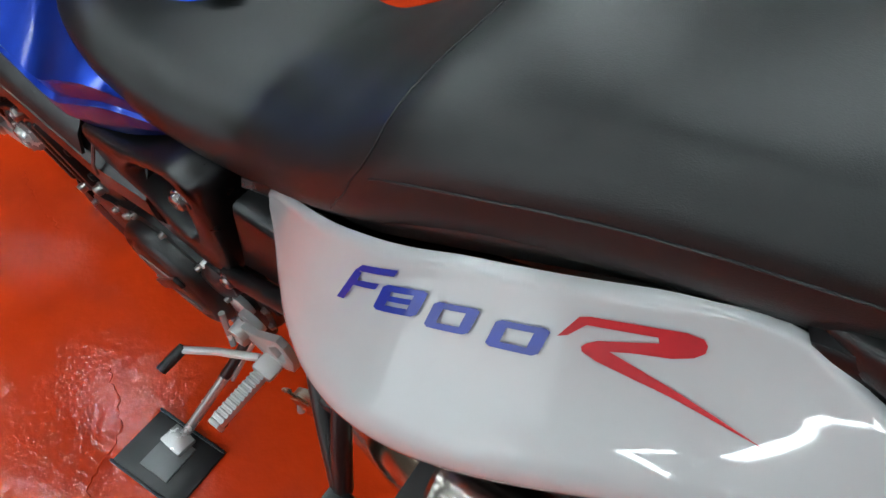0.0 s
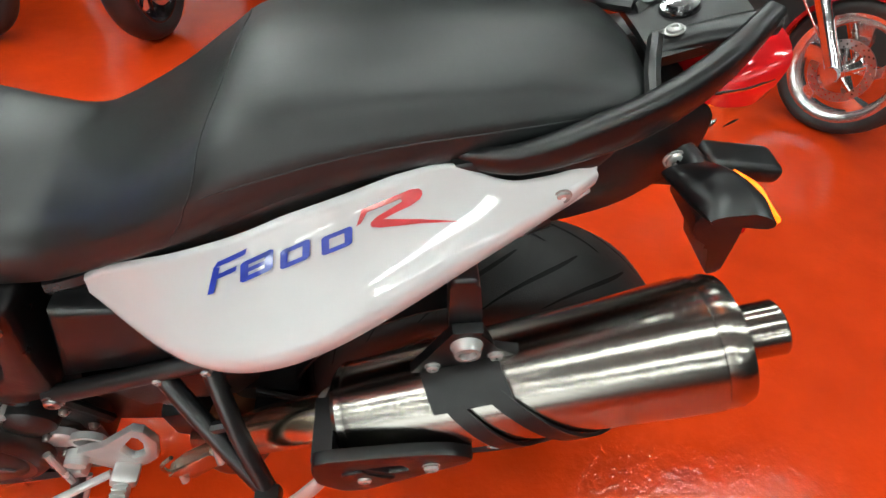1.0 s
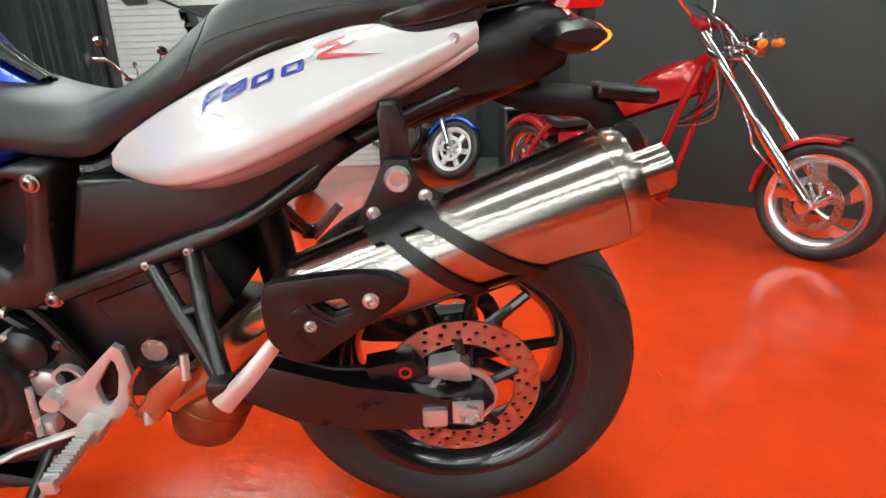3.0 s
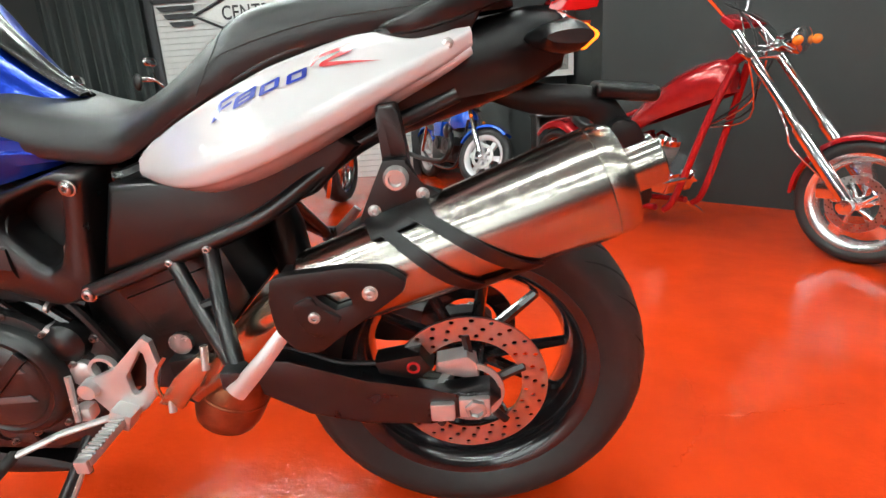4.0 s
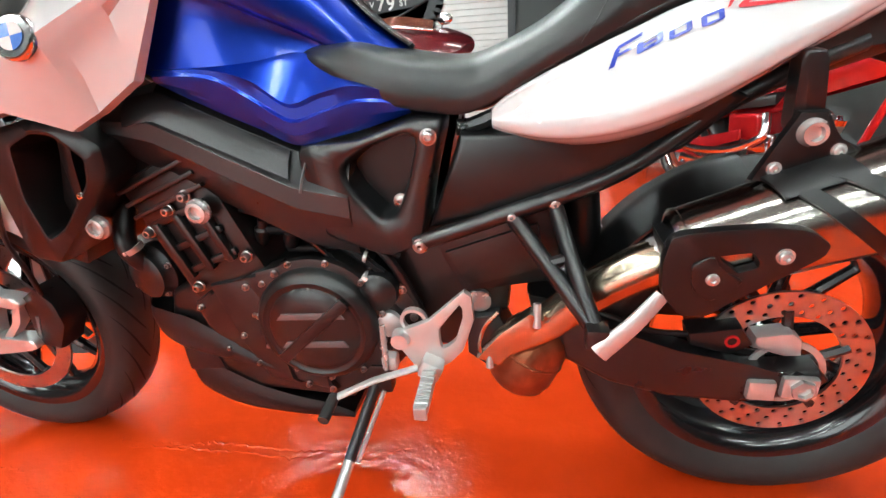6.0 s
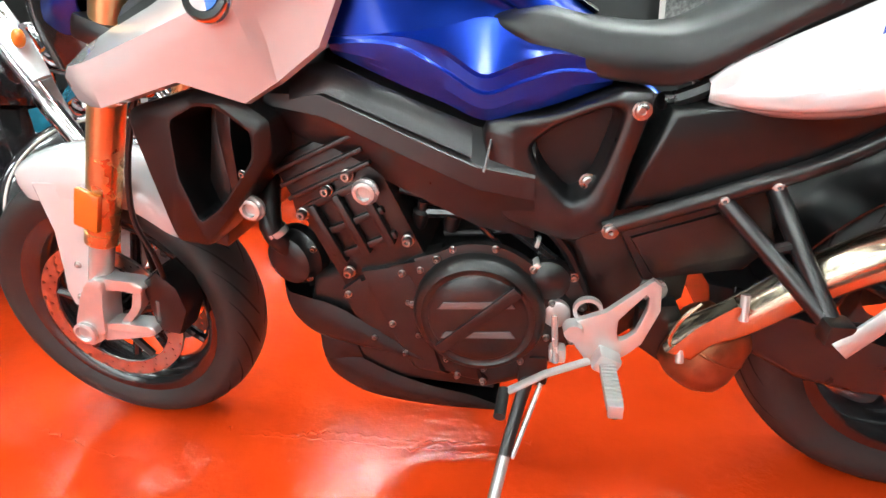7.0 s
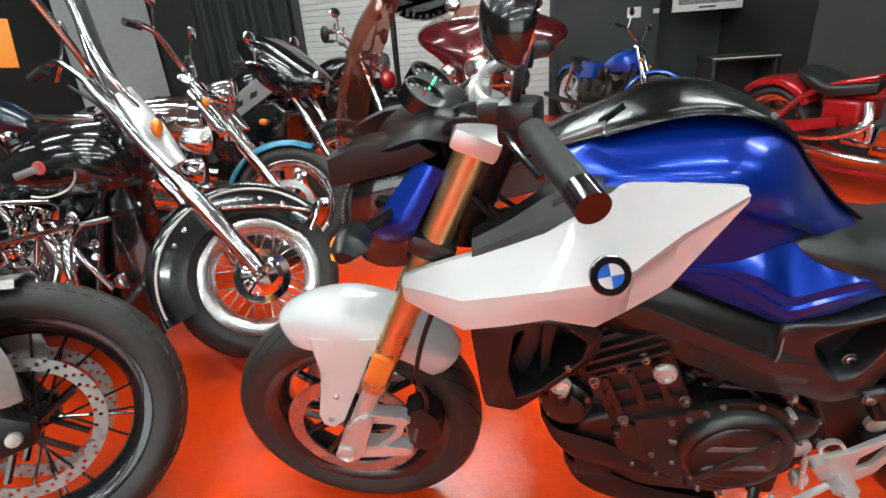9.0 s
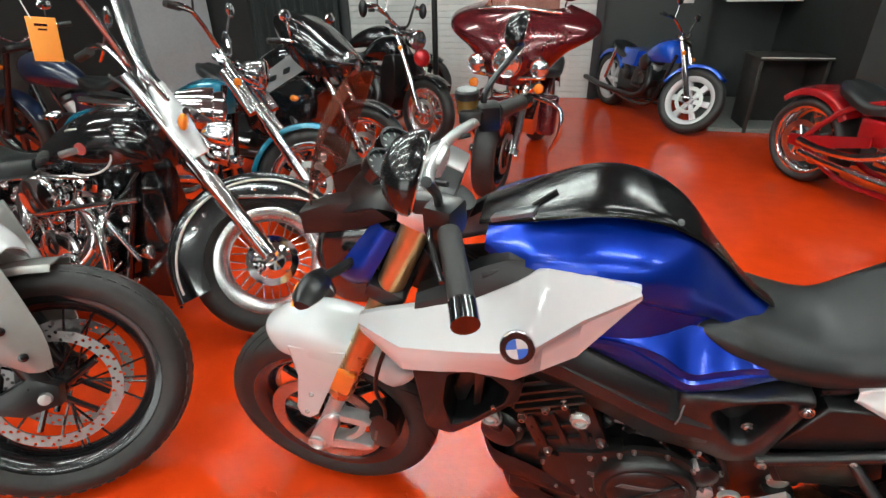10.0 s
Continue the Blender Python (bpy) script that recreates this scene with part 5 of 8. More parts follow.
part("pipe_cover", slab([(-0.475, 0.385), (-0.44, 0.43), (-0.395, 0.468), (-0.375, 0.455), (-0.40, 0.42), (-0.44, 0.372)], -0.205, -0.185, 0.006), HEADER, pipe)
for at in ((-0.385, -0.20, 0.462), (-0.455, -0.20, 0.388)):
    part("clamp_bolt", turned([(0.006, -0.018), (0.006, 0.018)], at, (0, 0.3, 1), 10), STEEL, pipe)
collector = part("collector", turned([(0.030, -0.01), (0.046, 0.004), (0.055, 0.020), (0.057, 0.050), (0.056, 0.085), (0.050, 0.104), (0.036, 0.116), (0.0005, 0.121)], (-0.375, -0.120, 0.392), (-0.42, -0.10, -0.90), 32, flat=1.0), HEADER_DARK, moto, "burnt brown exhaust collector")
part("collector_seam", turned([(0.0575, -0.002), (0.0585, 0), (0.0575, 0.002)], (-0.396, -0.125, 0.347), (-0.42, -0.10, -0.90), 32), HEADER_DARK, collector)
part("sensor_clip", sweep([(-0.440, -0.205, 0.470), (-0.462, -0.205, 0.440), (-0.470, -0.200, 0.400), (-0.452, -0.200, 0.384)], 0.003, 6, 12), HEADER, collector)
part("link_cover", slab([(-0.50, 0.405), (-0.445, 0.415), (-0.42, 0.36), (-0.455, 0.30), (-0.50, 0.335)], -0.125, -0.06, 0.01), ENGINE_BLACK, moto)

# swing arm, rear brake
for s in (1, -1):
    arm = part("swing_arm", slab([(-0.36, 0.425), (-0.285, 0.412), (-0.17, 0.372), (-0.07, 0.340), (-0.03, 0.340), (0.030, 0.346), (0.048, 0.325), (0.020, 0.296), (-0.07, 0.276), (-0.18, 0.282), (-0.27, 0.305), (-0.345, 0.35)], -0.148 * s, -0.108 * s, 0.012, segs=3), FRAME_BLACK, moto, "satin black cast swing arm")
    part("axle_block", block((0.050, 0.016, 0.036), (0.004, -0.150 * s, 0.318), 0.004), ALLOY, arm, "silver axle adjuster block")
    part("axle_nut", turned([(0.018, 0), (0.018, 0.008), (0.012, 0.010), (0.011, 0.003), (0.0003, 0.003)], (0.006, -0.157 * s, 0.319), (0, -s, 0), 6), STEEL, arm)
    part("adjuster_cap", block((0.040, 0.02, 0.034), (-0.048, -0.148 * s, 0.310), 0.005), ALLOY, arm)
part("swing_bridge", slab([(-0.40, 0.44), (-0.30, 0.42), (-0.30, 0.34), (-0.38, 0.34)], -0.10, 0.10, 0.01), FRAME_BLACK, moto)
caliper = part("brake_caliper", slab([(-0.055, 0.384), (-0.005, 0.393), (0.010, 0.380), (0.014, 0.352), (-0.01, 0.350), (-0.03, 0.358), (-0.058, 0.364)], -0.122, -0.090, 0.007), ALLOY, moto, "silver rear brake caliper")
part("caliper_body", slab([(-0.155, 0.392), (-0.08, 0.405), (-0.06, 0.375), (-0.09, 0.355), (-0.15, 0.37)], -0.130, -0.09, 0.007), BLACK_SATIN, caliper)
part("caliper_mark", turned([(0.011, 0), (0.011, 0.002), (0.007, 0.002), (0.007, 0)], (-0.092, -0.130, 0.382), (0, -1, 0), 18, closed=True), DECAL_RED, caliper)
part("abs_ring", turned([(0.058, -0.118), (0.058, -0.114), (0.048, -0.114), (0.048, -0.118)], RA, n=40, closed=True), STEEL, moto)
part("brake_hose", sweep([(-0.15, -0.118, 0.385), (-0.21, -0.12, 0.39), (-0.27, -0.118, 0.412), (-0.36, -0.10, 0.43)], 0.005, 8, 14), BLACK_MATT, moto)
part("sprocket", turned([(0.098, 0.098), (0.098, 0.104), (0.062, 0.104), (0.062, 0.098)], RA, n=44, closed=True), RIM_BLACK, moto)
part("rear_hugger", skin([[(RA[0] + 0.325 * math.cos(a), y, RA[2] + 0.325 * math.sin(a) - abs(y) * 0.25) for y in (-0.085, -0.04, 0, 0.04, 0.085)] for a in [radians(d) for d in (160, 145, 130, 115, 104)]], 16, 10, thick=0.004), BLACK_MATT, moto)
part("shock", turned([(0.02, 0), (0.028, 0.02), (0.034, 0.05), (0.034, 0.16), (0.026, 0.2), (0.02, 0.22)], (-0.30, 0.02, 0.43), (-0.1, 0, 1), 20), BLACK_SATIN, moto)

# engine
eng = part("engine", slab([(-1.02, 0.455), (-0.93, 0.49), (-0.80, 0.505), (-0.66, 0.49), (-0.60, 0.42), (-0.605, 0.33), (-0.66, 0.265), (-0.74, 0.235), (-0.90, 0.245), (-1.0, 0.30), (-1.045, 0.38)], -0.140, 0.14, 0.018, segs=3), ENGINE_BLACK, moto, "black cast engine block")
part("case_rib", slab([(-0.93, 0.475), (-0.86, 0.488), (-0.835, 0.44), (-0.83, 0.33), (-0.80, 0.275), (-0.86, 0.285), (-0.89, 0.36), (-0.91, 0.42)], -0.156, -0.13, 0.008), ENGINE_BLACK, eng)
CX, CZ = -0.744, 0.408
clutch = part("clutch_cover", turned([(0.104, 0), (0.103, 0.020), (0.097, 0.029), (0.088, 0.033), (0.084, 0.030), (0.078, 0.030), (0.074, 0.034), (0.040, 0.036), (0.0005, 0.036)], (CX, -0.146, CZ), (0, -1, 0), 56), ENGINE_BLACK, eng, "round black clutch cover")
part("cover_flange", turned([(0.118, 0), (0.117, 0.012), (0.104, 0.014)], (CX, -0.140, CZ), (0, -1, 0), 48), ENGINE_BLACK, clutch)
for dz in (0.020, -0.034):
    part("cover_slot", slab([(CX + dx, CZ + dz + ddz) for dx, ddz in ((-0.060, 0.0), (0.058, 0.006), (0.050, 0.018), (-0.05, 0.012))], -0.1835, -0.181, 0.0008), STEEL_DARK, clutch)
part("cover_bar", block((0.17, 0.008, 0.020), (CX, -0.1830, CZ), 0.003, (0, -42, 0)), ENGINE_BLACK, clutch)
for k in range(11):
    a = radians(k * 360 / 11 + 10)
    part("cover_bolt", bolt((CX + 0.114 * math.cos(a), -0.152, CZ + 0.114 * math.sin(a)), 0.0046, 0.008), BOLT_STEEL, eng)
case = part("case_cover", slab([(-0.968, 0.438), (-0.935, 0.462), (-0.872, 0.480), (-0.842, 0.500), (-0.80, 0.512), (-0.76, 0.42), (-0.76, 0.30), (-0.735, 0.262), (-0.785, 0.272), (-0.872, 0.315), (-0.925, 0.345), (-0.955, 0.39)], -0.154, -0.12, 0.007), ENGINE_BLACK, eng)
for at in ((-0.957, 0.432), (-0.862, 0.474), (-0.850, 0.418), (-0.888, 0.378), (-0.922, 0.350), (-0.872, 0.320), (-0.786, 0.277), (-0.742, 0.268), (-0.805, 0.500)):
    part("case_bolt", bolt((at[0], -0.154, at[1]), 0.005, 0.008), BOLT_STEEL, case)
cyl_m = pose(-0.935, 0, 0.570, 0, -22, 0)
cylb = part("cylinder_block", block((0.155, 0.29, 0.24), (0, 0, 0), 0.012), ENGINE_BLACK, eng)
cylb.matrix_local = cyl_m
for k in range(3):
    part("cylinder_rib", block((0.014, 0.016, 0.105), (-0.048 + k * 0.044, -0.152, -0.015), 0.004), ENGINE_BLACK, cylb)
for z in (-0.055, -0.012, 0.036):
    part("cylinder_web", block((0.115, 0.010, 0.012), (-0.004, -0.149, z), 0.003), ENGINE_BLACK, cylb)
for z in (0.060, 0.082, 0.104):
    part("cylinder_fin", block((0.145, 0.020, 0.007), (0.0, -0.150, z), 0.002), ENGINE_BLACK, cylb)
part("head_cover", block((0.17, 0.26, 0.06), (0.0, 0, 0.14), 0.014), ENGINE_BLACK, cylb)
for x, z in ((-0.068, 0.030), (-0.012, 0.048), (0.030, 0.056), (0.066, -0.07), (-0.05, -0.085)):
    part("head_bolt", bolt((x, -0.150, z), 0.008, 0.014), BOLT_STEEL, cylb)
pump = part("water_pump", turned([(0.052, 0), (0.052, 0.02), (0.044, 0.028), (0.042, 0.040), (0.030, 0.046), (0.0004, 0.048)], (-1.050, -0.10, 0.482), (-0.25, -1, 0), 28), BLACK_SATIN, eng)
part("pump_hose", sweep([(-1.055, -0.13, 0.50), (-1.075, -0.14, 0.545), (-1.08, -0.10, 0.62)], 0.018, 10, 12), BLACK_MATT, pump)
part("hose_clamp", turned([(0.020, -0.005), (0.0205, 0), (0.020, 0.005)], (-1.070, -0.138, 0.535), (-0.3, -0.2, 1), 16), STEEL, pump)
for k in range(4):
    part("pump_bolt", bolt((-1.050 + 0.04 * math.cos(k * 1.57 + 0.5), -0.132, 0.482 + 0.04 * math.sin(k * 1.57 + 0.5)), 0.005, 0.006), BOLT_STEEL, pump)
part("front_casting", slab([(-1.02, 0.56), (-0.98, 0.60), (-0.95, 0.45), (-1.05, 0.41), (-1.06, 0.46)], -0.11, 0.11, 0.012), ENGINE_BLACK, eng)
headc = part("cylinder_head", slab([(-1.035, 0.56), (-1.045, 0.69), (-0.98, 0.735), (-0.90, 0.745), (-0.85, 0.64), (-0.89, 0.56)], -0.132, 0.132, 0.012), ENGINE_BLACK, eng)
part("pivot_casting", slab([(-0.62, 0.57), (-0.50, 0.575), (-0.42, 0.52), (-0.43, 0.41), (-0.52, 0.33), (-0.63, 0.34)], -0.10, 0.10, 0.015), ENGINE_BLACK, moto)
part("pivot_nut", turned([(0.020, 0), (0.020, 0.010), (0.012, 0.012), (0.0004, 0.012)], (-0.478, -0.10, 0.43), (0, -1, 0), 18), STEEL, moto)
part("starter_cover", turned([(0.036, 0), (0.034, 0.02), (0.022, 0.03), (0.0004, 0.032)], (-0.640, -0.128, 0.462), (0, -1, 0), 24), BLACK_SATIN, eng)
part("sprocket_plug", turned([(0.024, 0), (0.024, 0.010), (0.019, 0.014), (0.0004, 0.014)], (-0.627, -0.140, 0.405), (0, -1, 0), 22), ALLOY, eng, "dull silver inspection plug")
part("gear_sensor", block((0.032, 0.026, 0.026), (-0.652, -0.140, 0.478), 0.006, (0, 40, 0)), ALLOY, eng)
part("sprocket_cover", slab([(-0.66, 0.46), (-0.60, 0.475), (-0.575, 0.42), (-0.59, 0.34), (-0.65, 0.30), (-0.67, 0.36)], -0.132, -0.08, 0.010), ENGINE_BLACK, eng)
for at in ((-0.655, 0.452), (-0.60, 0.462), (-0.585, 0.41), (-0.598, 0.345), (-0.648, 0.312)):
    part("case_bolt", bolt((at[0], -0.132, at[1]), 0.006, 0.007), BOLT_STEEL, eng)
# hoses, wiring and injector rail between the engine and the frame
for k, (a, b, c) in enumerate((((-0.86, -0.12, 0.60), (-0.74, -0.13, 0.575), (-0.60, -0.12, 0.52)), ((-0.84, -0.11, 0.56), (-0.72, -0.125, 0.555), (-0.63, -0.13, 0.49)), ((-0.80, -0.10, 0.52), (-0.70, -0.12, 0.535), (-0.58, -0.11, 0.57)), ((-0.82, -0.13, 0.62), (-0.75, -0.135, 0.56), (-0.70, -0.13, 0.50)), ((-0.66, -0.12, 0.56), (-0.61, -0.125, 0.50), (-0.57, -0.12, 0.40)), ((-0.76, -0.12, 0.60), (-0.68, -0.11, 0.61), (-0.60, -0.115, 0.555)))):
    part("hose", sweep([a, b, c], (0.007, 0.009, 0.006, 0.005, 0.008, 0.005)[k], 8, 12), BLACK_GLOSS if k % 2 else BLACK_MATT, moto)
for at in ((-0.80, -0.125, 0.588), (-0.72, -0.13, 0.562), (-0.685, -0.125, 0.545), (-0.655, -0.13, 0.52)):
    part("hose_clip", turned([(0.010, -0.003), (0.0105, 0), (0.010, 0.003)], at, (1, 0, -0.3), 14), STEEL, moto)
for at in ((-0.84, -0.11, 0.535), (-0.79, -0.11, 0.53), (-0.73, -0.105, 0.525)):
    part("injector", turned([(0.010, 0), (0.013, 0.012), (0.013, 0.03), (0.008, 0.034), (0.008, 0.05)], at, (0.3, -0.2, 1), 14), BLACK_SATIN, moto)
part("connector", block((0.03, 0.018, 0.014), (-0.845, -0.12, 0.628), 0.003, (0, 25, 0)), ALLOY, moto)
part("throttle_body", block((0.16, 0.16, 0.10), (-0.78, 0, 0.58), 0.02), ENGINE_BLACK, moto)
pan_net = lambda rows: [[(x, -w * 0.96, zt), (x, -w, zt * 0.5 + zb * 0.5), (x, -w * 0.86, zb + 0.006), (x, 0, zb), (x, w * 0.86, zb + 0.006), (x, w, zt * 0.5 + zb * 0.5), (x, w * 0.96, zt)] for x, w, zt, zb in rows]
part("upper_pan", skin(pan_net(((-1.100, 0.10, 0.425, 0.405), (-1.075, 0.138, 0.420, 0.372), (-1.04, 0.152, 0.418, 0.335), (-0.985, 0.158, 0.405, 0.318), (-0.93, 0.160, 0.372, 0.310), (-0.87, 0.158, 0.332, 0.300), (-0.80, 0.152, 0.298, 0.280), (-0.745, 0.148, 0.278, 0.266))), 30, 20, cap=True), BLACK_MATT, moto, "matt black engine spoiler")
part("belly_pan", skin(pan_net(((-1.048, 0.110, 0.300, 0.272), (-1.02, 0.140, 0.302, 0.236), (-0.965, 0.150, 0.296, 0.203), (-0.90, 0.150, 0.262, 0.188), (-0.83, 0.146, 0.234, 0.180), (-0.77, 0.140, 0.216, 0.176), (-0.722, 0.132, 0.190, 0.174))), 30, 20, cap=True), BLACK_MATT, moto, "matt black belly pan with a pointed tail")
part("pan_bridge", slab([(-1.0, 0.34), (-0.90, 0.32), (-0.72, 0.27), (-0.73, 0.20), (-0.98, 0.22)], -0.10, 0.10, 0.01), SIGN_BLACK, moto)
part("pan_end", slab([(-1.03, 0.345), (-0.965, 0.335), (-0.95, 0.285), (-1.03, 0.285)], -0.145, 0.145, 0.01), BLACK_MATT, moto)

# rider's peg set, gear lever, side stand
hanger = part("peg_plate", ring_slab([(-0.554, 0.428), (-0.494, 0.483), (-0.483, 0.474), (-0.480, 0.433), (-0.500, 0.374), (-0.520, 0.352), (-0.545, 0.334), (-0.577, 0.334), (-0.610, 0.386), (-0.600, 0.408)], [(-0.536, 0.414), (-0.502, 0.459), (-0.498, 0.454), (-0.498, 0.435), (-0.510, 0.396), (-0.519, 0.386), (-0.527, 0.380), (-0.533, 0.379), (-0.536, 0.386), (-0.5365, 0.400)], -0.173, -0.162, 0.003), ALLOY, moto, "silver cast foot-peg plate with a heel guard")
part("heel_ring", turned([(0.022, 0), (0.022, 0.010), (0.0165, 0.010), (0.0165, 0)], (-0.579, -0.154, 0.422), (0, -1, 0), 28, closed=True), ALLOY, hanger)
part("peg_clevis", block((0.036, 0.030, 0.032), (-0.551, -0.186, 0.350), 0.006, (0, 25, 0)), ALLOY, hanger)
rpeg = part("rider_peg", block((0.023, 0.092, 0.014), (-0.550, -0.238, 0.350), 0.004, (0, 0, 1)), ALLOY, hanger, "ribbed silver foot peg")
for k in range(11):
    part("peg_rib", block((0.021, 0.0032, 0.004), (-0.5505 + 0.0015 * k / 10, -0.200 - 0.0075 * k, 0.358), 0.001), ALLOY, hanger)
part("peg_tip", block((0.020, 0.008, 0.022), (-0.549, -0.286, 0.347), 0.003), ALLOY, hanger)
part("peg_feeler", sweep([(-0.548, -0.278, 0.345), (-0.549, -0.280, 0.330)], 0.005, 8), BLACK_MATT, hanger)
lever = part("gear_lever", sweep([(-0.575, -0.182, 0.345), (-0.64, -0.212, 0.340), (-0.697, -0.240, 0.325)], 0.0052, 8, flat=1.3), ALLOY, moto, "silver gear lever")
part("lever_rubber", sweep([(-0.700, -0.236, 0.325), (-0.704, -0.282, 0.316)], 0.009, 10), RUBBER, lever)
part("linkage_rod", sweep([(-0.625, -0.19, 0.345), (-0.628, -0.175, 0.42)], 0.005, 8), STEEL, lever)
part("linkage_joint", block((0.026, 0.024, 0.026), (-0.622, -0.172, 0.350), 0.006), ALLOY, lever)
part("linkage_joint", turned([(0.016, 0), (0.014, 0.02)], (-0.600, -0.165, 0.395), (0, -1, 0), 16), ALLOY, lever)
stand = part("side_stand", sweep([(-0.665, -0.135, 0.275), (-0.70, -0.215, 0.18), (-0.735, -0.335, 0.078)], 0.0115, 10, 6, flat=0.75, r2=0.009), FRAME_BLACK, moto, "black side stand, down")
part("stand_foot", block((0.055, 0.04, 0.012), (-0.742, -0.358, 0.066), 0.004, (-8, 0, 0)), STEEL, stand)
part("stand_pivot", block((0.05, 0.03, 0.06), (-0.66, -0.13, 0.285), 0.008), ENGINE_BLACK, stand)
part("stand_spring", sweep([(-0.645, -0.16, 0.275), (-0.69, -0.22, 0.165)], 0.0045, 8), STEEL, stand)
part("stand_tube", sweep([(-0.702, -0.224, 0.172), (-0.735, -0.335, 0.078)], 0.0098, 12), STEEL, stand)

# fork, front mudguard
FT, FB = Vector((-1.195, 0, 1.035)), Vector((-1.529, 0, 0.312))
for s in (1, -1):
    o = Vector((0, -0.104 * s, 0))
    leg = part("fork_leg", sweep([FT + o, FT.lerp(FB, 0.735) + o], 0.0275, 20), GOLD, moto, "gold anodised upside-down fork leg")
    part("fork_slider", sweep([FT.lerp(FB, 0.72) + o, FT.lerp(FB, 0.93) + o], 0.021, 16), STEEL, leg)
    part("dust_seal", sweep([FT.lerp(FB, 0.715) + o, FT.lerp(FB, 0.745) + o], 0.0285, 20), GOLD, leg)
    foot = part("fork_foot", slab(round_poly([(-1.560, 0.296), (-1.545, 0.335), (-1.497, 0.412), (-1.468, 0.432), (-1.450, 0.420), (-1.478, 0.352), (-1.492, 0.300), (-1.520, 0.276), (-1.548, 0.276)], 0.3), -0.135 * s, -0.085 * s, 0.008), ALLOY, leg, "silver cast fork foot")
    part("caliper_arm", slab(round_poly([(-1.520, 0.318), (-1.480, 0.326), (-1.384, 0.322), (-1.380, 0.302), (-1.440, 0.292), (-1.520, 0.282)], 0.25), -0.128 * s, -0.092 * s, 0.005), ALLOY, foot)
    part("caliper_arm", slab(round_poly([(-1.476, 0.432), (-1.440, 0.424), (-1.392, 0.420), (-1.374, 0.404), (-1.392, 0.394), (-1.430, 0.402), (-1.470, 0.396)], 0.25), -0.126 * s, -0.094 * s, 0.005), ALLOY, foot)
    part("caliper_arm", slab(round_poly([(-1.402, 0.402), (-1.384, 0.404), (-1.400, 0.360), (-1.440, 0.322), (-1.462, 0.322), (-1.420, 0.360)], 0.25), -0.122 * s, -0.098 * s, 0.004), ALLOY, foot)
    part("axle_cap", turned([(0.024, 0), (0.024, 0.008), (0.018, 0.010), (0.015, 0.004), (0.0004, 0.004)], (-1.531, -0.135 * s, 0.308), (0, -s, 0), 20), ALLOY, leg)
    part("fork_clamp", block((0.075, 0.085, 0.035), tuple(FT.lerp(FB, 0.02) + o * 0.95), 0.010, (0, 24.8, 0)), ALLOY, moto)
    part("front_caliper", slab([(-1.392, 0.41), (-1.35, 0.436), (-1.318, 0.40), (-1.312, 0.35), (-1.345, 0.292), (-1.392, 0.30)], -0.112 * s, -0.055 * s, 0.012), BLACK_SATIN, leg)
    part("caliper_mark", block((0.007, 0.002, 0.045), (-1.372, -0.1125 * s, 0.350), 0.0005, (0, 14, 0)), STEEL_DARK, leg)
    refl = part("fork_reflector", block((0.045, 0.012, 0.075), tuple(FT.lerp(FB, 0.645) + o + Vector((-0.005, -0.030 * s, 0))), 0.004, (0, 24.8, 0)), ORANGE_REFLECTOR, leg, "orange reflector")
part("lower_triple_clamp", block((0.08, 0.27, 0.04), tuple(FT.lerp(FB, 0.27)), 0.012, (0, 24.8, 0)), FRAME_BLACK, moto)
part("top_triple_clamp", block((0.08, 0.24, 0.024), tuple(FT.lerp(FB, 0.02)), 0.010, (0, 24.8, 0)), FRAME_BLACK, moto)
part("brake_hose", sweep([(-1.345, -0.10, 0.40), (-1.335, -0.115, 0.47), (-1.345, -0.12, 0.55), (-1.315, -0.115, 0.66), (-1.25, -0.10, 0.80)], 0.005, 8, 20), BLACK_MATT, moto)
MUD = []
for d, w, r in ((24, 0.030, 0.330), (20, 0.058, 0.338), (10, 0.076, 0.346), (-4, 0.082, 0.350), (-18, 0.082, 0.348), (-32, 0.078, 0.343), (-46, 0.068, 0.338), (-52, 0.050, 0.334)):
    a = radians(90 + d)
    row = []
    for k, drop in ((-1, 0.085), (-0.98, 0.050), (-0.8, 0.018), (-0.45, 0.004), (0, 0), (0.45, 0.004), (0.8, 0.018), (0.98, 0.050), (1, 0.085)):
        rr = r - drop * (0.75 if abs(d) > 19 else 1)
        row.append((FA[0] + rr * math.cos(a), k * w, FA[2] + rr * math.sin(a)))
    MUD.append(row)
mud = part("front_mudguard", skin(MUD, 40, 32, thick=-0.004), WHITE, moto, "gloss white front mudguard", 50)
for s in (1, -1):
    part("mudguard_stay", slab([(-1.575, 0.600), (-1.43, 0.600), (-1.465, 0.52), (-1.545, 0.350), (-1.575, 0.325), (-1.598, 0.335), (-1.603, 0.37), (-1.565, 0.50)], -0.0815 * s, -0.072 * s, 0.004), WHITE, mud)
    part("stay_bolt", bolt((-1.575, -0.0815 * s, 0.355), 0.006, 0.005, (0, -s, 0)), STEEL, mud)
    part("stay_bolt", bolt((-1.548, -0.0815 * s, 0.43), 0.006, 0.005, (0, -s, 0)), STEEL, mud)

DIAL_FACE = material("dial_face", (0.045, 0.047, 0.05), 0.5, var=0.1)
BRAKE_FLUID = material("brake_fluid_pot", (0.16, 0.085, 0.02), 0.2, coat=0.8, var=0.1)

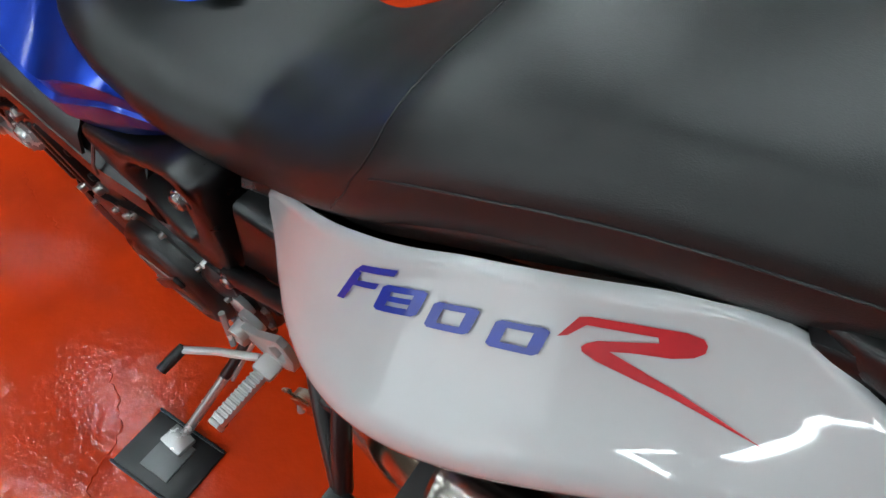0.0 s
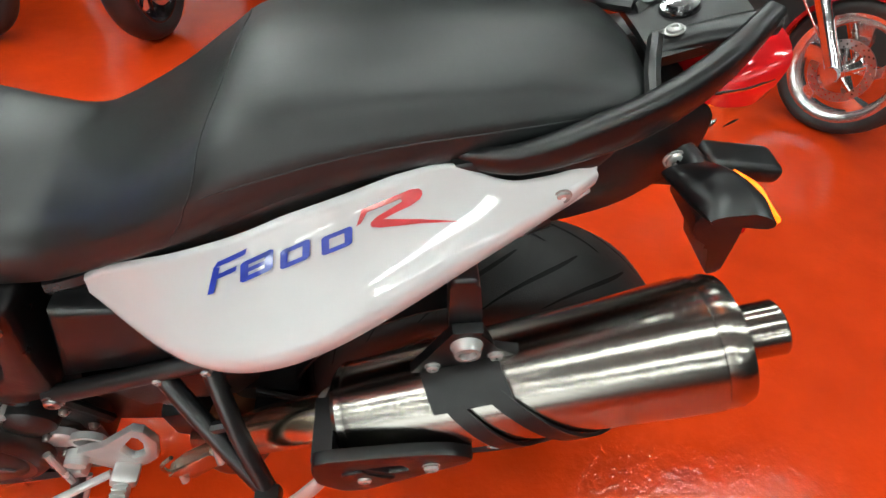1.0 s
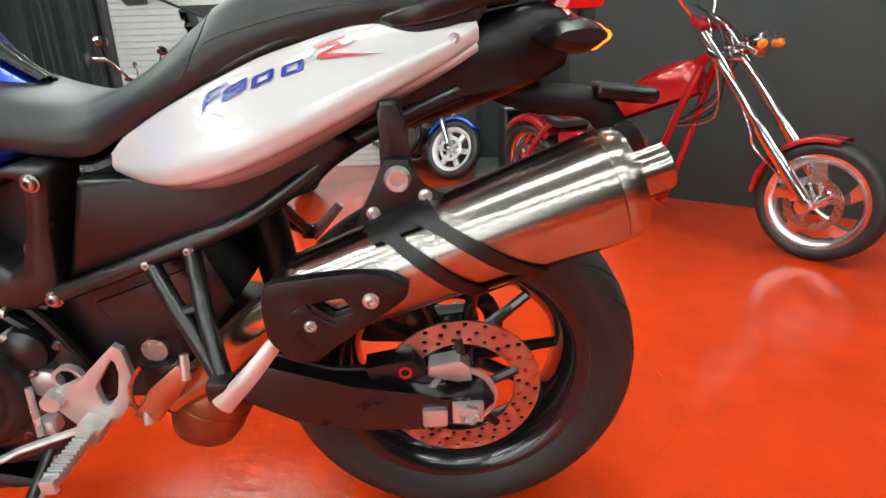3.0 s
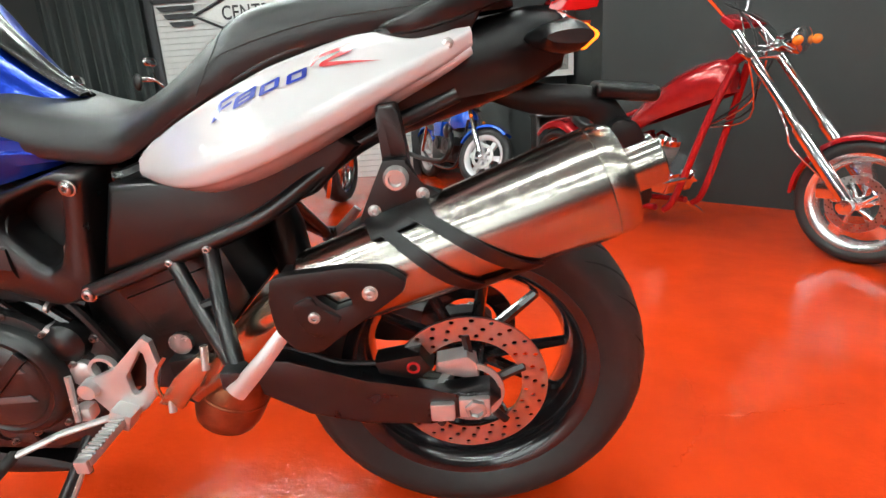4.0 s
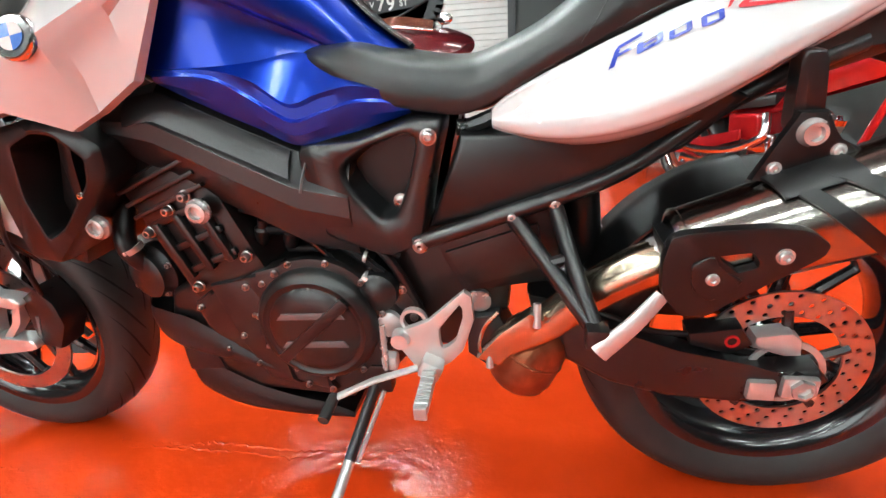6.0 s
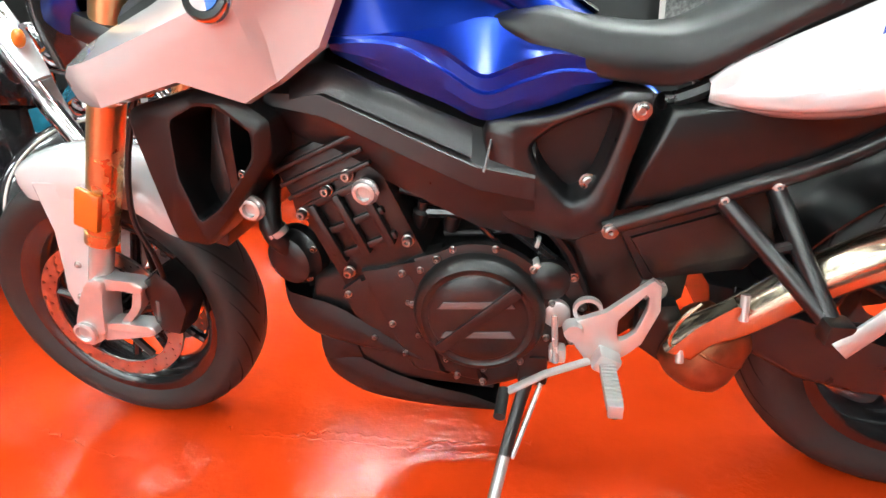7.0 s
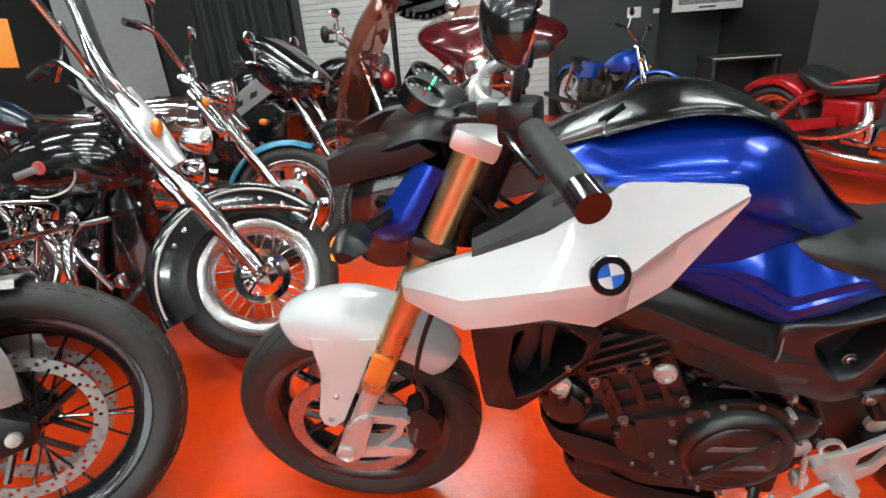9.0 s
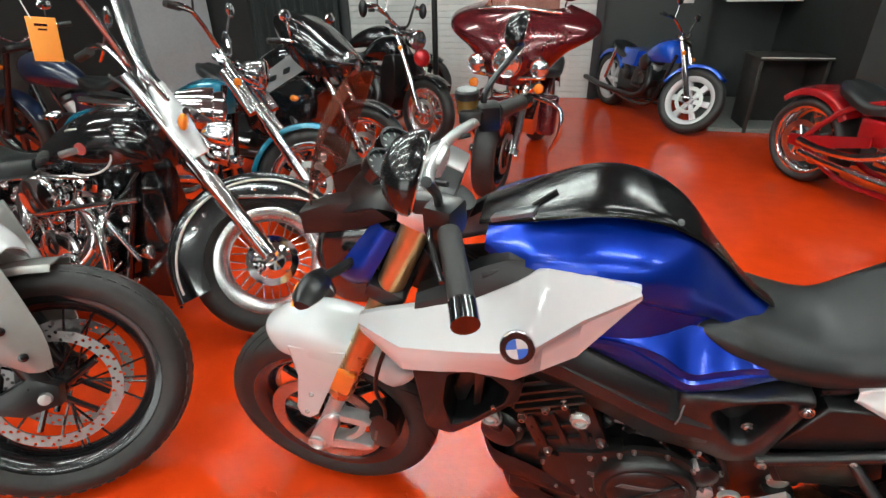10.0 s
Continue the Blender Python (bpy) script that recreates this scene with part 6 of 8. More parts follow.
# headlamp unit, instruments, handlebar
head = part("headlamp", skin([[(x, -w, z0), (x - 0.01, -w * 1.02, (z0 + z1) / 2), (x, -w * 0.85, z1), (x, 0, z1 + 0.012), (x, w * 0.85, z1), (x - 0.01, w * 1.02, (z0 + z1) / 2), (x, w, z0)] for x, w, z0, z1 in ((-1.45, 0.05, 0.83, 0.90), (-1.42, 0.085, 0.80, 0.945), (-1.37, 0.10, 0.79, 0.965), (-1.31, 0.095, 0.80, 0.97), (-1.27, 0.08, 0.83, 0.96))], 20, 24, cap=True), BLACK_GLOSS, moto, "black headlamp unit")
for s in (1, -1):
    part("headlamp_cheek", skin([[(-1.440, -0.050 * s, 0.797), (-1.40, -0.056 * s, 0.792), (-1.350, -0.050 * s, 0.800)], [(-1.402, -0.086 * s, 0.850), (-1.36, -0.098 * s, 0.844), (-1.316, -0.092 * s, 0.846)], [(-1.375, -0.106 * s, 0.886), (-1.34, -0.124 * s, 0.882), (-1.308, -0.119 * s, 0.880)], [(-1.345, -0.098 * s, 0.925), (-1.315, -0.120 * s, 0.922), (-1.285, -0.116 * s, 0.920)], [(-1.296, -0.088 * s, 0.985), (-1.275, -0.106 * s, 0.982), (-1.256, -0.102 * s, 0.972)]], 16, 10, thick=-0.005 * s), BLUE, moto, "metallic blue headlamp cheek")
    part("beak_panel", slab([(-1.445, 0.995), (-1.38, 1.022), (-1.308, 1.030), (-1.262, 0.995), (-1.33, 0.968), (-1.445, 0.945)], -0.10 * s, -0.06 * s, 0.008), BLACK_MATT, head)
    stalk = part("front_indicator", sweep([(-1.345, -0.11 * s, 0.905), (-1.385, -0.17 * s, 0.902)], 0.010, 8), BLACK_MATT, moto)
    part("indicator_body", skin([[(-1.39 - hx, -y * s, 0.902), (-1.39 - hx * 0.3, -y * s, 0.902 + hz), (-1.42 + hx + 0.03, -y * s, 0.902), (-1.39 - hx * 0.3, -y * s, 0.902 - hz), (-1.39 - hx, -y * s, 0.902)] for y, hx, hz in ((0.15, 0.012, 0.010), (0.18, 0.028, 0.022), (0.215, 0.030, 0.022), (0.245, 0.016, 0.010))], 12, 16, cap=True), BLACK_SATIN, stalk)
    part("indicator_lens", skin([[(-1.400, -0.170 * s, 0.913), (-1.416, -0.170 * s, 0.901), (-1.400, -0.170 * s, 0.888)], [(-1.406, -0.20 * s, 0.917), (-1.424, -0.20 * s, 0.901), (-1.406, -0.20 * s, 0.884)], [(-1.398, -0.244 * s, 0.906), (-1.408, -0.246 * s, 0.901), (-1.398, -0.244 * s, 0.896)]], 8, 8, thick=0.005), AMBER_GLOW, stalk, "lit amber lens")
dash = part("instrument_panel", skin([[(x, -w, z), (x + 0.01, -w * 0.8, z + 0.02), (x + 0.01, 0, z + 0.026), (x + 0.01, w * 0.8, z + 0.02), (x, w, z)] for x, w, z in ((-1.37, 0.07, 0.975), (-1.33, 0.095, 1.000), (-1.28, 0.10, 1.020), (-1.25, 0.085, 1.010))], 12, 16, thick=0.02), BLACK_SATIN, moto)
for y, r in ((-0.048, 0.036), (0.040, 0.042)):
    dial = part("dial", turned([(r, -0.01), (r, 0.014), (r * 0.88, 0.016), (r * 0.86, 0.006), (0.0004, 0.006)], (-1.290, y, 1.068), (0.62, -0.15, 0.78), 28), BLACK_GLOSS, dash)
    ax = Vector((0.62, -0.15, 0.78)).normalized()
    mid = Vector((-1.290, y, 1.068)) + ax * 0.0065
    part("dial_ring", turned([(r * 0.99, 0.008), (r * 0.99, 0.0105), (r * 0.90, 0.0105), (r * 0.90, 0.008)], mid, ax, 32, closed=True), BLACK_SATIN, dial)
    part("dial_face", turned([(r * 0.84, 0), (r * 0.84, 0.0012), (0.0004, 0.0012)], mid, ax, 28), DIAL_FACE, dial)
    side = ax.orthogonal().normalized()
    over = ax.cross(side)
    for k in range(9):
        a = radians(-40 + 32 * k)
        out = side * math.cos(a) + over * math.sin(a)
        part("dial_tick", sweep([mid + ax * 0.0018 + out * r * 0.62, mid + ax * 0.0018 + out * r * 0.78], 0.0012, 5), SIGN_WHITE, dial)
    part("needle", sweep([mid + ax * 0.003, mid + ax * 0.003 + (side + over).normalized() * r * 0.6], 0.0014, 5), RED_LENS, dial)
part("display", block((0.003, 0.03, 0.016), (-1.276, -0.004, 1.082), 0, (0, 38, 0)), GREEN_GLOW, dash)
part("fly_screen", skin([[(-1.425, -0.080, 0.995), (-1.45, 0, 1.0), (-1.425, 0.080, 0.995)], [(-1.40, -0.105, 1.07), (-1.43, 0, 1.08), (-1.40, 0.105, 1.07)], [(-1.36, -0.105, 1.15), (-1.39, 0, 1.165), (-1.36, 0.105, 1.15)], [(-1.325, -0.065, 1.205), (-1.345, 0, 1.22), (-1.325, 0.065, 1.205)]], 16, 16, thick=0.003), RED_BROWN_CLEAR, moto, "clear fly screen with a red-brown tint")
bar = part("handlebar", sweep([(-1.085, -0.355, 1.055), (-1.13, -0.23, 1.075), (-1.19, -0.10, 1.075), (-1.20, 0, 1.075), (-1.19, 0.10, 1.075), (-1.13, 0.23, 1.075), (-1.085, 0.355, 1.055)], 0.011, 12, 30), STEEL, moto, "silver handlebar")
part("bar_clamp", block((0.036, 0.085, 0.032), (-1.2, 0, 1.068), 0.010), STEEL, bar)
for s in (1, -1):
    part("grip", sweep([(-1.125, -0.24 * s, 1.0745), (-1.082, -0.362 * s, 1.054)], 0.0175, 14), RUBBER, bar, "ribbed black rubber grip")
    part("bar_end", sweep([(-1.083, -0.36 * s, 1.0545), (-1.073, -0.392 * s, 1.049)], 0.0185, 16), BLACK_GLOSS, bar)
    part("switch_block", block((0.05, 0.055, 0.055), (-1.138, -0.205 * s, 1.078), 0.012, (0, 0, -18 * s)), BLACK_SATIN, bar)
    part("brake_lever" if s < 0 else "clutch_lever", sweep([(-1.165, -0.19 * s, 1.076), (-1.150, -0.25 * s, 1.066), (-1.118, -0.32 * s, 1.050)], 0.0045, 8, 14), BLACK_GLOSS, bar)
    part("lever_perch", block((0.05, 0.03, 0.028), (-1.168, -0.18 * s, 1.085), 0.007), BLACK_SATIN, bar)
    mx, my, mz = (-1.132, -0.330, 1.212) if s > 0 else (-1.090, 0.440, 1.190)
    stem = part("mirror", sweep([(-1.145, -0.21 * s, 1.09), (-1.142, -0.23 * s, 1.13), (mx, my + 0.02 * s, mz - 0.02)], 0.007, 8, 12), BLACK_SATIN, bar)
    face = Vector((0.955, 0.12, -0.27)).normalized()
    part("mirror_shell", turned([(0.047, 0.0), (0.050, -0.003), (0.050, -0.010), (0.045, -0.022), (0.032, -0.036), (0.016, -0.043), (0.0005, -0.045)], (mx, my, mz), face, 32, flat=0.78), MIRROR_BLACK, stem)
    part("mirror_glass", turned([(0.0475, -0.002), (0.0470, 0.001), (0.0004, 0.001)], (mx, my, mz), face, 32, flat=0.78), CHROME, stem)
part("brake_reservoir", turned([(0.022, 0), (0.024, 0.03), (0.024, 0.032)], (-1.180, 0.20, 1.085), (0, 0, 1), 20), BRAKE_FLUID, bar, "amber brake fluid reservoir")
part("reservoir_cap", turned([(0.026, 0), (0.026, 0.014), (0.022, 0.018)], (-1.180, 0.20, 1.117), (0, 0, 1), 20), BLACK_SATIN, bar)
for y in (-0.06, -0.03, 0.04):
    part("cable", sweep([(-1.16, y * 3, 1.07), (-1.24, y * 2, 1.05), (-1.25, y, 0.96), (-1.17, y, 0.85), (-1.05, y, 0.78)], 0.005, 8, 20), BLACK_MATT, moto)
part("steering_head", sweep([(-1.17, 0, 1.00), (-1.26, 0, 0.80)], 0.045, 16), FRAME_BLACK, moto)
for s in (1, -1):
    inner = part("inner_panel", skin([[(x, -0.166 * s, z0), (x, -0.160 * s, z0 * 0.5 + z1 * 0.5), (x, -0.146 * s, z1), (x, -0.118 * s, z1 + 0.004), (x, -0.112 * s, z1 - 0.020)] for x, z0, z1 in ((-1.215, 0.846, 0.872), (-1.155, 0.862, 0.905), (-1.100, 0.882, 0.944), (-1.050, 0.914, 0.968), (-1.005, 0.944, 0.972), (-0.975, 0.955, 0.964))], 20, facets="both", thick=-0.006 * s), BLACK_SATIN, moto, "dark grey inner trim panel", 18)
    part("panel_slot", sweep([(-1.092, -0.152 * s, 0.932), (-1.062, -0.150 * s, 0.946)], 0.006, 10, flat=0.5), SIGN_BLACK, inner)
pad = thing("stand_pad", "flat black metal plate under the side stand on the floor", "plate", pose(-0.735, -0.398, 0, 0, 0, 6))
part("plate", slab([(-0.085, -0.06), (0.085, -0.06), (0.085, 0.06), (-0.085, 0.06)], -0.006, 0, 0.002), BLACK_SATIN, pad).matrix_basis = pose(0, 0, 0.001, -90)
for s in (-1, 1):
    part("folded_edge", block((0.17, 0.005, 0.010), (0, 0.0575 * s, 0.009), 0.0015), BLACK_SATIN, pad)
part("raised_seat", block((0.07, 0.07, 0.004), (0.0, 0.0, 0.0085), 0.0015), STEEL_DARK, pad)


# ---- the other motorcycles ----
def v_twin(parent, at, k=1.0, mat=None, case=None):
    """A V-twin engine seen from its right: case, two finned cylinders, round covers, air cleaner."""
    mat, case = mat or CHROME, case or CHROME
    x0, y0, z0 = at
    eng = part("engine", slab([(x0 - 0.20 * k, z0 - 0.10 * k), (x0 + 0.15 * k, z0 - 0.13 * k), (x0 + 0.22 * k, z0), (x0 + 0.10 * k, z0 + 0.10 * k), (x0 - 0.16 * k, z0 + 0.09 * k)], y0 - 0.12 * k, y0 + 0.12 * k, 0.025 * k, segs=3), case, parent, "chromed V-twin engine")
    for s in (-1, 1):
        d = Vector((math.sin(radians(23)) * s, 0, math.cos(radians(23))))
        prof = []
        for i in range(9):
            h = (0.06 + 0.015 * i) * k
            prof += [(0.062 * k, h), (0.075 * k, h + 0.002 * k), (0.075 * k, h + 0.006 * k), (0.062 * k, h + 0.008 * k)]
        part("cylinder", turned(prof, Vector(at), d, 24), ALLOY if s > 0 else mat, eng)
        part("rocker_cover", turned([(0.07 * k, 0.20 * k), (0.085 * k, 0.205 * k), (0.085 * k, 0.24 * k), (0.065 * k, 0.262 * k), (0.0005, 0.268 * k)], Vector(at), d, 24), mat, eng)
        part("pushrod_tube", sweep([Vector(at) + Vector((0.03 * s * k, -0.10 * k, 0.02 * k)), Vector(at) + d * 0.21 * k + Vector((0, -0.085 * k, 0))], 0.011 * k, 8), mat, eng)
    part("air_cleaner", turned([(0.085 * k, 0), (0.088 * k, 0.03 * k), (0.07 * k, 0.05 * k), (0.03 * k, 0.055 * k), (0.0005, 0.06 * k)], (x0, y0 - 0.09 * k, z0 + 0.17 * k), (0, -1, 0), 28), mat, eng)
    part("cam_cover", turned([(0.085 * k, 0), (0.085 * k, 0.015 * k), (0.065 * k, 0.03 * k), (0.05 * k, 0.024 * k), (0.0005, 0.028 * k)], (x0 + 0.03 * k, y0 - 0.115 * k, z0), (0, -1, 0), 28), mat, eng)
    part("oil_filter", turned([(0.04 * k, 0), (0.042 * k, 0.1 * k), (0.03 * k, 0.115 * k), (0.0005, 0.117 * k)], (x0 + 0.19 * k, y0, z0 - 0.02 * k), (1, 0, 0.1), 20), mat, eng)
    part("gearbox", block((0.2 * k, 0.22 * k, 0.17 * k), (x0 - 0.30 * k, y0, z0 + 0.02 * k), 0.03 * k, segs=3), case, eng)
    part("gear_cover", turned([(0.075 * k, 0), (0.07 * k, 0.02 * k), (0.0005, 0.032 * k)], (x0 - 0.30 * k, y0 - 0.11 * k, z0 + 0.02 * k), (0, -1, 0), 24), mat, eng)
    return eng


def fork_pair(parent, axle, top, half, r, mat, lower_mat=None, split=0.5):
    a, t = Vector(axle), Vector(top)
    for s in (-1, 1):
        o = Vector((0, half * s, 0))
        leg = part("fork_leg", sweep([t + o, a.lerp(t, split) + o], r, 14), mat, parent)
        part("fork_slider", sweep([a.lerp(t, split + 0.02) + o, a.lerp(t, split * 0.5) + o, a + o], r * 1.35, 14), lower_mat or mat, leg)
        part("axle_cap", turned([(r * 1.6, 0), (r * 1.5, 0.02), (0.0005, 0.024)], a + o + Vector((0, s * r, 0)), (0, s, 0), 16), mat, leg)


def guard(parent, axle, R, w, a0, a1, mat, skirt=0.05, name="mudguard", thick=0.004):
    net = []
    for i in range(7):
        a = radians(a0 + (a1 - a0) * i / 6)
        net.append([(axle[0] + (R - d) * math.cos(a), axle[1] + y * w, axle[2] + (R - d) * math.sin(a)) for y, d in ((-1, skirt), (-0.96, skirt * 0.35), (-0.7, 0.008), (0, 0), (0.7, 0.008), (0.96, skirt * 0.35), (1, skirt))])
    return part(name, skin(net, 30, 20, thick=thick), mat, parent)


def teardrop(parent, x0, x1, z0, z1, w, mat, dip=0.0, name="fuel_tank"):
    """A classic tank, blunt at the steering head (x1) and drawn out towards the seat (x0)."""
    net = []
    for f, h, b in ((0, 0.10, 0.25), (0.12, 0.45, 0.5), (0.35, 0.80, 0.82), (0.6, 1.0, 1.0), (0.82, 0.98, 0.92), (0.95, 0.80, 0.66), (1, 0.45, 0.35)):
        x = x0 + (x1 - x0) * f
        base = z0 + dip * f
        zt = base + (z1 - z0) * h
        net.append([(x, -w * b * 0.7, base), (x, -w * b, base + (zt - base) * 0.35), (x, -w * b * 0.8, base + (zt - base) * 0.78), (x, 0, zt), (x, w * b * 0.8, base + (zt - base) * 0.78), (x, w * b, base + (zt - base) * 0.35), (x, w * b * 0.7, base)])
    return part(name, skin(net, 26, 24, cap=True), mat, parent)


def saddle(parent, x0, x1, z, w, rise=0.06, name="seat"):
    net = []
    for f, h, b in ((0, rise + 0.03, 0.6), (0.2, rise, 0.95), (0.5, 0.0, 1.0), (0.8, 0.01, 0.75), (1, 0.02, 0.35)):
        x = x0 + (x1 - x0) * f
        net.append([(x, -w * b, z + h - 0.07), (x, -w * b, z + h - 0.02), (x, -w * b * 0.7, z + h), (x, 0, z + h - 0.005), (x, w * b * 0.7, z + h), (x, w * b, z + h - 0.02), (x, w * b, z + h - 0.07)])
    return part(name, skin(net, 20, 18, cap=True), VINYL, parent)


def pipes(parent, lines, r, mat=None):
    for line in lines:
        part("exhaust_pipe", sweep(line, r, 14, 24), mat or CHROME, parent)


def round_lamp(parent, at, r, depth, axis=(1, 0, -0.05), lit=False, lens=None, name="headlamp"):
    shell = part(name, turned([(r * 0.25, -depth), (r * 0.75, -depth * 0.75), (r, -depth * 0.15), (r * 1.04, 0), (r * 0.98, 0.006), (r * 0.92, 0.004)], at, axis, 26), CHROME, parent)
    part("lamp_lens", turned([(r * 0.93, 0.002), (r * 0.7, 0.012), (0.0005, 0.018)], at, axis, 24), lens or CLEAR_LENS, shell)
    return shell


def bars(parent, centre, width, rise, back, mat=None, grips=True):
    x, y, z = centre
    line = [(x - back, -width, z + rise), (x - back * 0.55, -width * 0.62, z + rise * 1.05), (x, -width * 0.22, z + 0.02), (x, 0, z), (x, width * 0.22, z + 0.02), (x - back * 0.55, width * 0.62, z + rise * 1.05), (x - back, width, z + rise)]
    b = part("handlebar", sweep(line, 0.013, 10, 30), mat or CHROME, parent)
    for s in (-1, 1):
        if grips:
            part("grip", sweep([(x - back, s * width, z + rise), (x - back * 0.75, s * width * 0.78, z + rise * 1.03)], 0.019, 10), RUBBER, b)
        part("brake_lever", sweep([(x - back * 0.5, s * width * 0.62, z + rise), (x - back * 0.65, s * width * 0.95, z + rise - 0.01)], 0.008, 8), CHROME, b)
        m = part("mirror", sweep([(x - back * 0.5, s * width * 0.6, z + rise), (x - back * 0.45, s * width * 0.68, z + rise + 0.12)], 0.006, 8), CHROME, b)
        part("mirror_head", ball(0.05, (x - back * 0.45, s * width * 0.72, z + rise + 0.15), (0.35, 1.2, 0.8)), CHROME, m)
    return b


CLEAR_LENS = material("lamp_glass", (0.62, 0.62, 0.62), 0.06, metal=0.9, coat=1.0, var=0.2, scale=120)
CREAM_LINE = material("cream_pinstripe", (0.70, 0.68, 0.62), 0.35, coat=0.6, var=0.05)


def placed(name, label, hub, wb, heading, lean=6.0):
    """An upright frame for a motorcycle: x ahead from the rear axle, its front axle over hub in the plan."""
    h = radians(heading)
    return thing(name, label, "motorcycle", pose(hub[0] - wb * math.cos(h), hub[1] - wb * math.sin(h), 0, 0, 0, heading) @ pose(0, 0, 0, -lean), "motorcycles on show")


def bar_line(name, pts, r, mat, parent, n=0):
    return part(name, sweep(pts, r, 10, n), mat, parent)


def steer(m, axle, top, degrees, names):
    """Turns the front end of a motorcycle about its raked steering line, from the axle up to the head."""
    a, d = Vector(axle), Vector(top) - Vector(axle)
    turn = Matrix.Translation(a) @ Matrix.Rotation(radians(degrees), 4, d) @ Matrix.Translation(-a)
    for ob in m.children:
        if any(ob.name.startswith(n) for n in names):
            ob.matrix_basis = turn @ ob.matrix_basis


FRONT_END = ("front_wheel", "fork_leg", "front_mudguard", "triple_clamp", "handlebar", "headlamp", "lamp_nacelle", "spot_", "windscreen", "front_indicator", "flyscreen")

# red chopper against the side wall
CWB = 2.03
ch = placed("chopper", "candy red chopper with long chrome forks on the orange floor", (1.755, 1.345), CWB, -63, lean=-3)
wheel("rear_wheel", ch, (0, 0, 0.31), 0.31, 0.238, 0.22, "curved", CHROME, 0.15, (-1,), holes=60)
wheel("front_wheel", ch, (CWB, 0, 0.278), 0.278, 0.218, 0.10, "curved", WHEEL_CHROME, 0.125, (-1,), holes=60)
fork_pair(ch, (CWB, 0, 0.278), (1.46, 0, 1.07), 0.10, 0.022, CHROME, CHROME, 0.40)
guard(ch, (CWB, 0, 0.278), 0.305, 0.058, 74, 176, RED_PAINT, 0.03, "front_mudguard")
guard(ch, (0, 0, 0.32), 0.37, 0.125, 35, 130, RED_PAINT, 0.06, "rear_mudguard")
teardrop(ch, 0.64, 1.40, 0.58, 0.80, 0.125, RED_PAINT, 0.20)
saddle(ch, 0.16, 0.66, 0.66, 0.14)
v_twin(ch, (0.90, 0, 0.34), 0.95)
for s in (-1, 1):
    bar_line("down_tube", [(1.43, 0.05 * s, 0.92), (1.32, 0.09 * s, 0.66), (1.14, 0.12 * s, 0.22), (1.06, 0.12 * s, 0.13)], 0.021, RED_PAINT, ch, 14)
    bar_line("cradle_tube", [(1.0, 0.13 * s, 0.14), (0.4, 0.14 * s, 0.14), (0.08, 0.15 * s, 0.30)], 0.021, RED_PAINT, ch, 14)
    bar_line("seat_tube", [(0.03, 0.15 * s, 0.33), (0.30, 0.12 * s, 0.60), (0.66, 0.06 * s, 0.70)], 0.021, RED_PAINT, ch, 10)
bar_line("backbone", [(1.46, 0, 0.98), (1.05, 0, 0.76), (0.62, 0, 0.58), (0.32, 0, 0.56)], 0.03, RED_PAINT, ch, 12)
part("oil_tank", block((0.24, 0.24, 0.17), (0.50, 0, 0.48), 0.03, segs=3), RED_PAINT, ch)
for z in (0.0, 0.16):
    part("triple_clamp", block((0.09, 0.25, 0.035), (1.53 + (0.0 if z == 0 else -0.10), 0, 0.96 + z), 0.012, (0, 40, 0)), RED_PAINT if z else CHROME, ch)
bars(ch, (1.38, 0, 1.14), 0.36, 0.18, 0.14)
round_lamp(ch, (1.72, 0, 0.99), 0.06, 0.13)
part("lamp_stay", sweep([(1.52, 0, 0.97), (1.64, 0, 0.98)], 0.014, 8), CHROME, ch)
for s in (-1, 1):
    part("front_indicator", ball(0.022, (1.74, 0.07 * s, 0.99)), AMBER_LENS, ch)
pipes(ch, [[(1.02, -0.13, 0.50), (1.10, -0.20, 0.38), (0.90, -0.24, 0.25), (0.40, -0.24, 0.26), (0.12, -0.23, 0.28)], [(0.68, -0.13, 0.56), (0.72, -0.20, 0.44), (0.55, -0.24, 0.36), (0.30, -0.25, 0.34), (0.10, -0.24, 0.36)]], 0.026)
for k in range(4):
    bar_line("cable", [(1.34, -0.03 + 0.03 * k, 1.22), (1.56 - 0.02 * k, 0.06 - 0.05 * k, 1.04), (1.46, 0.05, 0.78 - 0.04 * k), (1.20, 0.02, 0.60)], 0.005, CHROME if k % 2 else BLACK_MATT, ch, 16)
part("front_caliper", block((0.09, 0.05, 0.07), (CWB - 0.10, -0.075, 0.33), 0.012), CHROME, ch)
bar_line("brake_hose", [(CWB - 0.10, -0.08, 0.36), (CWB - 0.26, -0.10, 0.52), (1.74, -0.11, 0.62), (1.56, -0.05, 0.92)], 0.005, CHROME, ch, 14)
part("forward_peg", sweep([(1.20, -0.12, 0.33), (1.20, -0.30, 0.33)], 0.016, 10), CHROME, ch)
part("side_stand", sweep([(0.96, 0.14, 0.15), (0.98, 0.30, 0.03)], 0.014, 8), CHROME, ch)
part("swing_plate", slab([(-0.06, 0.28), (0.06, 0.28), (0.52, 0.40), (0.52, 0.47), (0.05, 0.37), (-0.06, 0.36)], -0.16, -0.145, 0.004), RED_PAINT, ch)

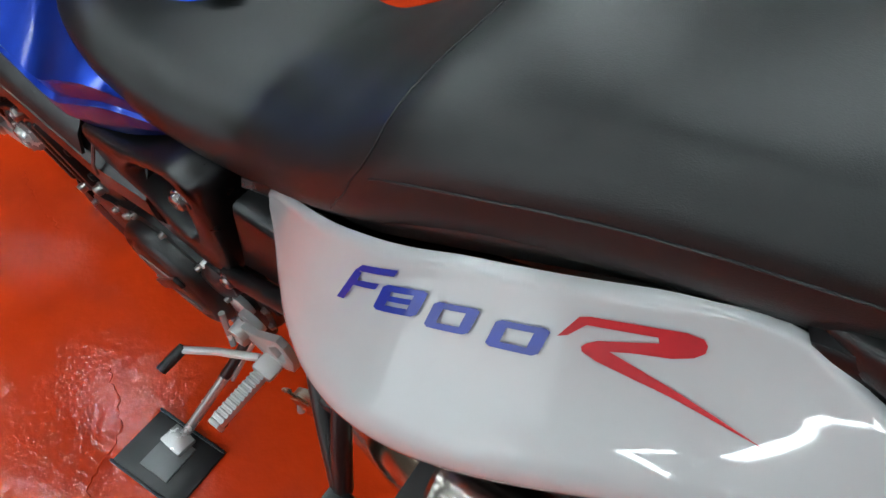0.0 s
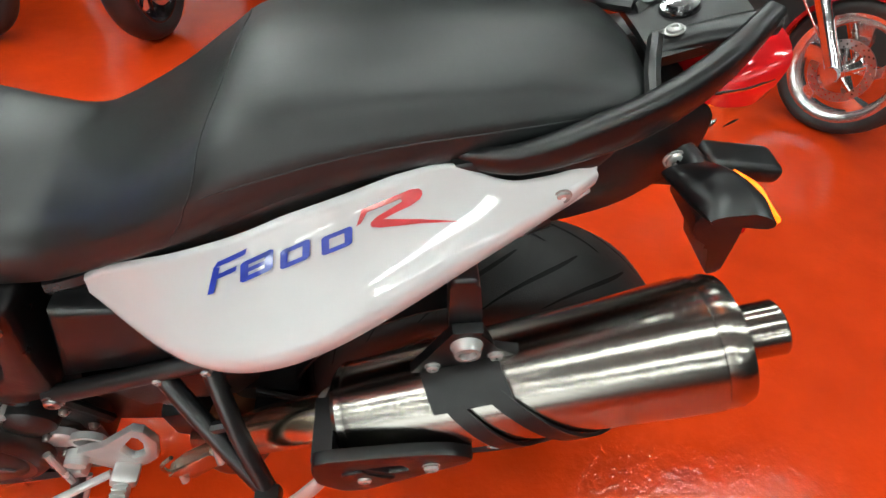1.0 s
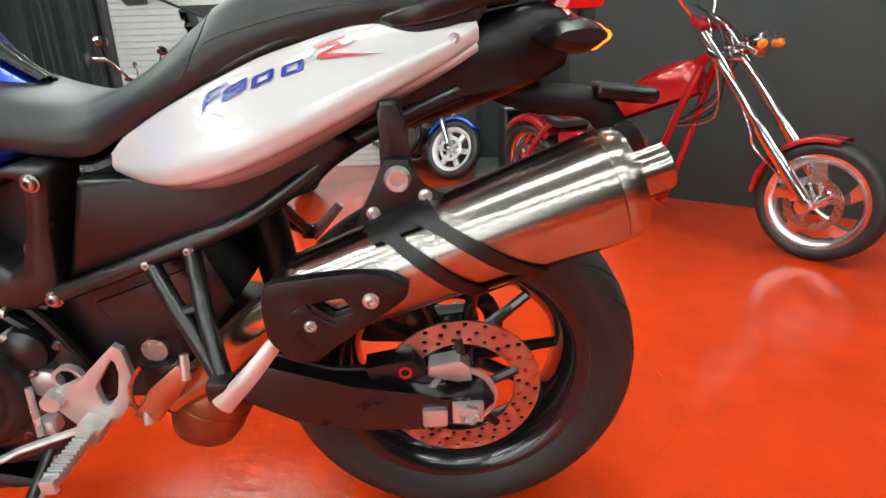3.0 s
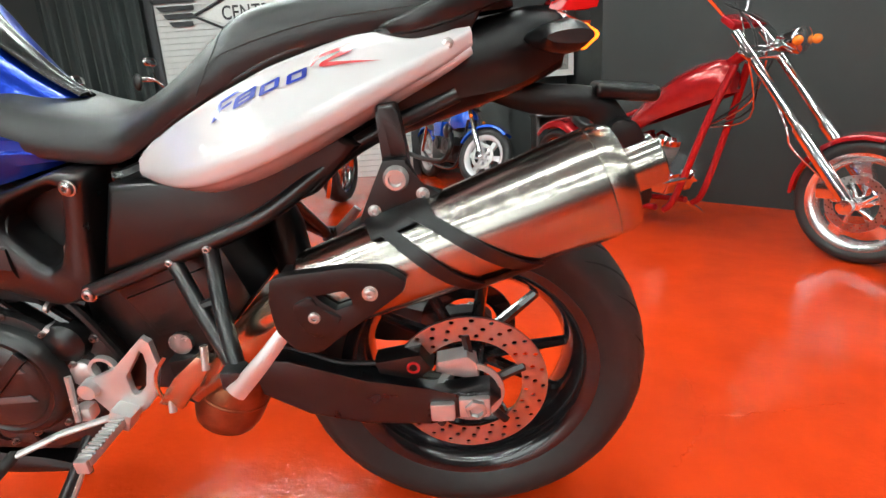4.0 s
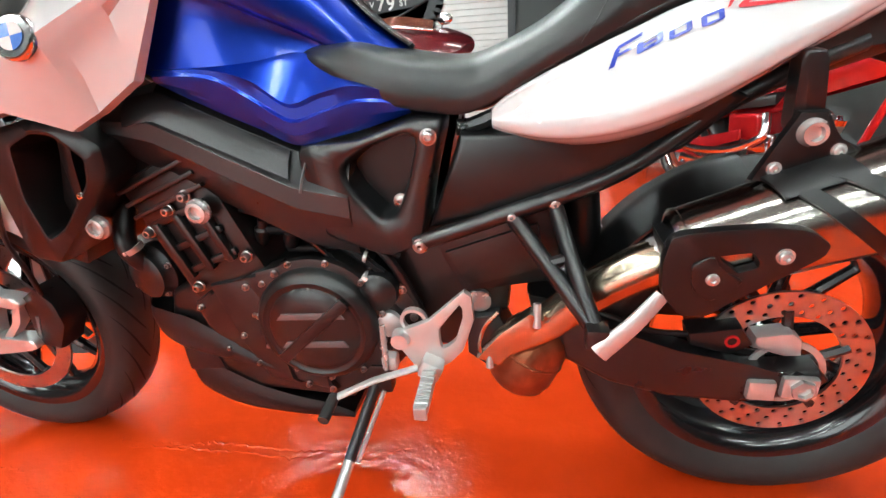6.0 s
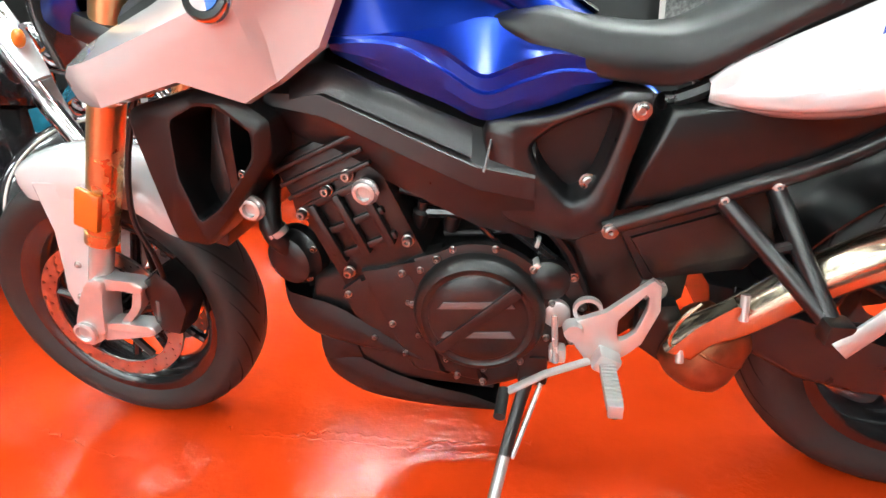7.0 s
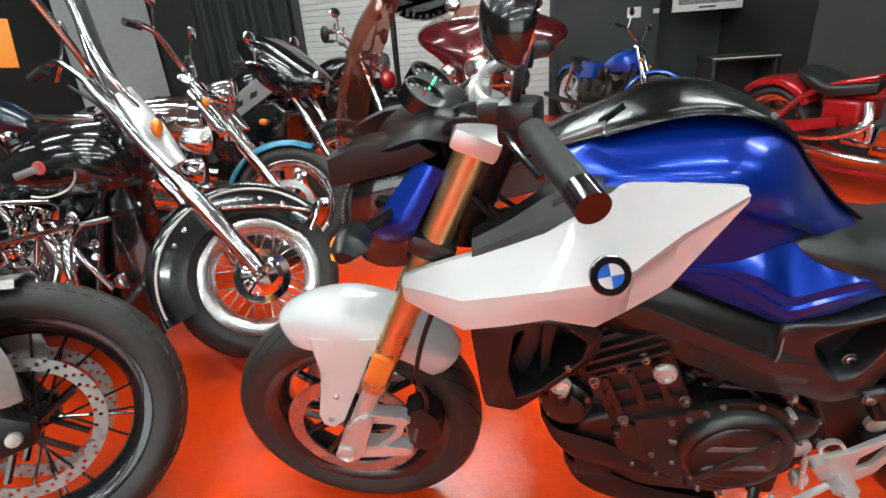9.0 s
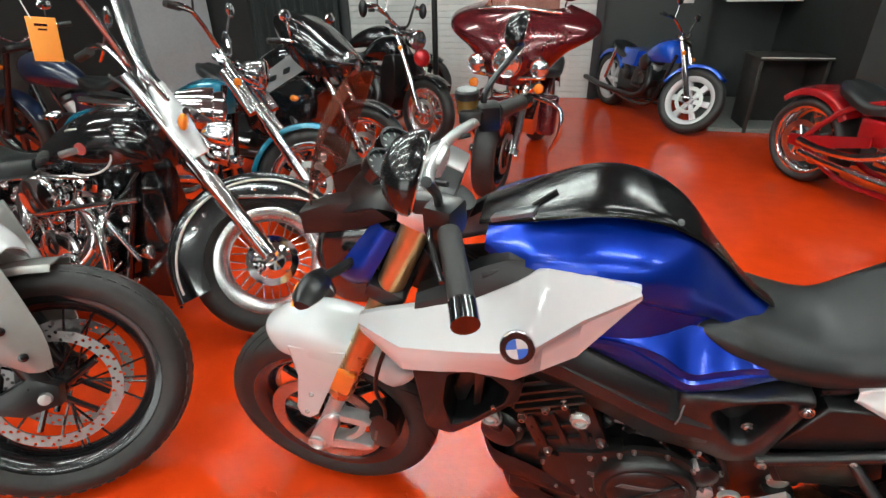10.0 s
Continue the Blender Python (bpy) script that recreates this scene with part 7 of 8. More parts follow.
# black tourer with a clear screen
WB = 1.62
cr = placed("cruiser_motorcycle", "gloss black chrome-laden cruiser with a clear windscreen and pinstripes", (-2.14, 0.615), WB, 2, lean=5)
wheel("rear_wheel", cr, (0, 0, 0.32), 0.32, 0.215, 0.15, "wire", CHROME)
fw = wheel("front_wheel", cr, (WB, 0, 0.315), 0.315, 0.222, 0.13, "wire", WHEEL_CHROME, 0.105, (-1,), disc_mat=CHROME, hub_r=0.05)
part("hub_cap", turned([(0.105, 0), (0.10, -0.012), (0.06, -0.03), (0.045, -0.045), (0.0005, -0.05)], (0, -0.05, 0), (0, 1, 0), 28), CHROME, fw)
part("rim_band", turned([(0.224, -0.064), (0.205, -0.068), (0.185, -0.060), (0.165, -0.040), (0.165, -0.034), (0.222, -0.056)], n=48, closed=True), WHEEL_CHROME, fw)
gd = guard(cr, (WB - 0.02, 0, 0.315), 0.375, 0.092, 44, 205, BLACK_GLOSS, 0.135, "front_mudguard")
bar_line("pinstripe", [(WB - 0.02 + 0.335 * math.cos(radians(a)), -0.0905, 0.315 + 0.335 * math.sin(radians(a))) for a in range(50, 204, 6)], 0.0045, CREAM_LINE, gd)
bar_line("guard_trim", [(WB - 0.12, -0.099, 0.315 + 0.262), (WB + 0.06, -0.099, 0.315 + 0.262), (WB + 0.20, -0.097, 0.315 + 0.235)], 0.008, CHROME, gd, 10)
bar_line("guard_tip", [(WB - 0.02 + 0.27 * math.cos(radians(36)), -0.100, 0.315 + 0.27 * math.sin(radians(36)))] + [(WB - 0.02 + 0.380 * math.cos(radians(45)), y, 0.315 + 0.380 * math.sin(radians(45))) for y in (-0.09, 0, 0.09)] + [(WB - 0.02 + 0.27 * math.cos(radians(36)), 0.100, 0.315 + 0.27 * math.sin(radians(36)))], 0.010, CHROME, gd, 20)
for a in (66, 82, 98, 140, 152):
    part("guard_stud", bolt((WB - 0.02 + 0.300 * math.cos(radians(a)), -0.0915, 0.315 + 0.300 * math.sin(radians(a))), 0.007, 0.004), CHROME, gd)
bar_line("guard_lip", [(WB - 0.02 + 0.362 * math.cos(radians(a)), -0.093 + 0.186 * k / 4, 0.315 + 0.362 * math.sin(radians(a))) for k, a in enumerate((206, 206.6, 207, 206.6, 206))], 0.006, BLACK_GLOSS, gd, 8)
fork_pair(cr, (WB, 0, 0.315), (1.14, 0, 1.02), 0.125, 0.025, CHROME, CHROME, 0.46)
teardrop(cr, 0.60, 1.26, 0.66, 0.91, 0.175, BLACK_GLOSS, 0.05)
part("oil_tank", block((0.52, 0.18, 0.30), (0.44, 0, 0.50), 0.05, segs=3), BLACK_GLOSS, cr)
part("primary_cover", slab([(0.26, 0.28), (0.30, 0.40), (0.86, 0.42), (0.98, 0.36), (0.94, 0.24), (0.34, 0.22)], -0.175, 0.16, 0.03, segs=3), BLACK_GLOSS, cr)
# Black filler slabs, not a radiator or cover: they hide the floor behind.
part("radiator", slab([(0.90, 0.12), (0.98, 0.66), (1.20, 0.74), (1.24, 0.46), (1.16, 0.12)], -0.06, 0.06, 0.02), BLACK_GLOSS, cr)
part("frame_cover", slab(round_poly([(0.30, 0.40), (0.34, 0.70), (1.14, 0.72), (1.08, 0.52), (0.80, 0.40)]), -0.05, 0.05, 0.015), BLACK_GLOSS, cr)
rng_bits = random.Random(12)
for k in range(44):
    bx, bz = 0.40 + 0.72 * rng_bits.random(), 0.24 + 0.42 * rng_bits.random()
    part("chrome_fitting", bolt((bx, -0.135 - 0.03 * rng_bits.random(), bz), 0.008 + 0.010 * rng_bits.random(), 0.012, (0.3 * rng_bits.random(), -1, 0.4 * rng_bits.random())), CHROME, cr)
for x0, z0, x1, z1 in ((0.52, 0.64, 0.98, 0.68), (0.60, 0.52, 0.86, 0.66), (0.96, 0.60, 1.12, 0.34), (0.44, 0.30, 0.70, 0.34)):
    bar_line("oil_line", [(x0, -0.145, z0), ((x0 + x1) / 2, -0.165, (z0 + z1) / 2 + 0.02), (x1, -0.145, z1)], 0.010, CHROME, cr, 8)
bar_line("guard_rail", [(0.62, -0.17, 0.50), (0.86, -0.20, 0.56), (1.22, -0.19, 0.62)], 0.012, CHROME, cr, 10)
part("horn", turned([(0.05, 0), (0.055, 0.02), (0.03, 0.035), (0.0004, 0.04)], (0.50, -0.18, 0.60), (0, -1, 0), 24), CHROME, cr)
bar_line("tank_line", [(0.985 + 0.135 * math.cos(radians(a)), -0.176 + 0.014 * abs(math.cos(radians(a))) + 0.03 * max(0, math.sin(radians(a))), 0.785 + 0.085 * math.sin(radians(a))) for a in range(-110, 130, 12)], 0.0035, CREAM_LINE, cr)
part("tank_emblem", sweep([(0.905, -0.178, 0.775), (1.0, -0.180, 0.800)], 0.013, 8, flat=0.4), SILVER_PAINT, cr)
part("tank_emblem", turned([(0.024, 0), (0.022, 0.006), (0.0005, 0.007)], (1.005, -0.176, 0.802), (0, -1, 0), 20), EMBLEM_RED, cr)
saddle(cr, -0.02, 0.62, 0.70, 0.18)
guard(cr, (0, 0, 0.32), 0.38, 0.11, 30, 150, BLACK_GLOSS, 0.10, "rear_mudguard")
part("saddlebag", block((0.48, 0.18, 0.30), (-0.12, -0.27, 0.48), 0.05, segs=4), BLACK_GLOSS, cr)
v_twin(cr, (0.74, 0, 0.42), 1.05)
pipes(cr, [[(0.90, -0.14, 0.58), (0.98, -0.19, 0.44), (0.80, -0.23, 0.28), (0.30, -0.25, 0.24), (-0.45, -0.26, 0.24)], [(0.62, -0.14, 0.58), (0.66, -0.20, 0.46), (0.45, -0.23, 0.32), (0.0, -0.25, 0.30), (-0.45, -0.26, 0.32)]], 0.032)
for s in (-1, 1):
    bar_line("crash_bar", [(1.06, 0.06 * s, 0.62), (1.14, 0.30 * s, 0.56), (1.16, 0.34 * s, 0.40), (1.08, 0.30 * s, 0.24), (1.0, 0.10 * s, 0.18)], 0.016, CHROME, cr, 22)
    part("footboard", block((0.28, 0.10, 0.025), (0.92, 0.26 * s, 0.27), 0.008), RUBBER, cr)
    ind = part("front_indicator", sweep([(1.30, 0.12 * s, 0.84), (1.31, 0.21 * s, 0.84)], 0.012, 8), CHROME, cr)
    part("indicator_lens", ball(0.032, (1.32, 0.215 * s, 0.84), (0.6, 1, 1)), AMBER_LENS, ind)
    bar_line("down_tube", [(1.16, 0.05 * s, 0.88), (1.04, 0.09 * s, 0.40), (0.92, 0.12 * s, 0.16), (0.30, 0.13 * s, 0.16), (0.05, 0.12 * s, 0.32)], 0.018, BLACK_GLOSS, cr, 20)
round_lamp(cr, (1.46, 0, 0.93), 0.085, 0.17)
part("lamp_nacelle", turned([(0.03, -0.10), (0.07, -0.08), (0.092, 0.0), (0.098, 0.05), (0.090, 0.055)], (1.37, 0, 0.935), (1, 0, -0.05), 28), CHROME, cr)
for s in (-1, 1):
    part("fork_leg_cover", band([(1.235, 0.15 * s, 0.985), (1.30, 0.165 * s, 0.86), (1.375, 0.17 * s, 0.73)], [0.030, 0.045, 0.030], [0.010, 0.012, 0.010]), SILVER_PAINT, cr, "pale alloy fork cover")
    round_lamp(cr, (1.47, 0.21 * s, 0.80), 0.05, 0.09, name="spot_lamp")

part("spot_bar", sweep([(1.33, -0.22, 0.88), (1.35, 0, 0.87), (1.33, 0.22, 0.88)], 0.012, 8, 10), CHROME, cr)
scr = part("windscreen", skin([[(x, -w, z), (x + 0.05, 0, z + d), (x, w, z)] for x, w, z, d in ((1.27, 0.17, 0.94, 0), (1.19, 0.20, 1.04, 0), (1.145, 0.21, 1.16, 0), (1.10, 0.205, 1.34, 0.01), (1.06, 0.17, 1.48, 0.02))], 18, 18, thick=0.004), CLEAR, cr, "clear plastic windscreen")
for s in (-1, 1):
    part("screen_stay", sweep([(1.30, 0.15 * s, 0.90), (1.195, 0.195 * s, 1.03), (1.145, 0.205 * s, 1.16), (1.10, 0.20 * s, 1.36)], 0.012, 10, 14), CHROME, scr)
    part("screen_rail", sweep([(1.25, 0.10 * s, 0.97), (1.17, 0.13 * s, 1.10), (1.12, 0.13 * s, 1.30)], 0.008, 8, 10), CHROME, scr)
bars(cr, (1.14, 0, 1.06), 0.42, 0.18, 0.24)
steer(cr, (WB - 0.03, 0, 0.315), (1.16, 0, 1.02), 42, FRONT_END)
part("tank_console", block((0.24, 0.08, 0.035), (1.02, 0, 0.955), 0.014, (0, 4, 0)), CHROME, cr)
part("filler_cap", turned([(0.035, 0), (0.035, 0.014), (0.028, 0.020), (0.0005, 0.022)], (0.80, -0.06, 0.90), (0, -0.3, 1), 24), CHROME, cr)
for k in range(4):
    bar_line("cable", [(1.15 - 0.02 * k, 0.10 - 0.05 * k, 1.06), (1.22, 0.08 - 0.05 * k, 0.96), (1.18, 0.04 * k - 0.08, 0.74), (1.0, -0.06, 0.56)], 0.006, CHROME if k == 1 else BLACK_MATT, cr, 16)
part("air_cleaner", turned([(0.088, 0), (0.090, 0.03), (0.080, 0.045), (0.03, 0.052), (0.0004, 0.053)], (0.75, -0.15, 0.60), (0, -1, 0), 32), CHROME, cr)
part("cam_cover", turned([(0.105, 0), (0.105, 0.02), (0.090, 0.032), (0.045, 0.036), (0.0004, 0.040)], (0.78, -0.165, 0.36), (0, -1, 0), 32), CHROME, cr)
part("timing_cover", turned([(0.06, 0), (0.058, 0.016), (0.0004, 0.022)], (0.94, -0.165, 0.33), (0, -1, 0), 28), CHROME, cr)
# One more black filler slab, so no floor shows through the engine.
part("engine_back_plate", slab([(0.24, 0.14), (0.24, 0.64), (0.60, 0.70), (1.06, 0.68), (1.02, 0.14)], -0.03, 0.06, 0.02), BLACK_MATT, cr)
for k in range(4):
    part("pushrod_tube", sweep([(0.70 + 0.045 * k, -0.155, 0.40), (0.60 + 0.10 * k, -0.135, 0.62)], 0.011, 10), CHROME, cr)
for k in range(9):
    a = 2 * math.pi * k / 9
    part("cover_bolt", bolt((0.78 + 0.092 * math.cos(a), -0.186, 0.36 + 0.092 * math.sin(a)), 0.008, 0.008), STEEL, cr)
part("oil_filter", turned([(0.040, 0), (0.040, 0.09), (0.032, 0.10), (0.0004, 0.10)], (1.02, -0.02, 0.34), (0.9, -0.3, 0), 24), CHROME, cr)
part("brake_cylinder", block((0.10, 0.06, 0.06), (0.88, -0.24, 0.34), 0.016, (0, 20, 0)), CHROME, cr)
bar_line("oil_line", [(0.98, -0.10, 0.30), (0.90, -0.18, 0.24), (0.60, -0.18, 0.22), (0.44, -0.16, 0.34)], 0.008, CHROME, cr, 14)

# swing tag on the tourer's mirror
tag = thing("price_tag", "orange card tag with faint print, hung on a white string", "tag", pose(-2.655, 0.42, 1.205, 0, 0, 42))
part("card", block((0.080, 0.002, 0.135), (0, 0, 0), 0.0008, (0, 6, 0)), TAG_ORANGE, tag)
part("string", sweep([(-0.018, 0, 0.064), (-0.04, 0.01, 0.16), (-0.07, 0.02, 0.30)], 0.002, 6, 8), SIGN_WHITE, tag)
part("print_bar", block((0.035, 0.0005, 0.008), (0.002, -0.0016, 0.044), 0, (0, 6, 0)), MAROON, tag)
part("print_bar", block((0.024, 0.0005, 0.006), (0.003, -0.0016, 0.030), 0, (0, 6, 0)), MAROON, tag)

# grey adventure motorcycle, its front wheel near the camera
AWB = 1.55
ad = placed("adventure_motorcycle", "grey and white adventure motorcycle with black wire wheels", (-2.328, -0.205), AWB * 1.083, 6, lean=5)
ad.matrix_basis = ad.matrix_basis @ Matrix.Scale(1.083, 4)
wheel("rear_wheel", ad, (0, 0, 0.32), 0.32, 0.22, 0.16, "wire", RIM_BLACK, 0.13, (-1,))
aw = wheel("front_wheel", ad, (AWB, 0, 0.315), 0.315, 0.240, 0.115, "wires", RIM_BLACK, 0.154, (-1, 1), disc_mat=SILVER_PAINT, holes=72, disc_in=0.82)
kn = bmesh.new()
for k in range(54):
    a = 2 * math.pi * k / 54
    for s in (-1, 0, 1):
        aa = a + (0.058 if s == 0 else 0)
        m = pose(math.cos(aa) * (0.313 - 0.009 * abs(s)), s * 0.034, math.sin(aa) * (0.313 - 0.009 * abs(s)), 0, math.degrees(-aa) + 90, 0)
        bmesh.ops.create_cube(kn, size=1.0, matrix=m @ Matrix.Diagonal((0.022, 0.020, 0.005, 1)))
tagged(part("tread_pattern", kn, RUBBER, aw), kind="stuff")
for s in (-1, 1):
    leg = part("fork_leg", sweep([(1.18, 0.10 * s, 1.05), (1.545, 0.10 * s, 0.33)], 0.024, 14), BLACK_SATIN, ad)
    part("fork_guard", skin([[(1.20, 0.130 * s, 0.70), (1.30, 0.150 * s, 0.76), (1.44, 0.128 * s, 0.80)], [(1.32, 0.130 * s, 0.56), (1.41, 0.148 * s, 0.60), (1.51, 0.126 * s, 0.63)], [(1.45, 0.13 * s, 0.44), (1.50, 0.142 * s, 0.465), (1.565, 0.126 * s, 0.48)], [(1.525, 0.125 * s, 0.385), (1.55, 0.13 * s, 0.385), (1.575, 0.122 * s, 0.39)]], 14, 8, thick=0.006 * s), GREY_PAINT, leg, "grey plastic fork guard")
    for at in ((1.525, 0.141 * s, 0.43), (1.49, 0.145 * s, 0.50)):
        part("guard_bolt", bolt(at, 0.009, 0.006, (0, s, 0)), BLACK_GLOSS, leg)
    part("fork_foot", slab([(1.50, 0.272), (1.58, 0.292), (1.58, 0.342), (1.52, 0.372), (1.45, 0.332), (1.44, 0.292)], 0.125 * s, 0.085 * s, 0.008), BLACK_SATIN, leg)
    part("axle_cap", turned([(0.016, 0), (0.014, 0.01), (0.0004, 0.011)], (1.55, 0.125 * s, 0.315), (0, s, 0), 16), STEEL, leg)
    part("front_caliper", slab([(1.36, 0.42), (1.42, 0.44), (1.45, 0.36), (1.43, 0.27), (1.38, 0.26), (1.36, 0.33)], 0.115 * s, 0.06 * s, 0.012), BLACK_SATIN, leg)
    part("fork_reflector", block((0.05, 0.008, 0.035), (1.37, 0.135 * s, 0.475), 0.003, (0, 40, 0)), ORANGE_REFLECTOR, leg)
guard(ad, (AWB, 0, 0.315), 0.336, 0.080, 84, 172, GREY_PAINT, 0.028, "front_mudguard")
beak = part("beak", skin([[(x, -w, z0), (x, -w * 0.8, z1 - 0.02), (x, 0, z1), (x, w * 0.8, z1 - 0.02), (x, w, z0)] for x, w, z0, z1 in ((1.06, 0.15, 0.71, 0.87), (1.24, 0.13, 0.67, 0.82), (1.38, 0.105, 0.64, 0.77), (1.47, 0.085, 0.635, 0.73), (1.525, 0.05, 0.65, 0.695))], 20, 18, thick=0.006), WHITE, ad, "white pointed beak")
steer(ad, (AWB, 0, 0.315), (1.19, 0, 1.03), 32, FRONT_END)
teardrop(ad, 0.55, 1.18, 0.78, 1.05, 0.19, WHITE, 0.04)
saddle(ad, -0.1, 0.62, 0.84, 0.15)
part("engine", block((0.46, 0.34, 0.36), (0.75, 0, 0.48), 0.05, segs=3), ENGINE_BLACK, ad)
for s in (-1, 1):
    part("cylinder_head", block((0.16, 0.18, 0.16), (0.86, 0.25 * s, 0.46), 0.03, segs=3), ENGINE_BLACK, ad)
    bar_line("crash_bar", [(1.02, 0.10 * s, 0.80), (1.05, 0.32 * s, 0.66), (1.0, 0.36 * s, 0.46), (0.86, 0.28 * s, 0.32)], 0.013, STEEL, ad, 16)
bars(ad, (1.14, 0, 1.13), 0.42, 0.06, 0.12, BLACK_SATIN)
part("tail_rack", block((0.34, 0.22, 0.02), (-0.22, 0, 0.90), 0.008), BLACK_SATIN, ad)
part("swing_arm", block((0.55, 0.10, 0.09), (0.28, -0.13, 0.38), 0.02, (0, 8, 0)), BLACK_SATIN, ad)
part("headlamp", block((0.06, 0.22, 0.14), (1.22, 0, 1.0), 0.03, segs=3), BLACK_GLOSS, ad)
part("screen", skin([[(1.22, -0.14, 1.08), (1.25, 0, 1.09), (1.22, 0.14, 1.08)], [(1.14, -0.13, 1.22), (1.17, 0, 1.24), (1.14, 0.13, 1.22)], [(1.07, -0.08, 1.34), (1.09, 0, 1.36), (1.07, 0.08, 1.34)]], 10, 10, thick=0.004), CLEAR, ad)


def roadster(name, label, hub, heading, wb, paint, fork_mat, style, R=0.31, rim=0.225, rake=0.36, lean=4, tank=(0.55, 1.12, 0.70, 0.92, 0.14), rim_mat=None, eng_mat=None, lamp=True, guard_arc=(50, 160), guard_mat=None, bar_rise=0.12, top_z=1.0, seat_z=0.76):
    """A plain road motorcycle, for those that stand further back."""
    rim_mat = rim_mat or CHROME
    m = placed(name, label, hub, wb, heading, lean)
    wheel("rear_wheel", m, (0, 0, R), R, rim, 0.15, style, rim_mat)
    wheel("front_wheel", m, (wb, 0, R), R, rim, 0.11, style, rim_mat, 0.13, (-1,))
    top = (wb - rake, 0, top_z)
    fork_pair(m, (wb, 0, R), top, 0.10, 0.022, fork_mat, fork_mat, 0.45)
    guard(m, (wb, 0, R), R + 0.035, 0.07, guard_arc[0], guard_arc[1], guard_mat or paint, 0.04, "front_mudguard")
    guard(m, (0, 0, R), R + 0.05, 0.10, 30, 140, paint, 0.06, "rear_mudguard")
    x0, x1, z0, z1, w = tank
    teardrop(m, x0, min(x1, wb - rake + 0.02), z0, z1, w, paint, 0.04)
    saddle(m, 0.0, x0 + 0.04, seat_z, 0.14)
    # These two blocks also fill the frame, so no bright floor shows through.
    part("airbox", block((0.44, 0.17, 0.26), (0.42, 0, seat_z - 0.22), 0.04, segs=3), BLACK_GLOSS, m)
    part("crankcase", block((0.66, 0.20, 0.24), (0.56, 0, 0.34), 0.05, segs=3), eng_mat or BLACK_GLOSS, m)
    v_twin(m, (0.72, 0, 0.42), 0.95, eng_mat, eng_mat)
    for s in (-1, 1):
        bar_line("down_tube", [(wb - rake - 0.02, 0.04 * s, top_z - 0.14), (wb - rake - 0.10, 0.08 * s, 0.40), (0.92, 0.11 * s, 0.18), (0.40, 0.12 * s, 0.18), (0.04, 0.12 * s, R)], 0.018, BLACK_GLOSS, m, 18)
        part("front_indicator", ball(0.020, (top[0] + 0.10, 0.135 * s, top_z - 0.14)), AMBER_LENS, m)
        bar_line("shock", [(0.02, 0.13 * s, R + 0.02), (0.16, 0.12 * s, 0.68)], 0.026, CHROME, m)
    pipes(m, [[(0.86, -0.12, 0.55), (0.95, -0.17, 0.40), (0.78, -0.20, 0.25), (0.2, -0.22, 0.25), (-0.3, -0.22, 0.29)]], 0.03, eng_mat)
    part("triple_clamp", block((0.08, 0.26, 0.04), (top[0], 0, top_z - 0.02), 0.012, (0, 20, 0)), fork_mat, m)
    bars(m, (top[0] - 0.02, 0, top_z + 0.02), 0.36, bar_rise, 0.14)
    if lamp:
        round_lamp(m, (top[0] + 0.20, 0, 0.92), 0.085, 0.15)
    part("side_panel", slab([(0.30, 0.52), (0.56, 0.52), (0.60, 0.68), (0.32, 0.70)], -0.13, 0.13, 0.02), paint, m)
    return m


bl = roadster("blue_motorcycle", "bright blue custom motorcycle with white cast wheels by the dark wall", (0.197, 4.40), -64, 1.45, BIKE_BLUE, CHROME, "six", rim_mat=WHITE, eng_mat=ENGINE_BLACK, lamp=False, rake=0.30, top_z=0.84, seat_z=0.66, bar_rise=0.10, tank=(0.55, 1.12, 0.58, 0.80, 0.14))
steer(bl, (1.45, 0, 0.31), (1.15, 0, 0.84), 34, FRONT_END)
teal = roadster("teal_motorcycle", "black motorcycle with a teal tank, teal front mudguard and chrome forks", (-2.385, 1.515), -4, 1.5, TEAL, CHROME, "five", R=0.32, rim=0.235, rim_mat=CHROME, guard_mat=TEAL, rake=0.48, guard_arc=(66, 190), bar_rise=0.16, lean=6, tank=(0.50, 1.00, 0.66, 0.86, 0.13), seat_z=0.70)
steer(teal, (1.5, 0, 0.32), (1.02, 0, 1.0), 22, FRONT_END)
for s in (-1, 1):
    part("fork_shroud", sweep([(1.06, 0.10 * s, 0.94), (1.22, 0.10 * s, 0.72)], 0.030, 14), CHROME, teal)

# black sports motorcycle with a half fairing, third in the row
SWB = 1.42
dk = roadster("dark_motorcycle", "black half-faired motorcycle with a silver alloy frame and lettered side panel", (-2.33, 2.30), -8, SWB, BLACK_GLOSS, CHROME, "five", rake=0.34, bar_rise=0.05, lamp=False, lean=5, top_z=0.95, eng_mat=ENGINE_BLACK, tank=(0.46, 1.02, 0.76, 0.98, 0.15), rim_mat=CHROME)
part("frame_spar", slab(round_poly([(0.48, 0.60), (0.62, 0.62), (1.00, 0.82), (1.12, 0.90), (1.10, 0.98), (0.96, 0.95), (0.66, 0.78), (0.48, 0.74)]), -0.165, -0.135, 0.01), SILVER_PAINT, dk, "bare alloy frame spar")
for k in range(3):
    part("spar_recess", slab(round_poly([(0.62 + 0.12 * k, 0.69 + 0.055 * k), (0.68 + 0.12 * k, 0.71 + 0.055 * k), (0.69 + 0.12 * k, 0.75 + 0.055 * k), (0.63 + 0.12 * k, 0.73 + 0.055 * k)]), -0.167, -0.150, 0.002), BLACK_MATT, dk)
lower = part("lower_fairing", slab(round_poly([(0.50, 0.38), (0.44, 0.58), (0.70, 0.66), (1.02, 0.80), (1.12, 0.72), (1.02, 0.44), (0.84, 0.34)]), -0.16, 0.16, 0.03, segs=3), BLACK_GLOSS, dk)
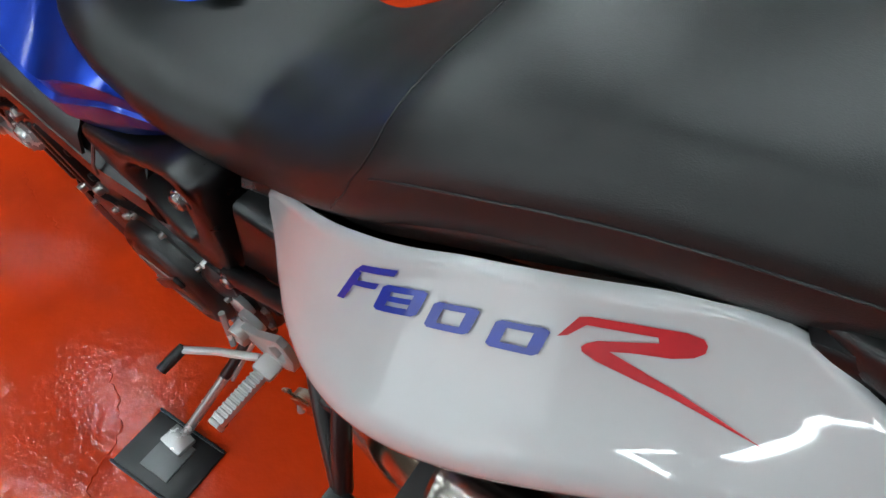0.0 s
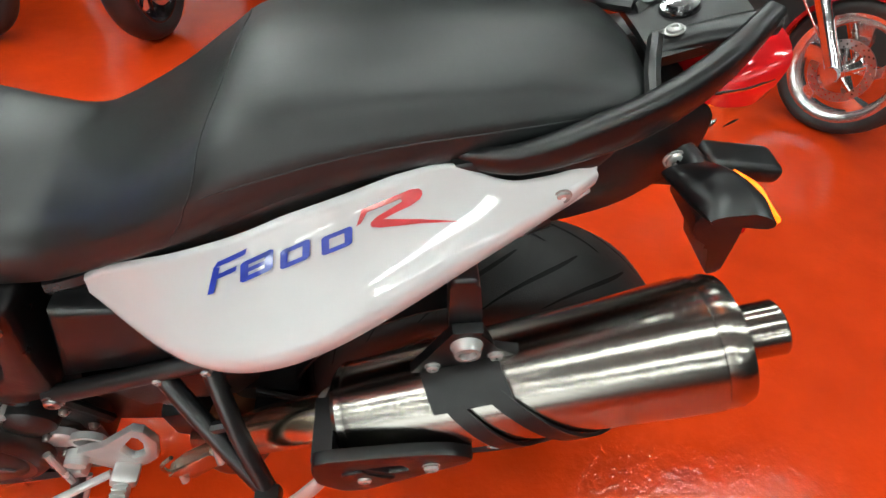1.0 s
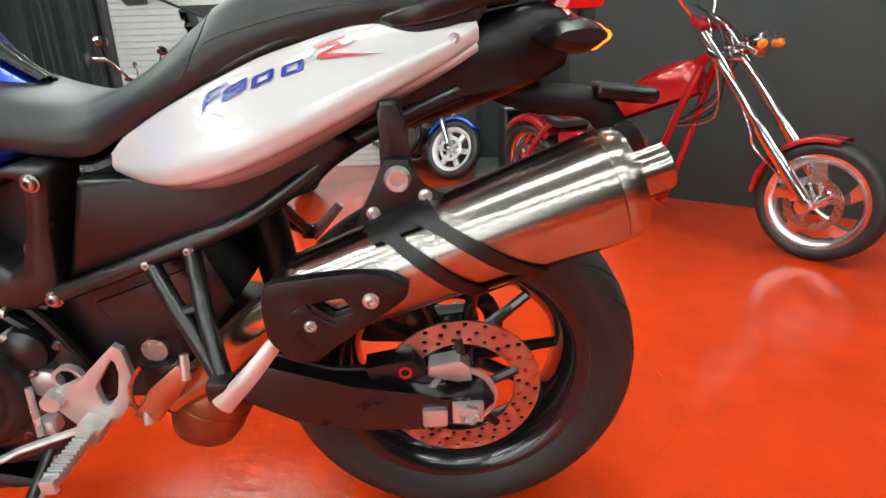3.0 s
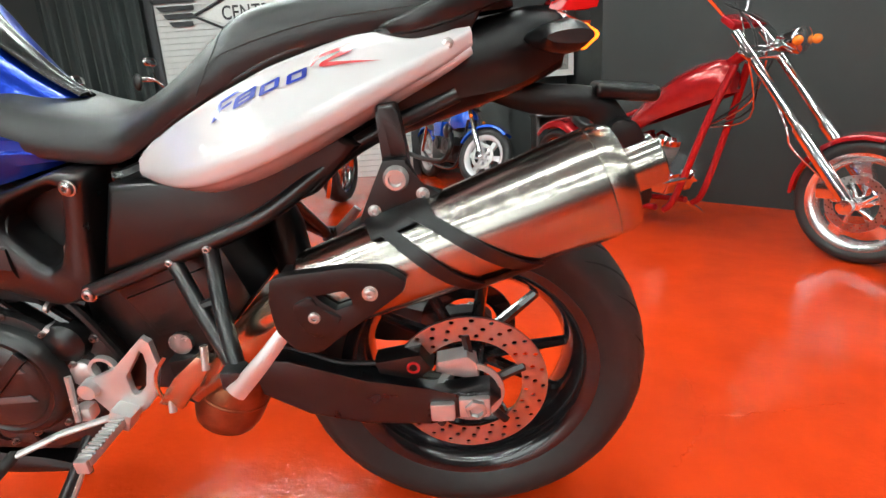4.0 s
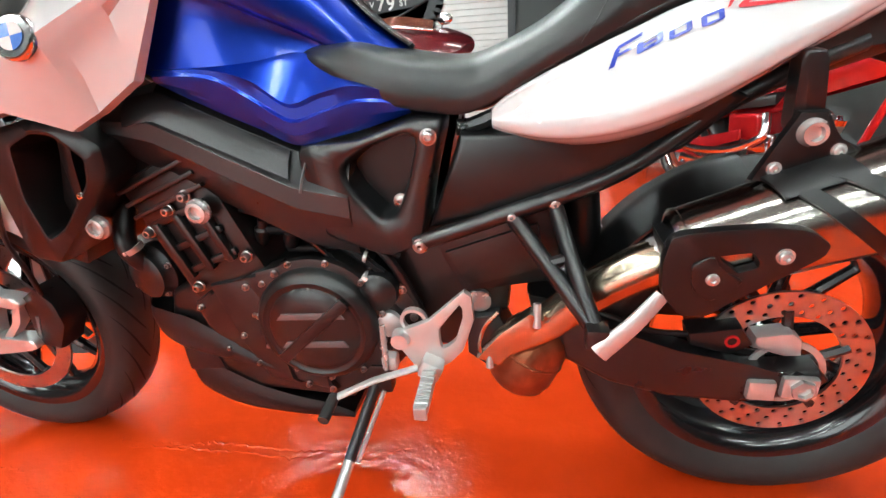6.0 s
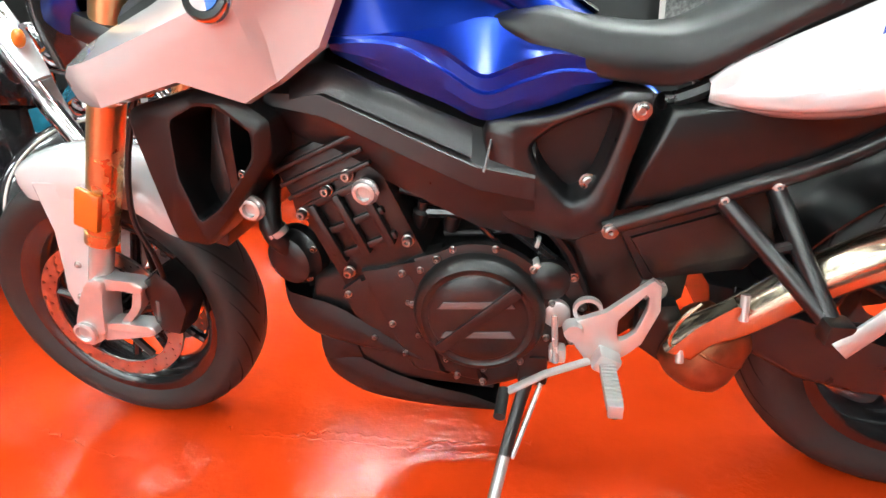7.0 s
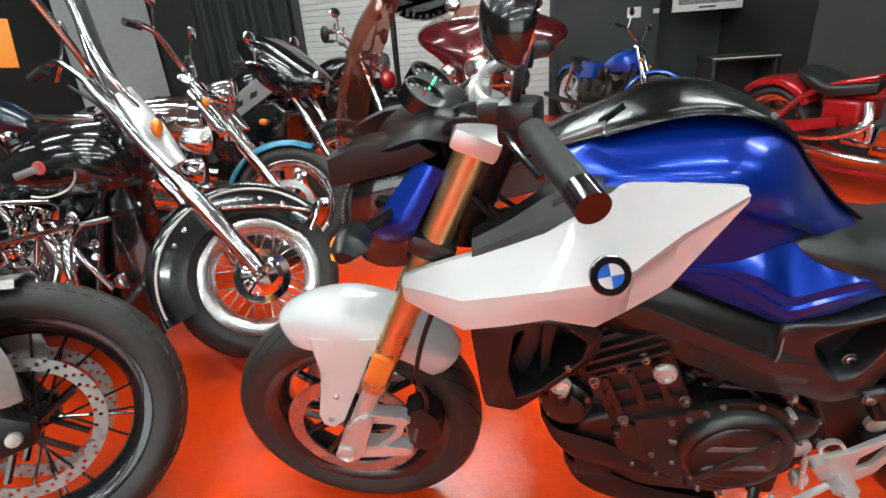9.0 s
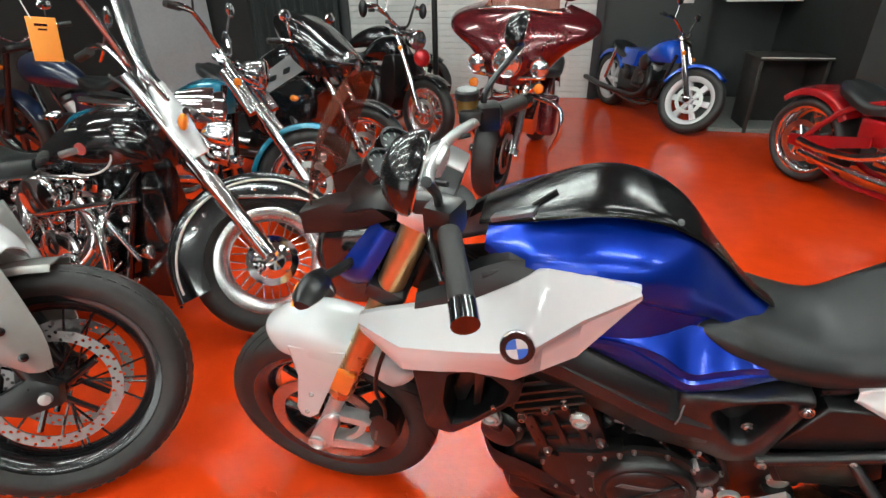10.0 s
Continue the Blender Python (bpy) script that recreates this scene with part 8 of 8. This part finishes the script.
for k, w in enumerate((0.028, 0.022, 0.024, 0.020)):
    part("lettering_bar", block((w, 0.004, 0.055), (0.62 + 0.045 * k, -0.163, 0.56), 0.001, (0, 12, 0)), SILVER_PAINT, lower)
part("front_indicator_stalk", sweep([(0.98, -0.15, 0.66), (0.99, -0.22, 0.66)], 0.010, 8), BLACK_MATT, dk)
part("side_indicator", ball(0.026, (0.99, -0.235, 0.66), (1.3, 0.8, 0.8)), AMBER_LENS, dk)
fair = []
for x, z0, z1, w in ((0.80, 1.06, 1.20, 0.12), (0.92, 0.94, 1.20, 0.19), (1.06, 0.84, 1.14, 0.21), (1.20, 0.80, 1.04, 0.19), (1.32, 0.82, 0.95, 0.13), (1.37, 0.85, 0.91, 0.07)):
    zm = (z0 + z1) / 2
    fair.append([(x, -w * 0.8, z0), (x, -w, zm), (x, -w * 0.75, z1 - 0.02), (x, 0, z1), (x, w * 0.75, z1 - 0.02), (x, w, zm), (x, w * 0.8, z0)])
shell = part("half_fairing", skin(fair, 26, 24, thick=0.006), BLACK_GLOSS, dk, "black half fairing")
bar_line("fairing_screen_trim", [(0.80, -0.10, 1.18), (0.93, -0.155, 1.17), (1.08, -0.165, 1.11), (1.22, -0.145, 1.01)], 0.006, CHROME, shell, 14)
round_lamp(dk, (1.345, -0.05, 0.885), 0.075, 0.10, axis=(1, -0.25, 0.05))
part("exhaust_silencer", sweep([(0.55, -0.20, 0.30), (0.05, -0.24, 0.36), (-0.35, -0.26, 0.44)], 0.05, 18, 10), CHROME, dk)

gold = roadster("red_tipped_motorcycle", "black motorcycle with red trim and gold-tipped chrome forks", (-2.20, 3.48), -30, 1.45, BLACK_GLOSS, CHROME, "wire", rim_mat=WHEEL_CHROME, rake=0.33, bar_rise=0.16, eng_mat=ENGINE_BLACK)
part("red_trim", ball(0.08, (1.38, -0.02, 0.78), (0.9, 1.0, 1.0)), RED_PAINT, gold)
# Black filler slab ahead of the engine, added to hide the floor behind.
part("radiator_cowl", slab(round_poly([(0.92, 0.30), (0.98, 0.78), (1.14, 0.80), (1.16, 0.44), (1.06, 0.28)]), -0.14, 0.14, 0.02), BLACK_MATT, gold)
for s in (-1, 1):
    part("gold_sleeve", sweep([(1.40, 0.10 * s, 0.40), (1.37, 0.10 * s, 0.46)], 0.032, 12), GOLD, gold)
    part("hand_guard", ball(0.07, (1.0, 0.36 * s, 1.16), (0.6, 0.5, 1.0)), BLACK_MATT, gold)

for hub, turn_to, paint, what in (((-2.62, 5.05), 8, BLACK_GLOSS, "black motorcycle in the back row near the curtain"), ((-5.45, 2.35), 176, NAVY, "dark navy motorcycle deep in the row, its tail to the others")):
    roadster("parked_motorcycle", what, hub, turn_to, 1.5, paint, BLACK_SATIN, "five", rake=0.4, bar_rise=0.08, rim_mat=RIM_BLACK, eng_mat=ENGINE_BLACK, lamp=False)

# maroon tourer with a batwing fairing, facing the camera's side
MWB = 1.60
mr = placed("touring_motorcycle", "maroon touring motorcycle with a batwing fairing and chrome lamps", (-1.44, 2.36), MWB, -98, lean=3)
wheel("rear_wheel", mr, (0, 0, 0.32), 0.32, 0.22, 0.16, "five", CHROME)
wheel("front_wheel", mr, (MWB, 0, 0.32), 0.32, 0.225, 0.15, "ten", RIM_BLACK, 0.14, (-1, 1), holes=60)
fork_pair(mr, (MWB, 0, 0.32), (1.20, 0, 1.0), 0.125, 0.026, CHROME, CHROME, 0.5)
guard(mr, (MWB, 0, 0.32), 0.372, 0.095, 40, 175, MAROON, 0.11, "front_mudguard")
guard(mr, (0, 0, 0.32), 0.38, 0.12, 30, 150, MAROON, 0.10, "rear_mudguard")
teardrop(mr, 0.60, 1.16, 0.68, 0.92, 0.16, MAROON, 0.05)
saddle(mr, -0.05, 0.62, 0.72, 0.19)
v_twin(mr, (0.74, 0, 0.42), 1.05)
fairing_net = []
for z, w, x in ((0.74, 0.20, 1.34), (0.82, 0.25, 1.36), (0.93, 0.36, 1.36), (1.03, 0.52, 1.32), (1.13, 0.50, 1.26), (1.205, 0.30, 1.20)):
    fairing_net.append([(x - 0.20, -w, z + 0.03), (x - 0.08, -w * 0.88, z + 0.01), (x + 0.03, -w * 0.55, z), (x + 0.10, 0, z), (x + 0.03, w * 0.55, z), (x - 0.08, w * 0.88, z + 0.01), (x - 0.20, w, z + 0.03)])
part("batwing_fairing", skin(fairing_net, 26, 26, thick=0.008), MAROON, mr, "gloss maroon batwing fairing")
part("fairing_screen", skin([[(1.20, -0.26, 1.185), (1.29, 0, 1.195), (1.20, 0.26, 1.185)], [(1.12, -0.24, 1.27), (1.20, 0, 1.29), (1.12, 0.24, 1.27)]], 8, 14, thick=0.004), RED_BROWN_CLEAR, mr)
bar_line("screen_trim", [(1.25, -0.28, 1.19), (1.315, 0, 1.21), (1.25, 0.28, 1.19)], 0.012, CHROME, mr, 12)
round_lamp(mr, (1.47, 0, 0.895), 0.10, 0.12)
for s in (-1, 1):
    round_lamp(mr, (1.44, 0.215 * s, 0.865), 0.06, 0.10, name="spot_lamp")
    part("front_indicator", ball(0.034, (1.44, 0.225 * s, 0.74)), AMBER_LENS, mr)
    bar_line("crash_bar", [(1.04, 0.06 * s, 0.62), (1.10, 0.32 * s, 0.56), (1.12, 0.36 * s, 0.40), (1.04, 0.30 * s, 0.22)], 0.017, CHROME, mr, 18)
    part("lower_cowl", block((0.10, 0.14, 0.30), (1.02, 0.24 * s, 0.48), 0.04, segs=3), MAROON, mr)
part("lamp_bar", sweep([(1.38, -0.25, 0.80), (1.42, 0, 0.79), (1.38, 0.25, 0.80)], 0.014, 8, 10), CHROME, mr)
bars(mr, (1.10, 0, 1.06), 0.40, 0.08, 0.2)
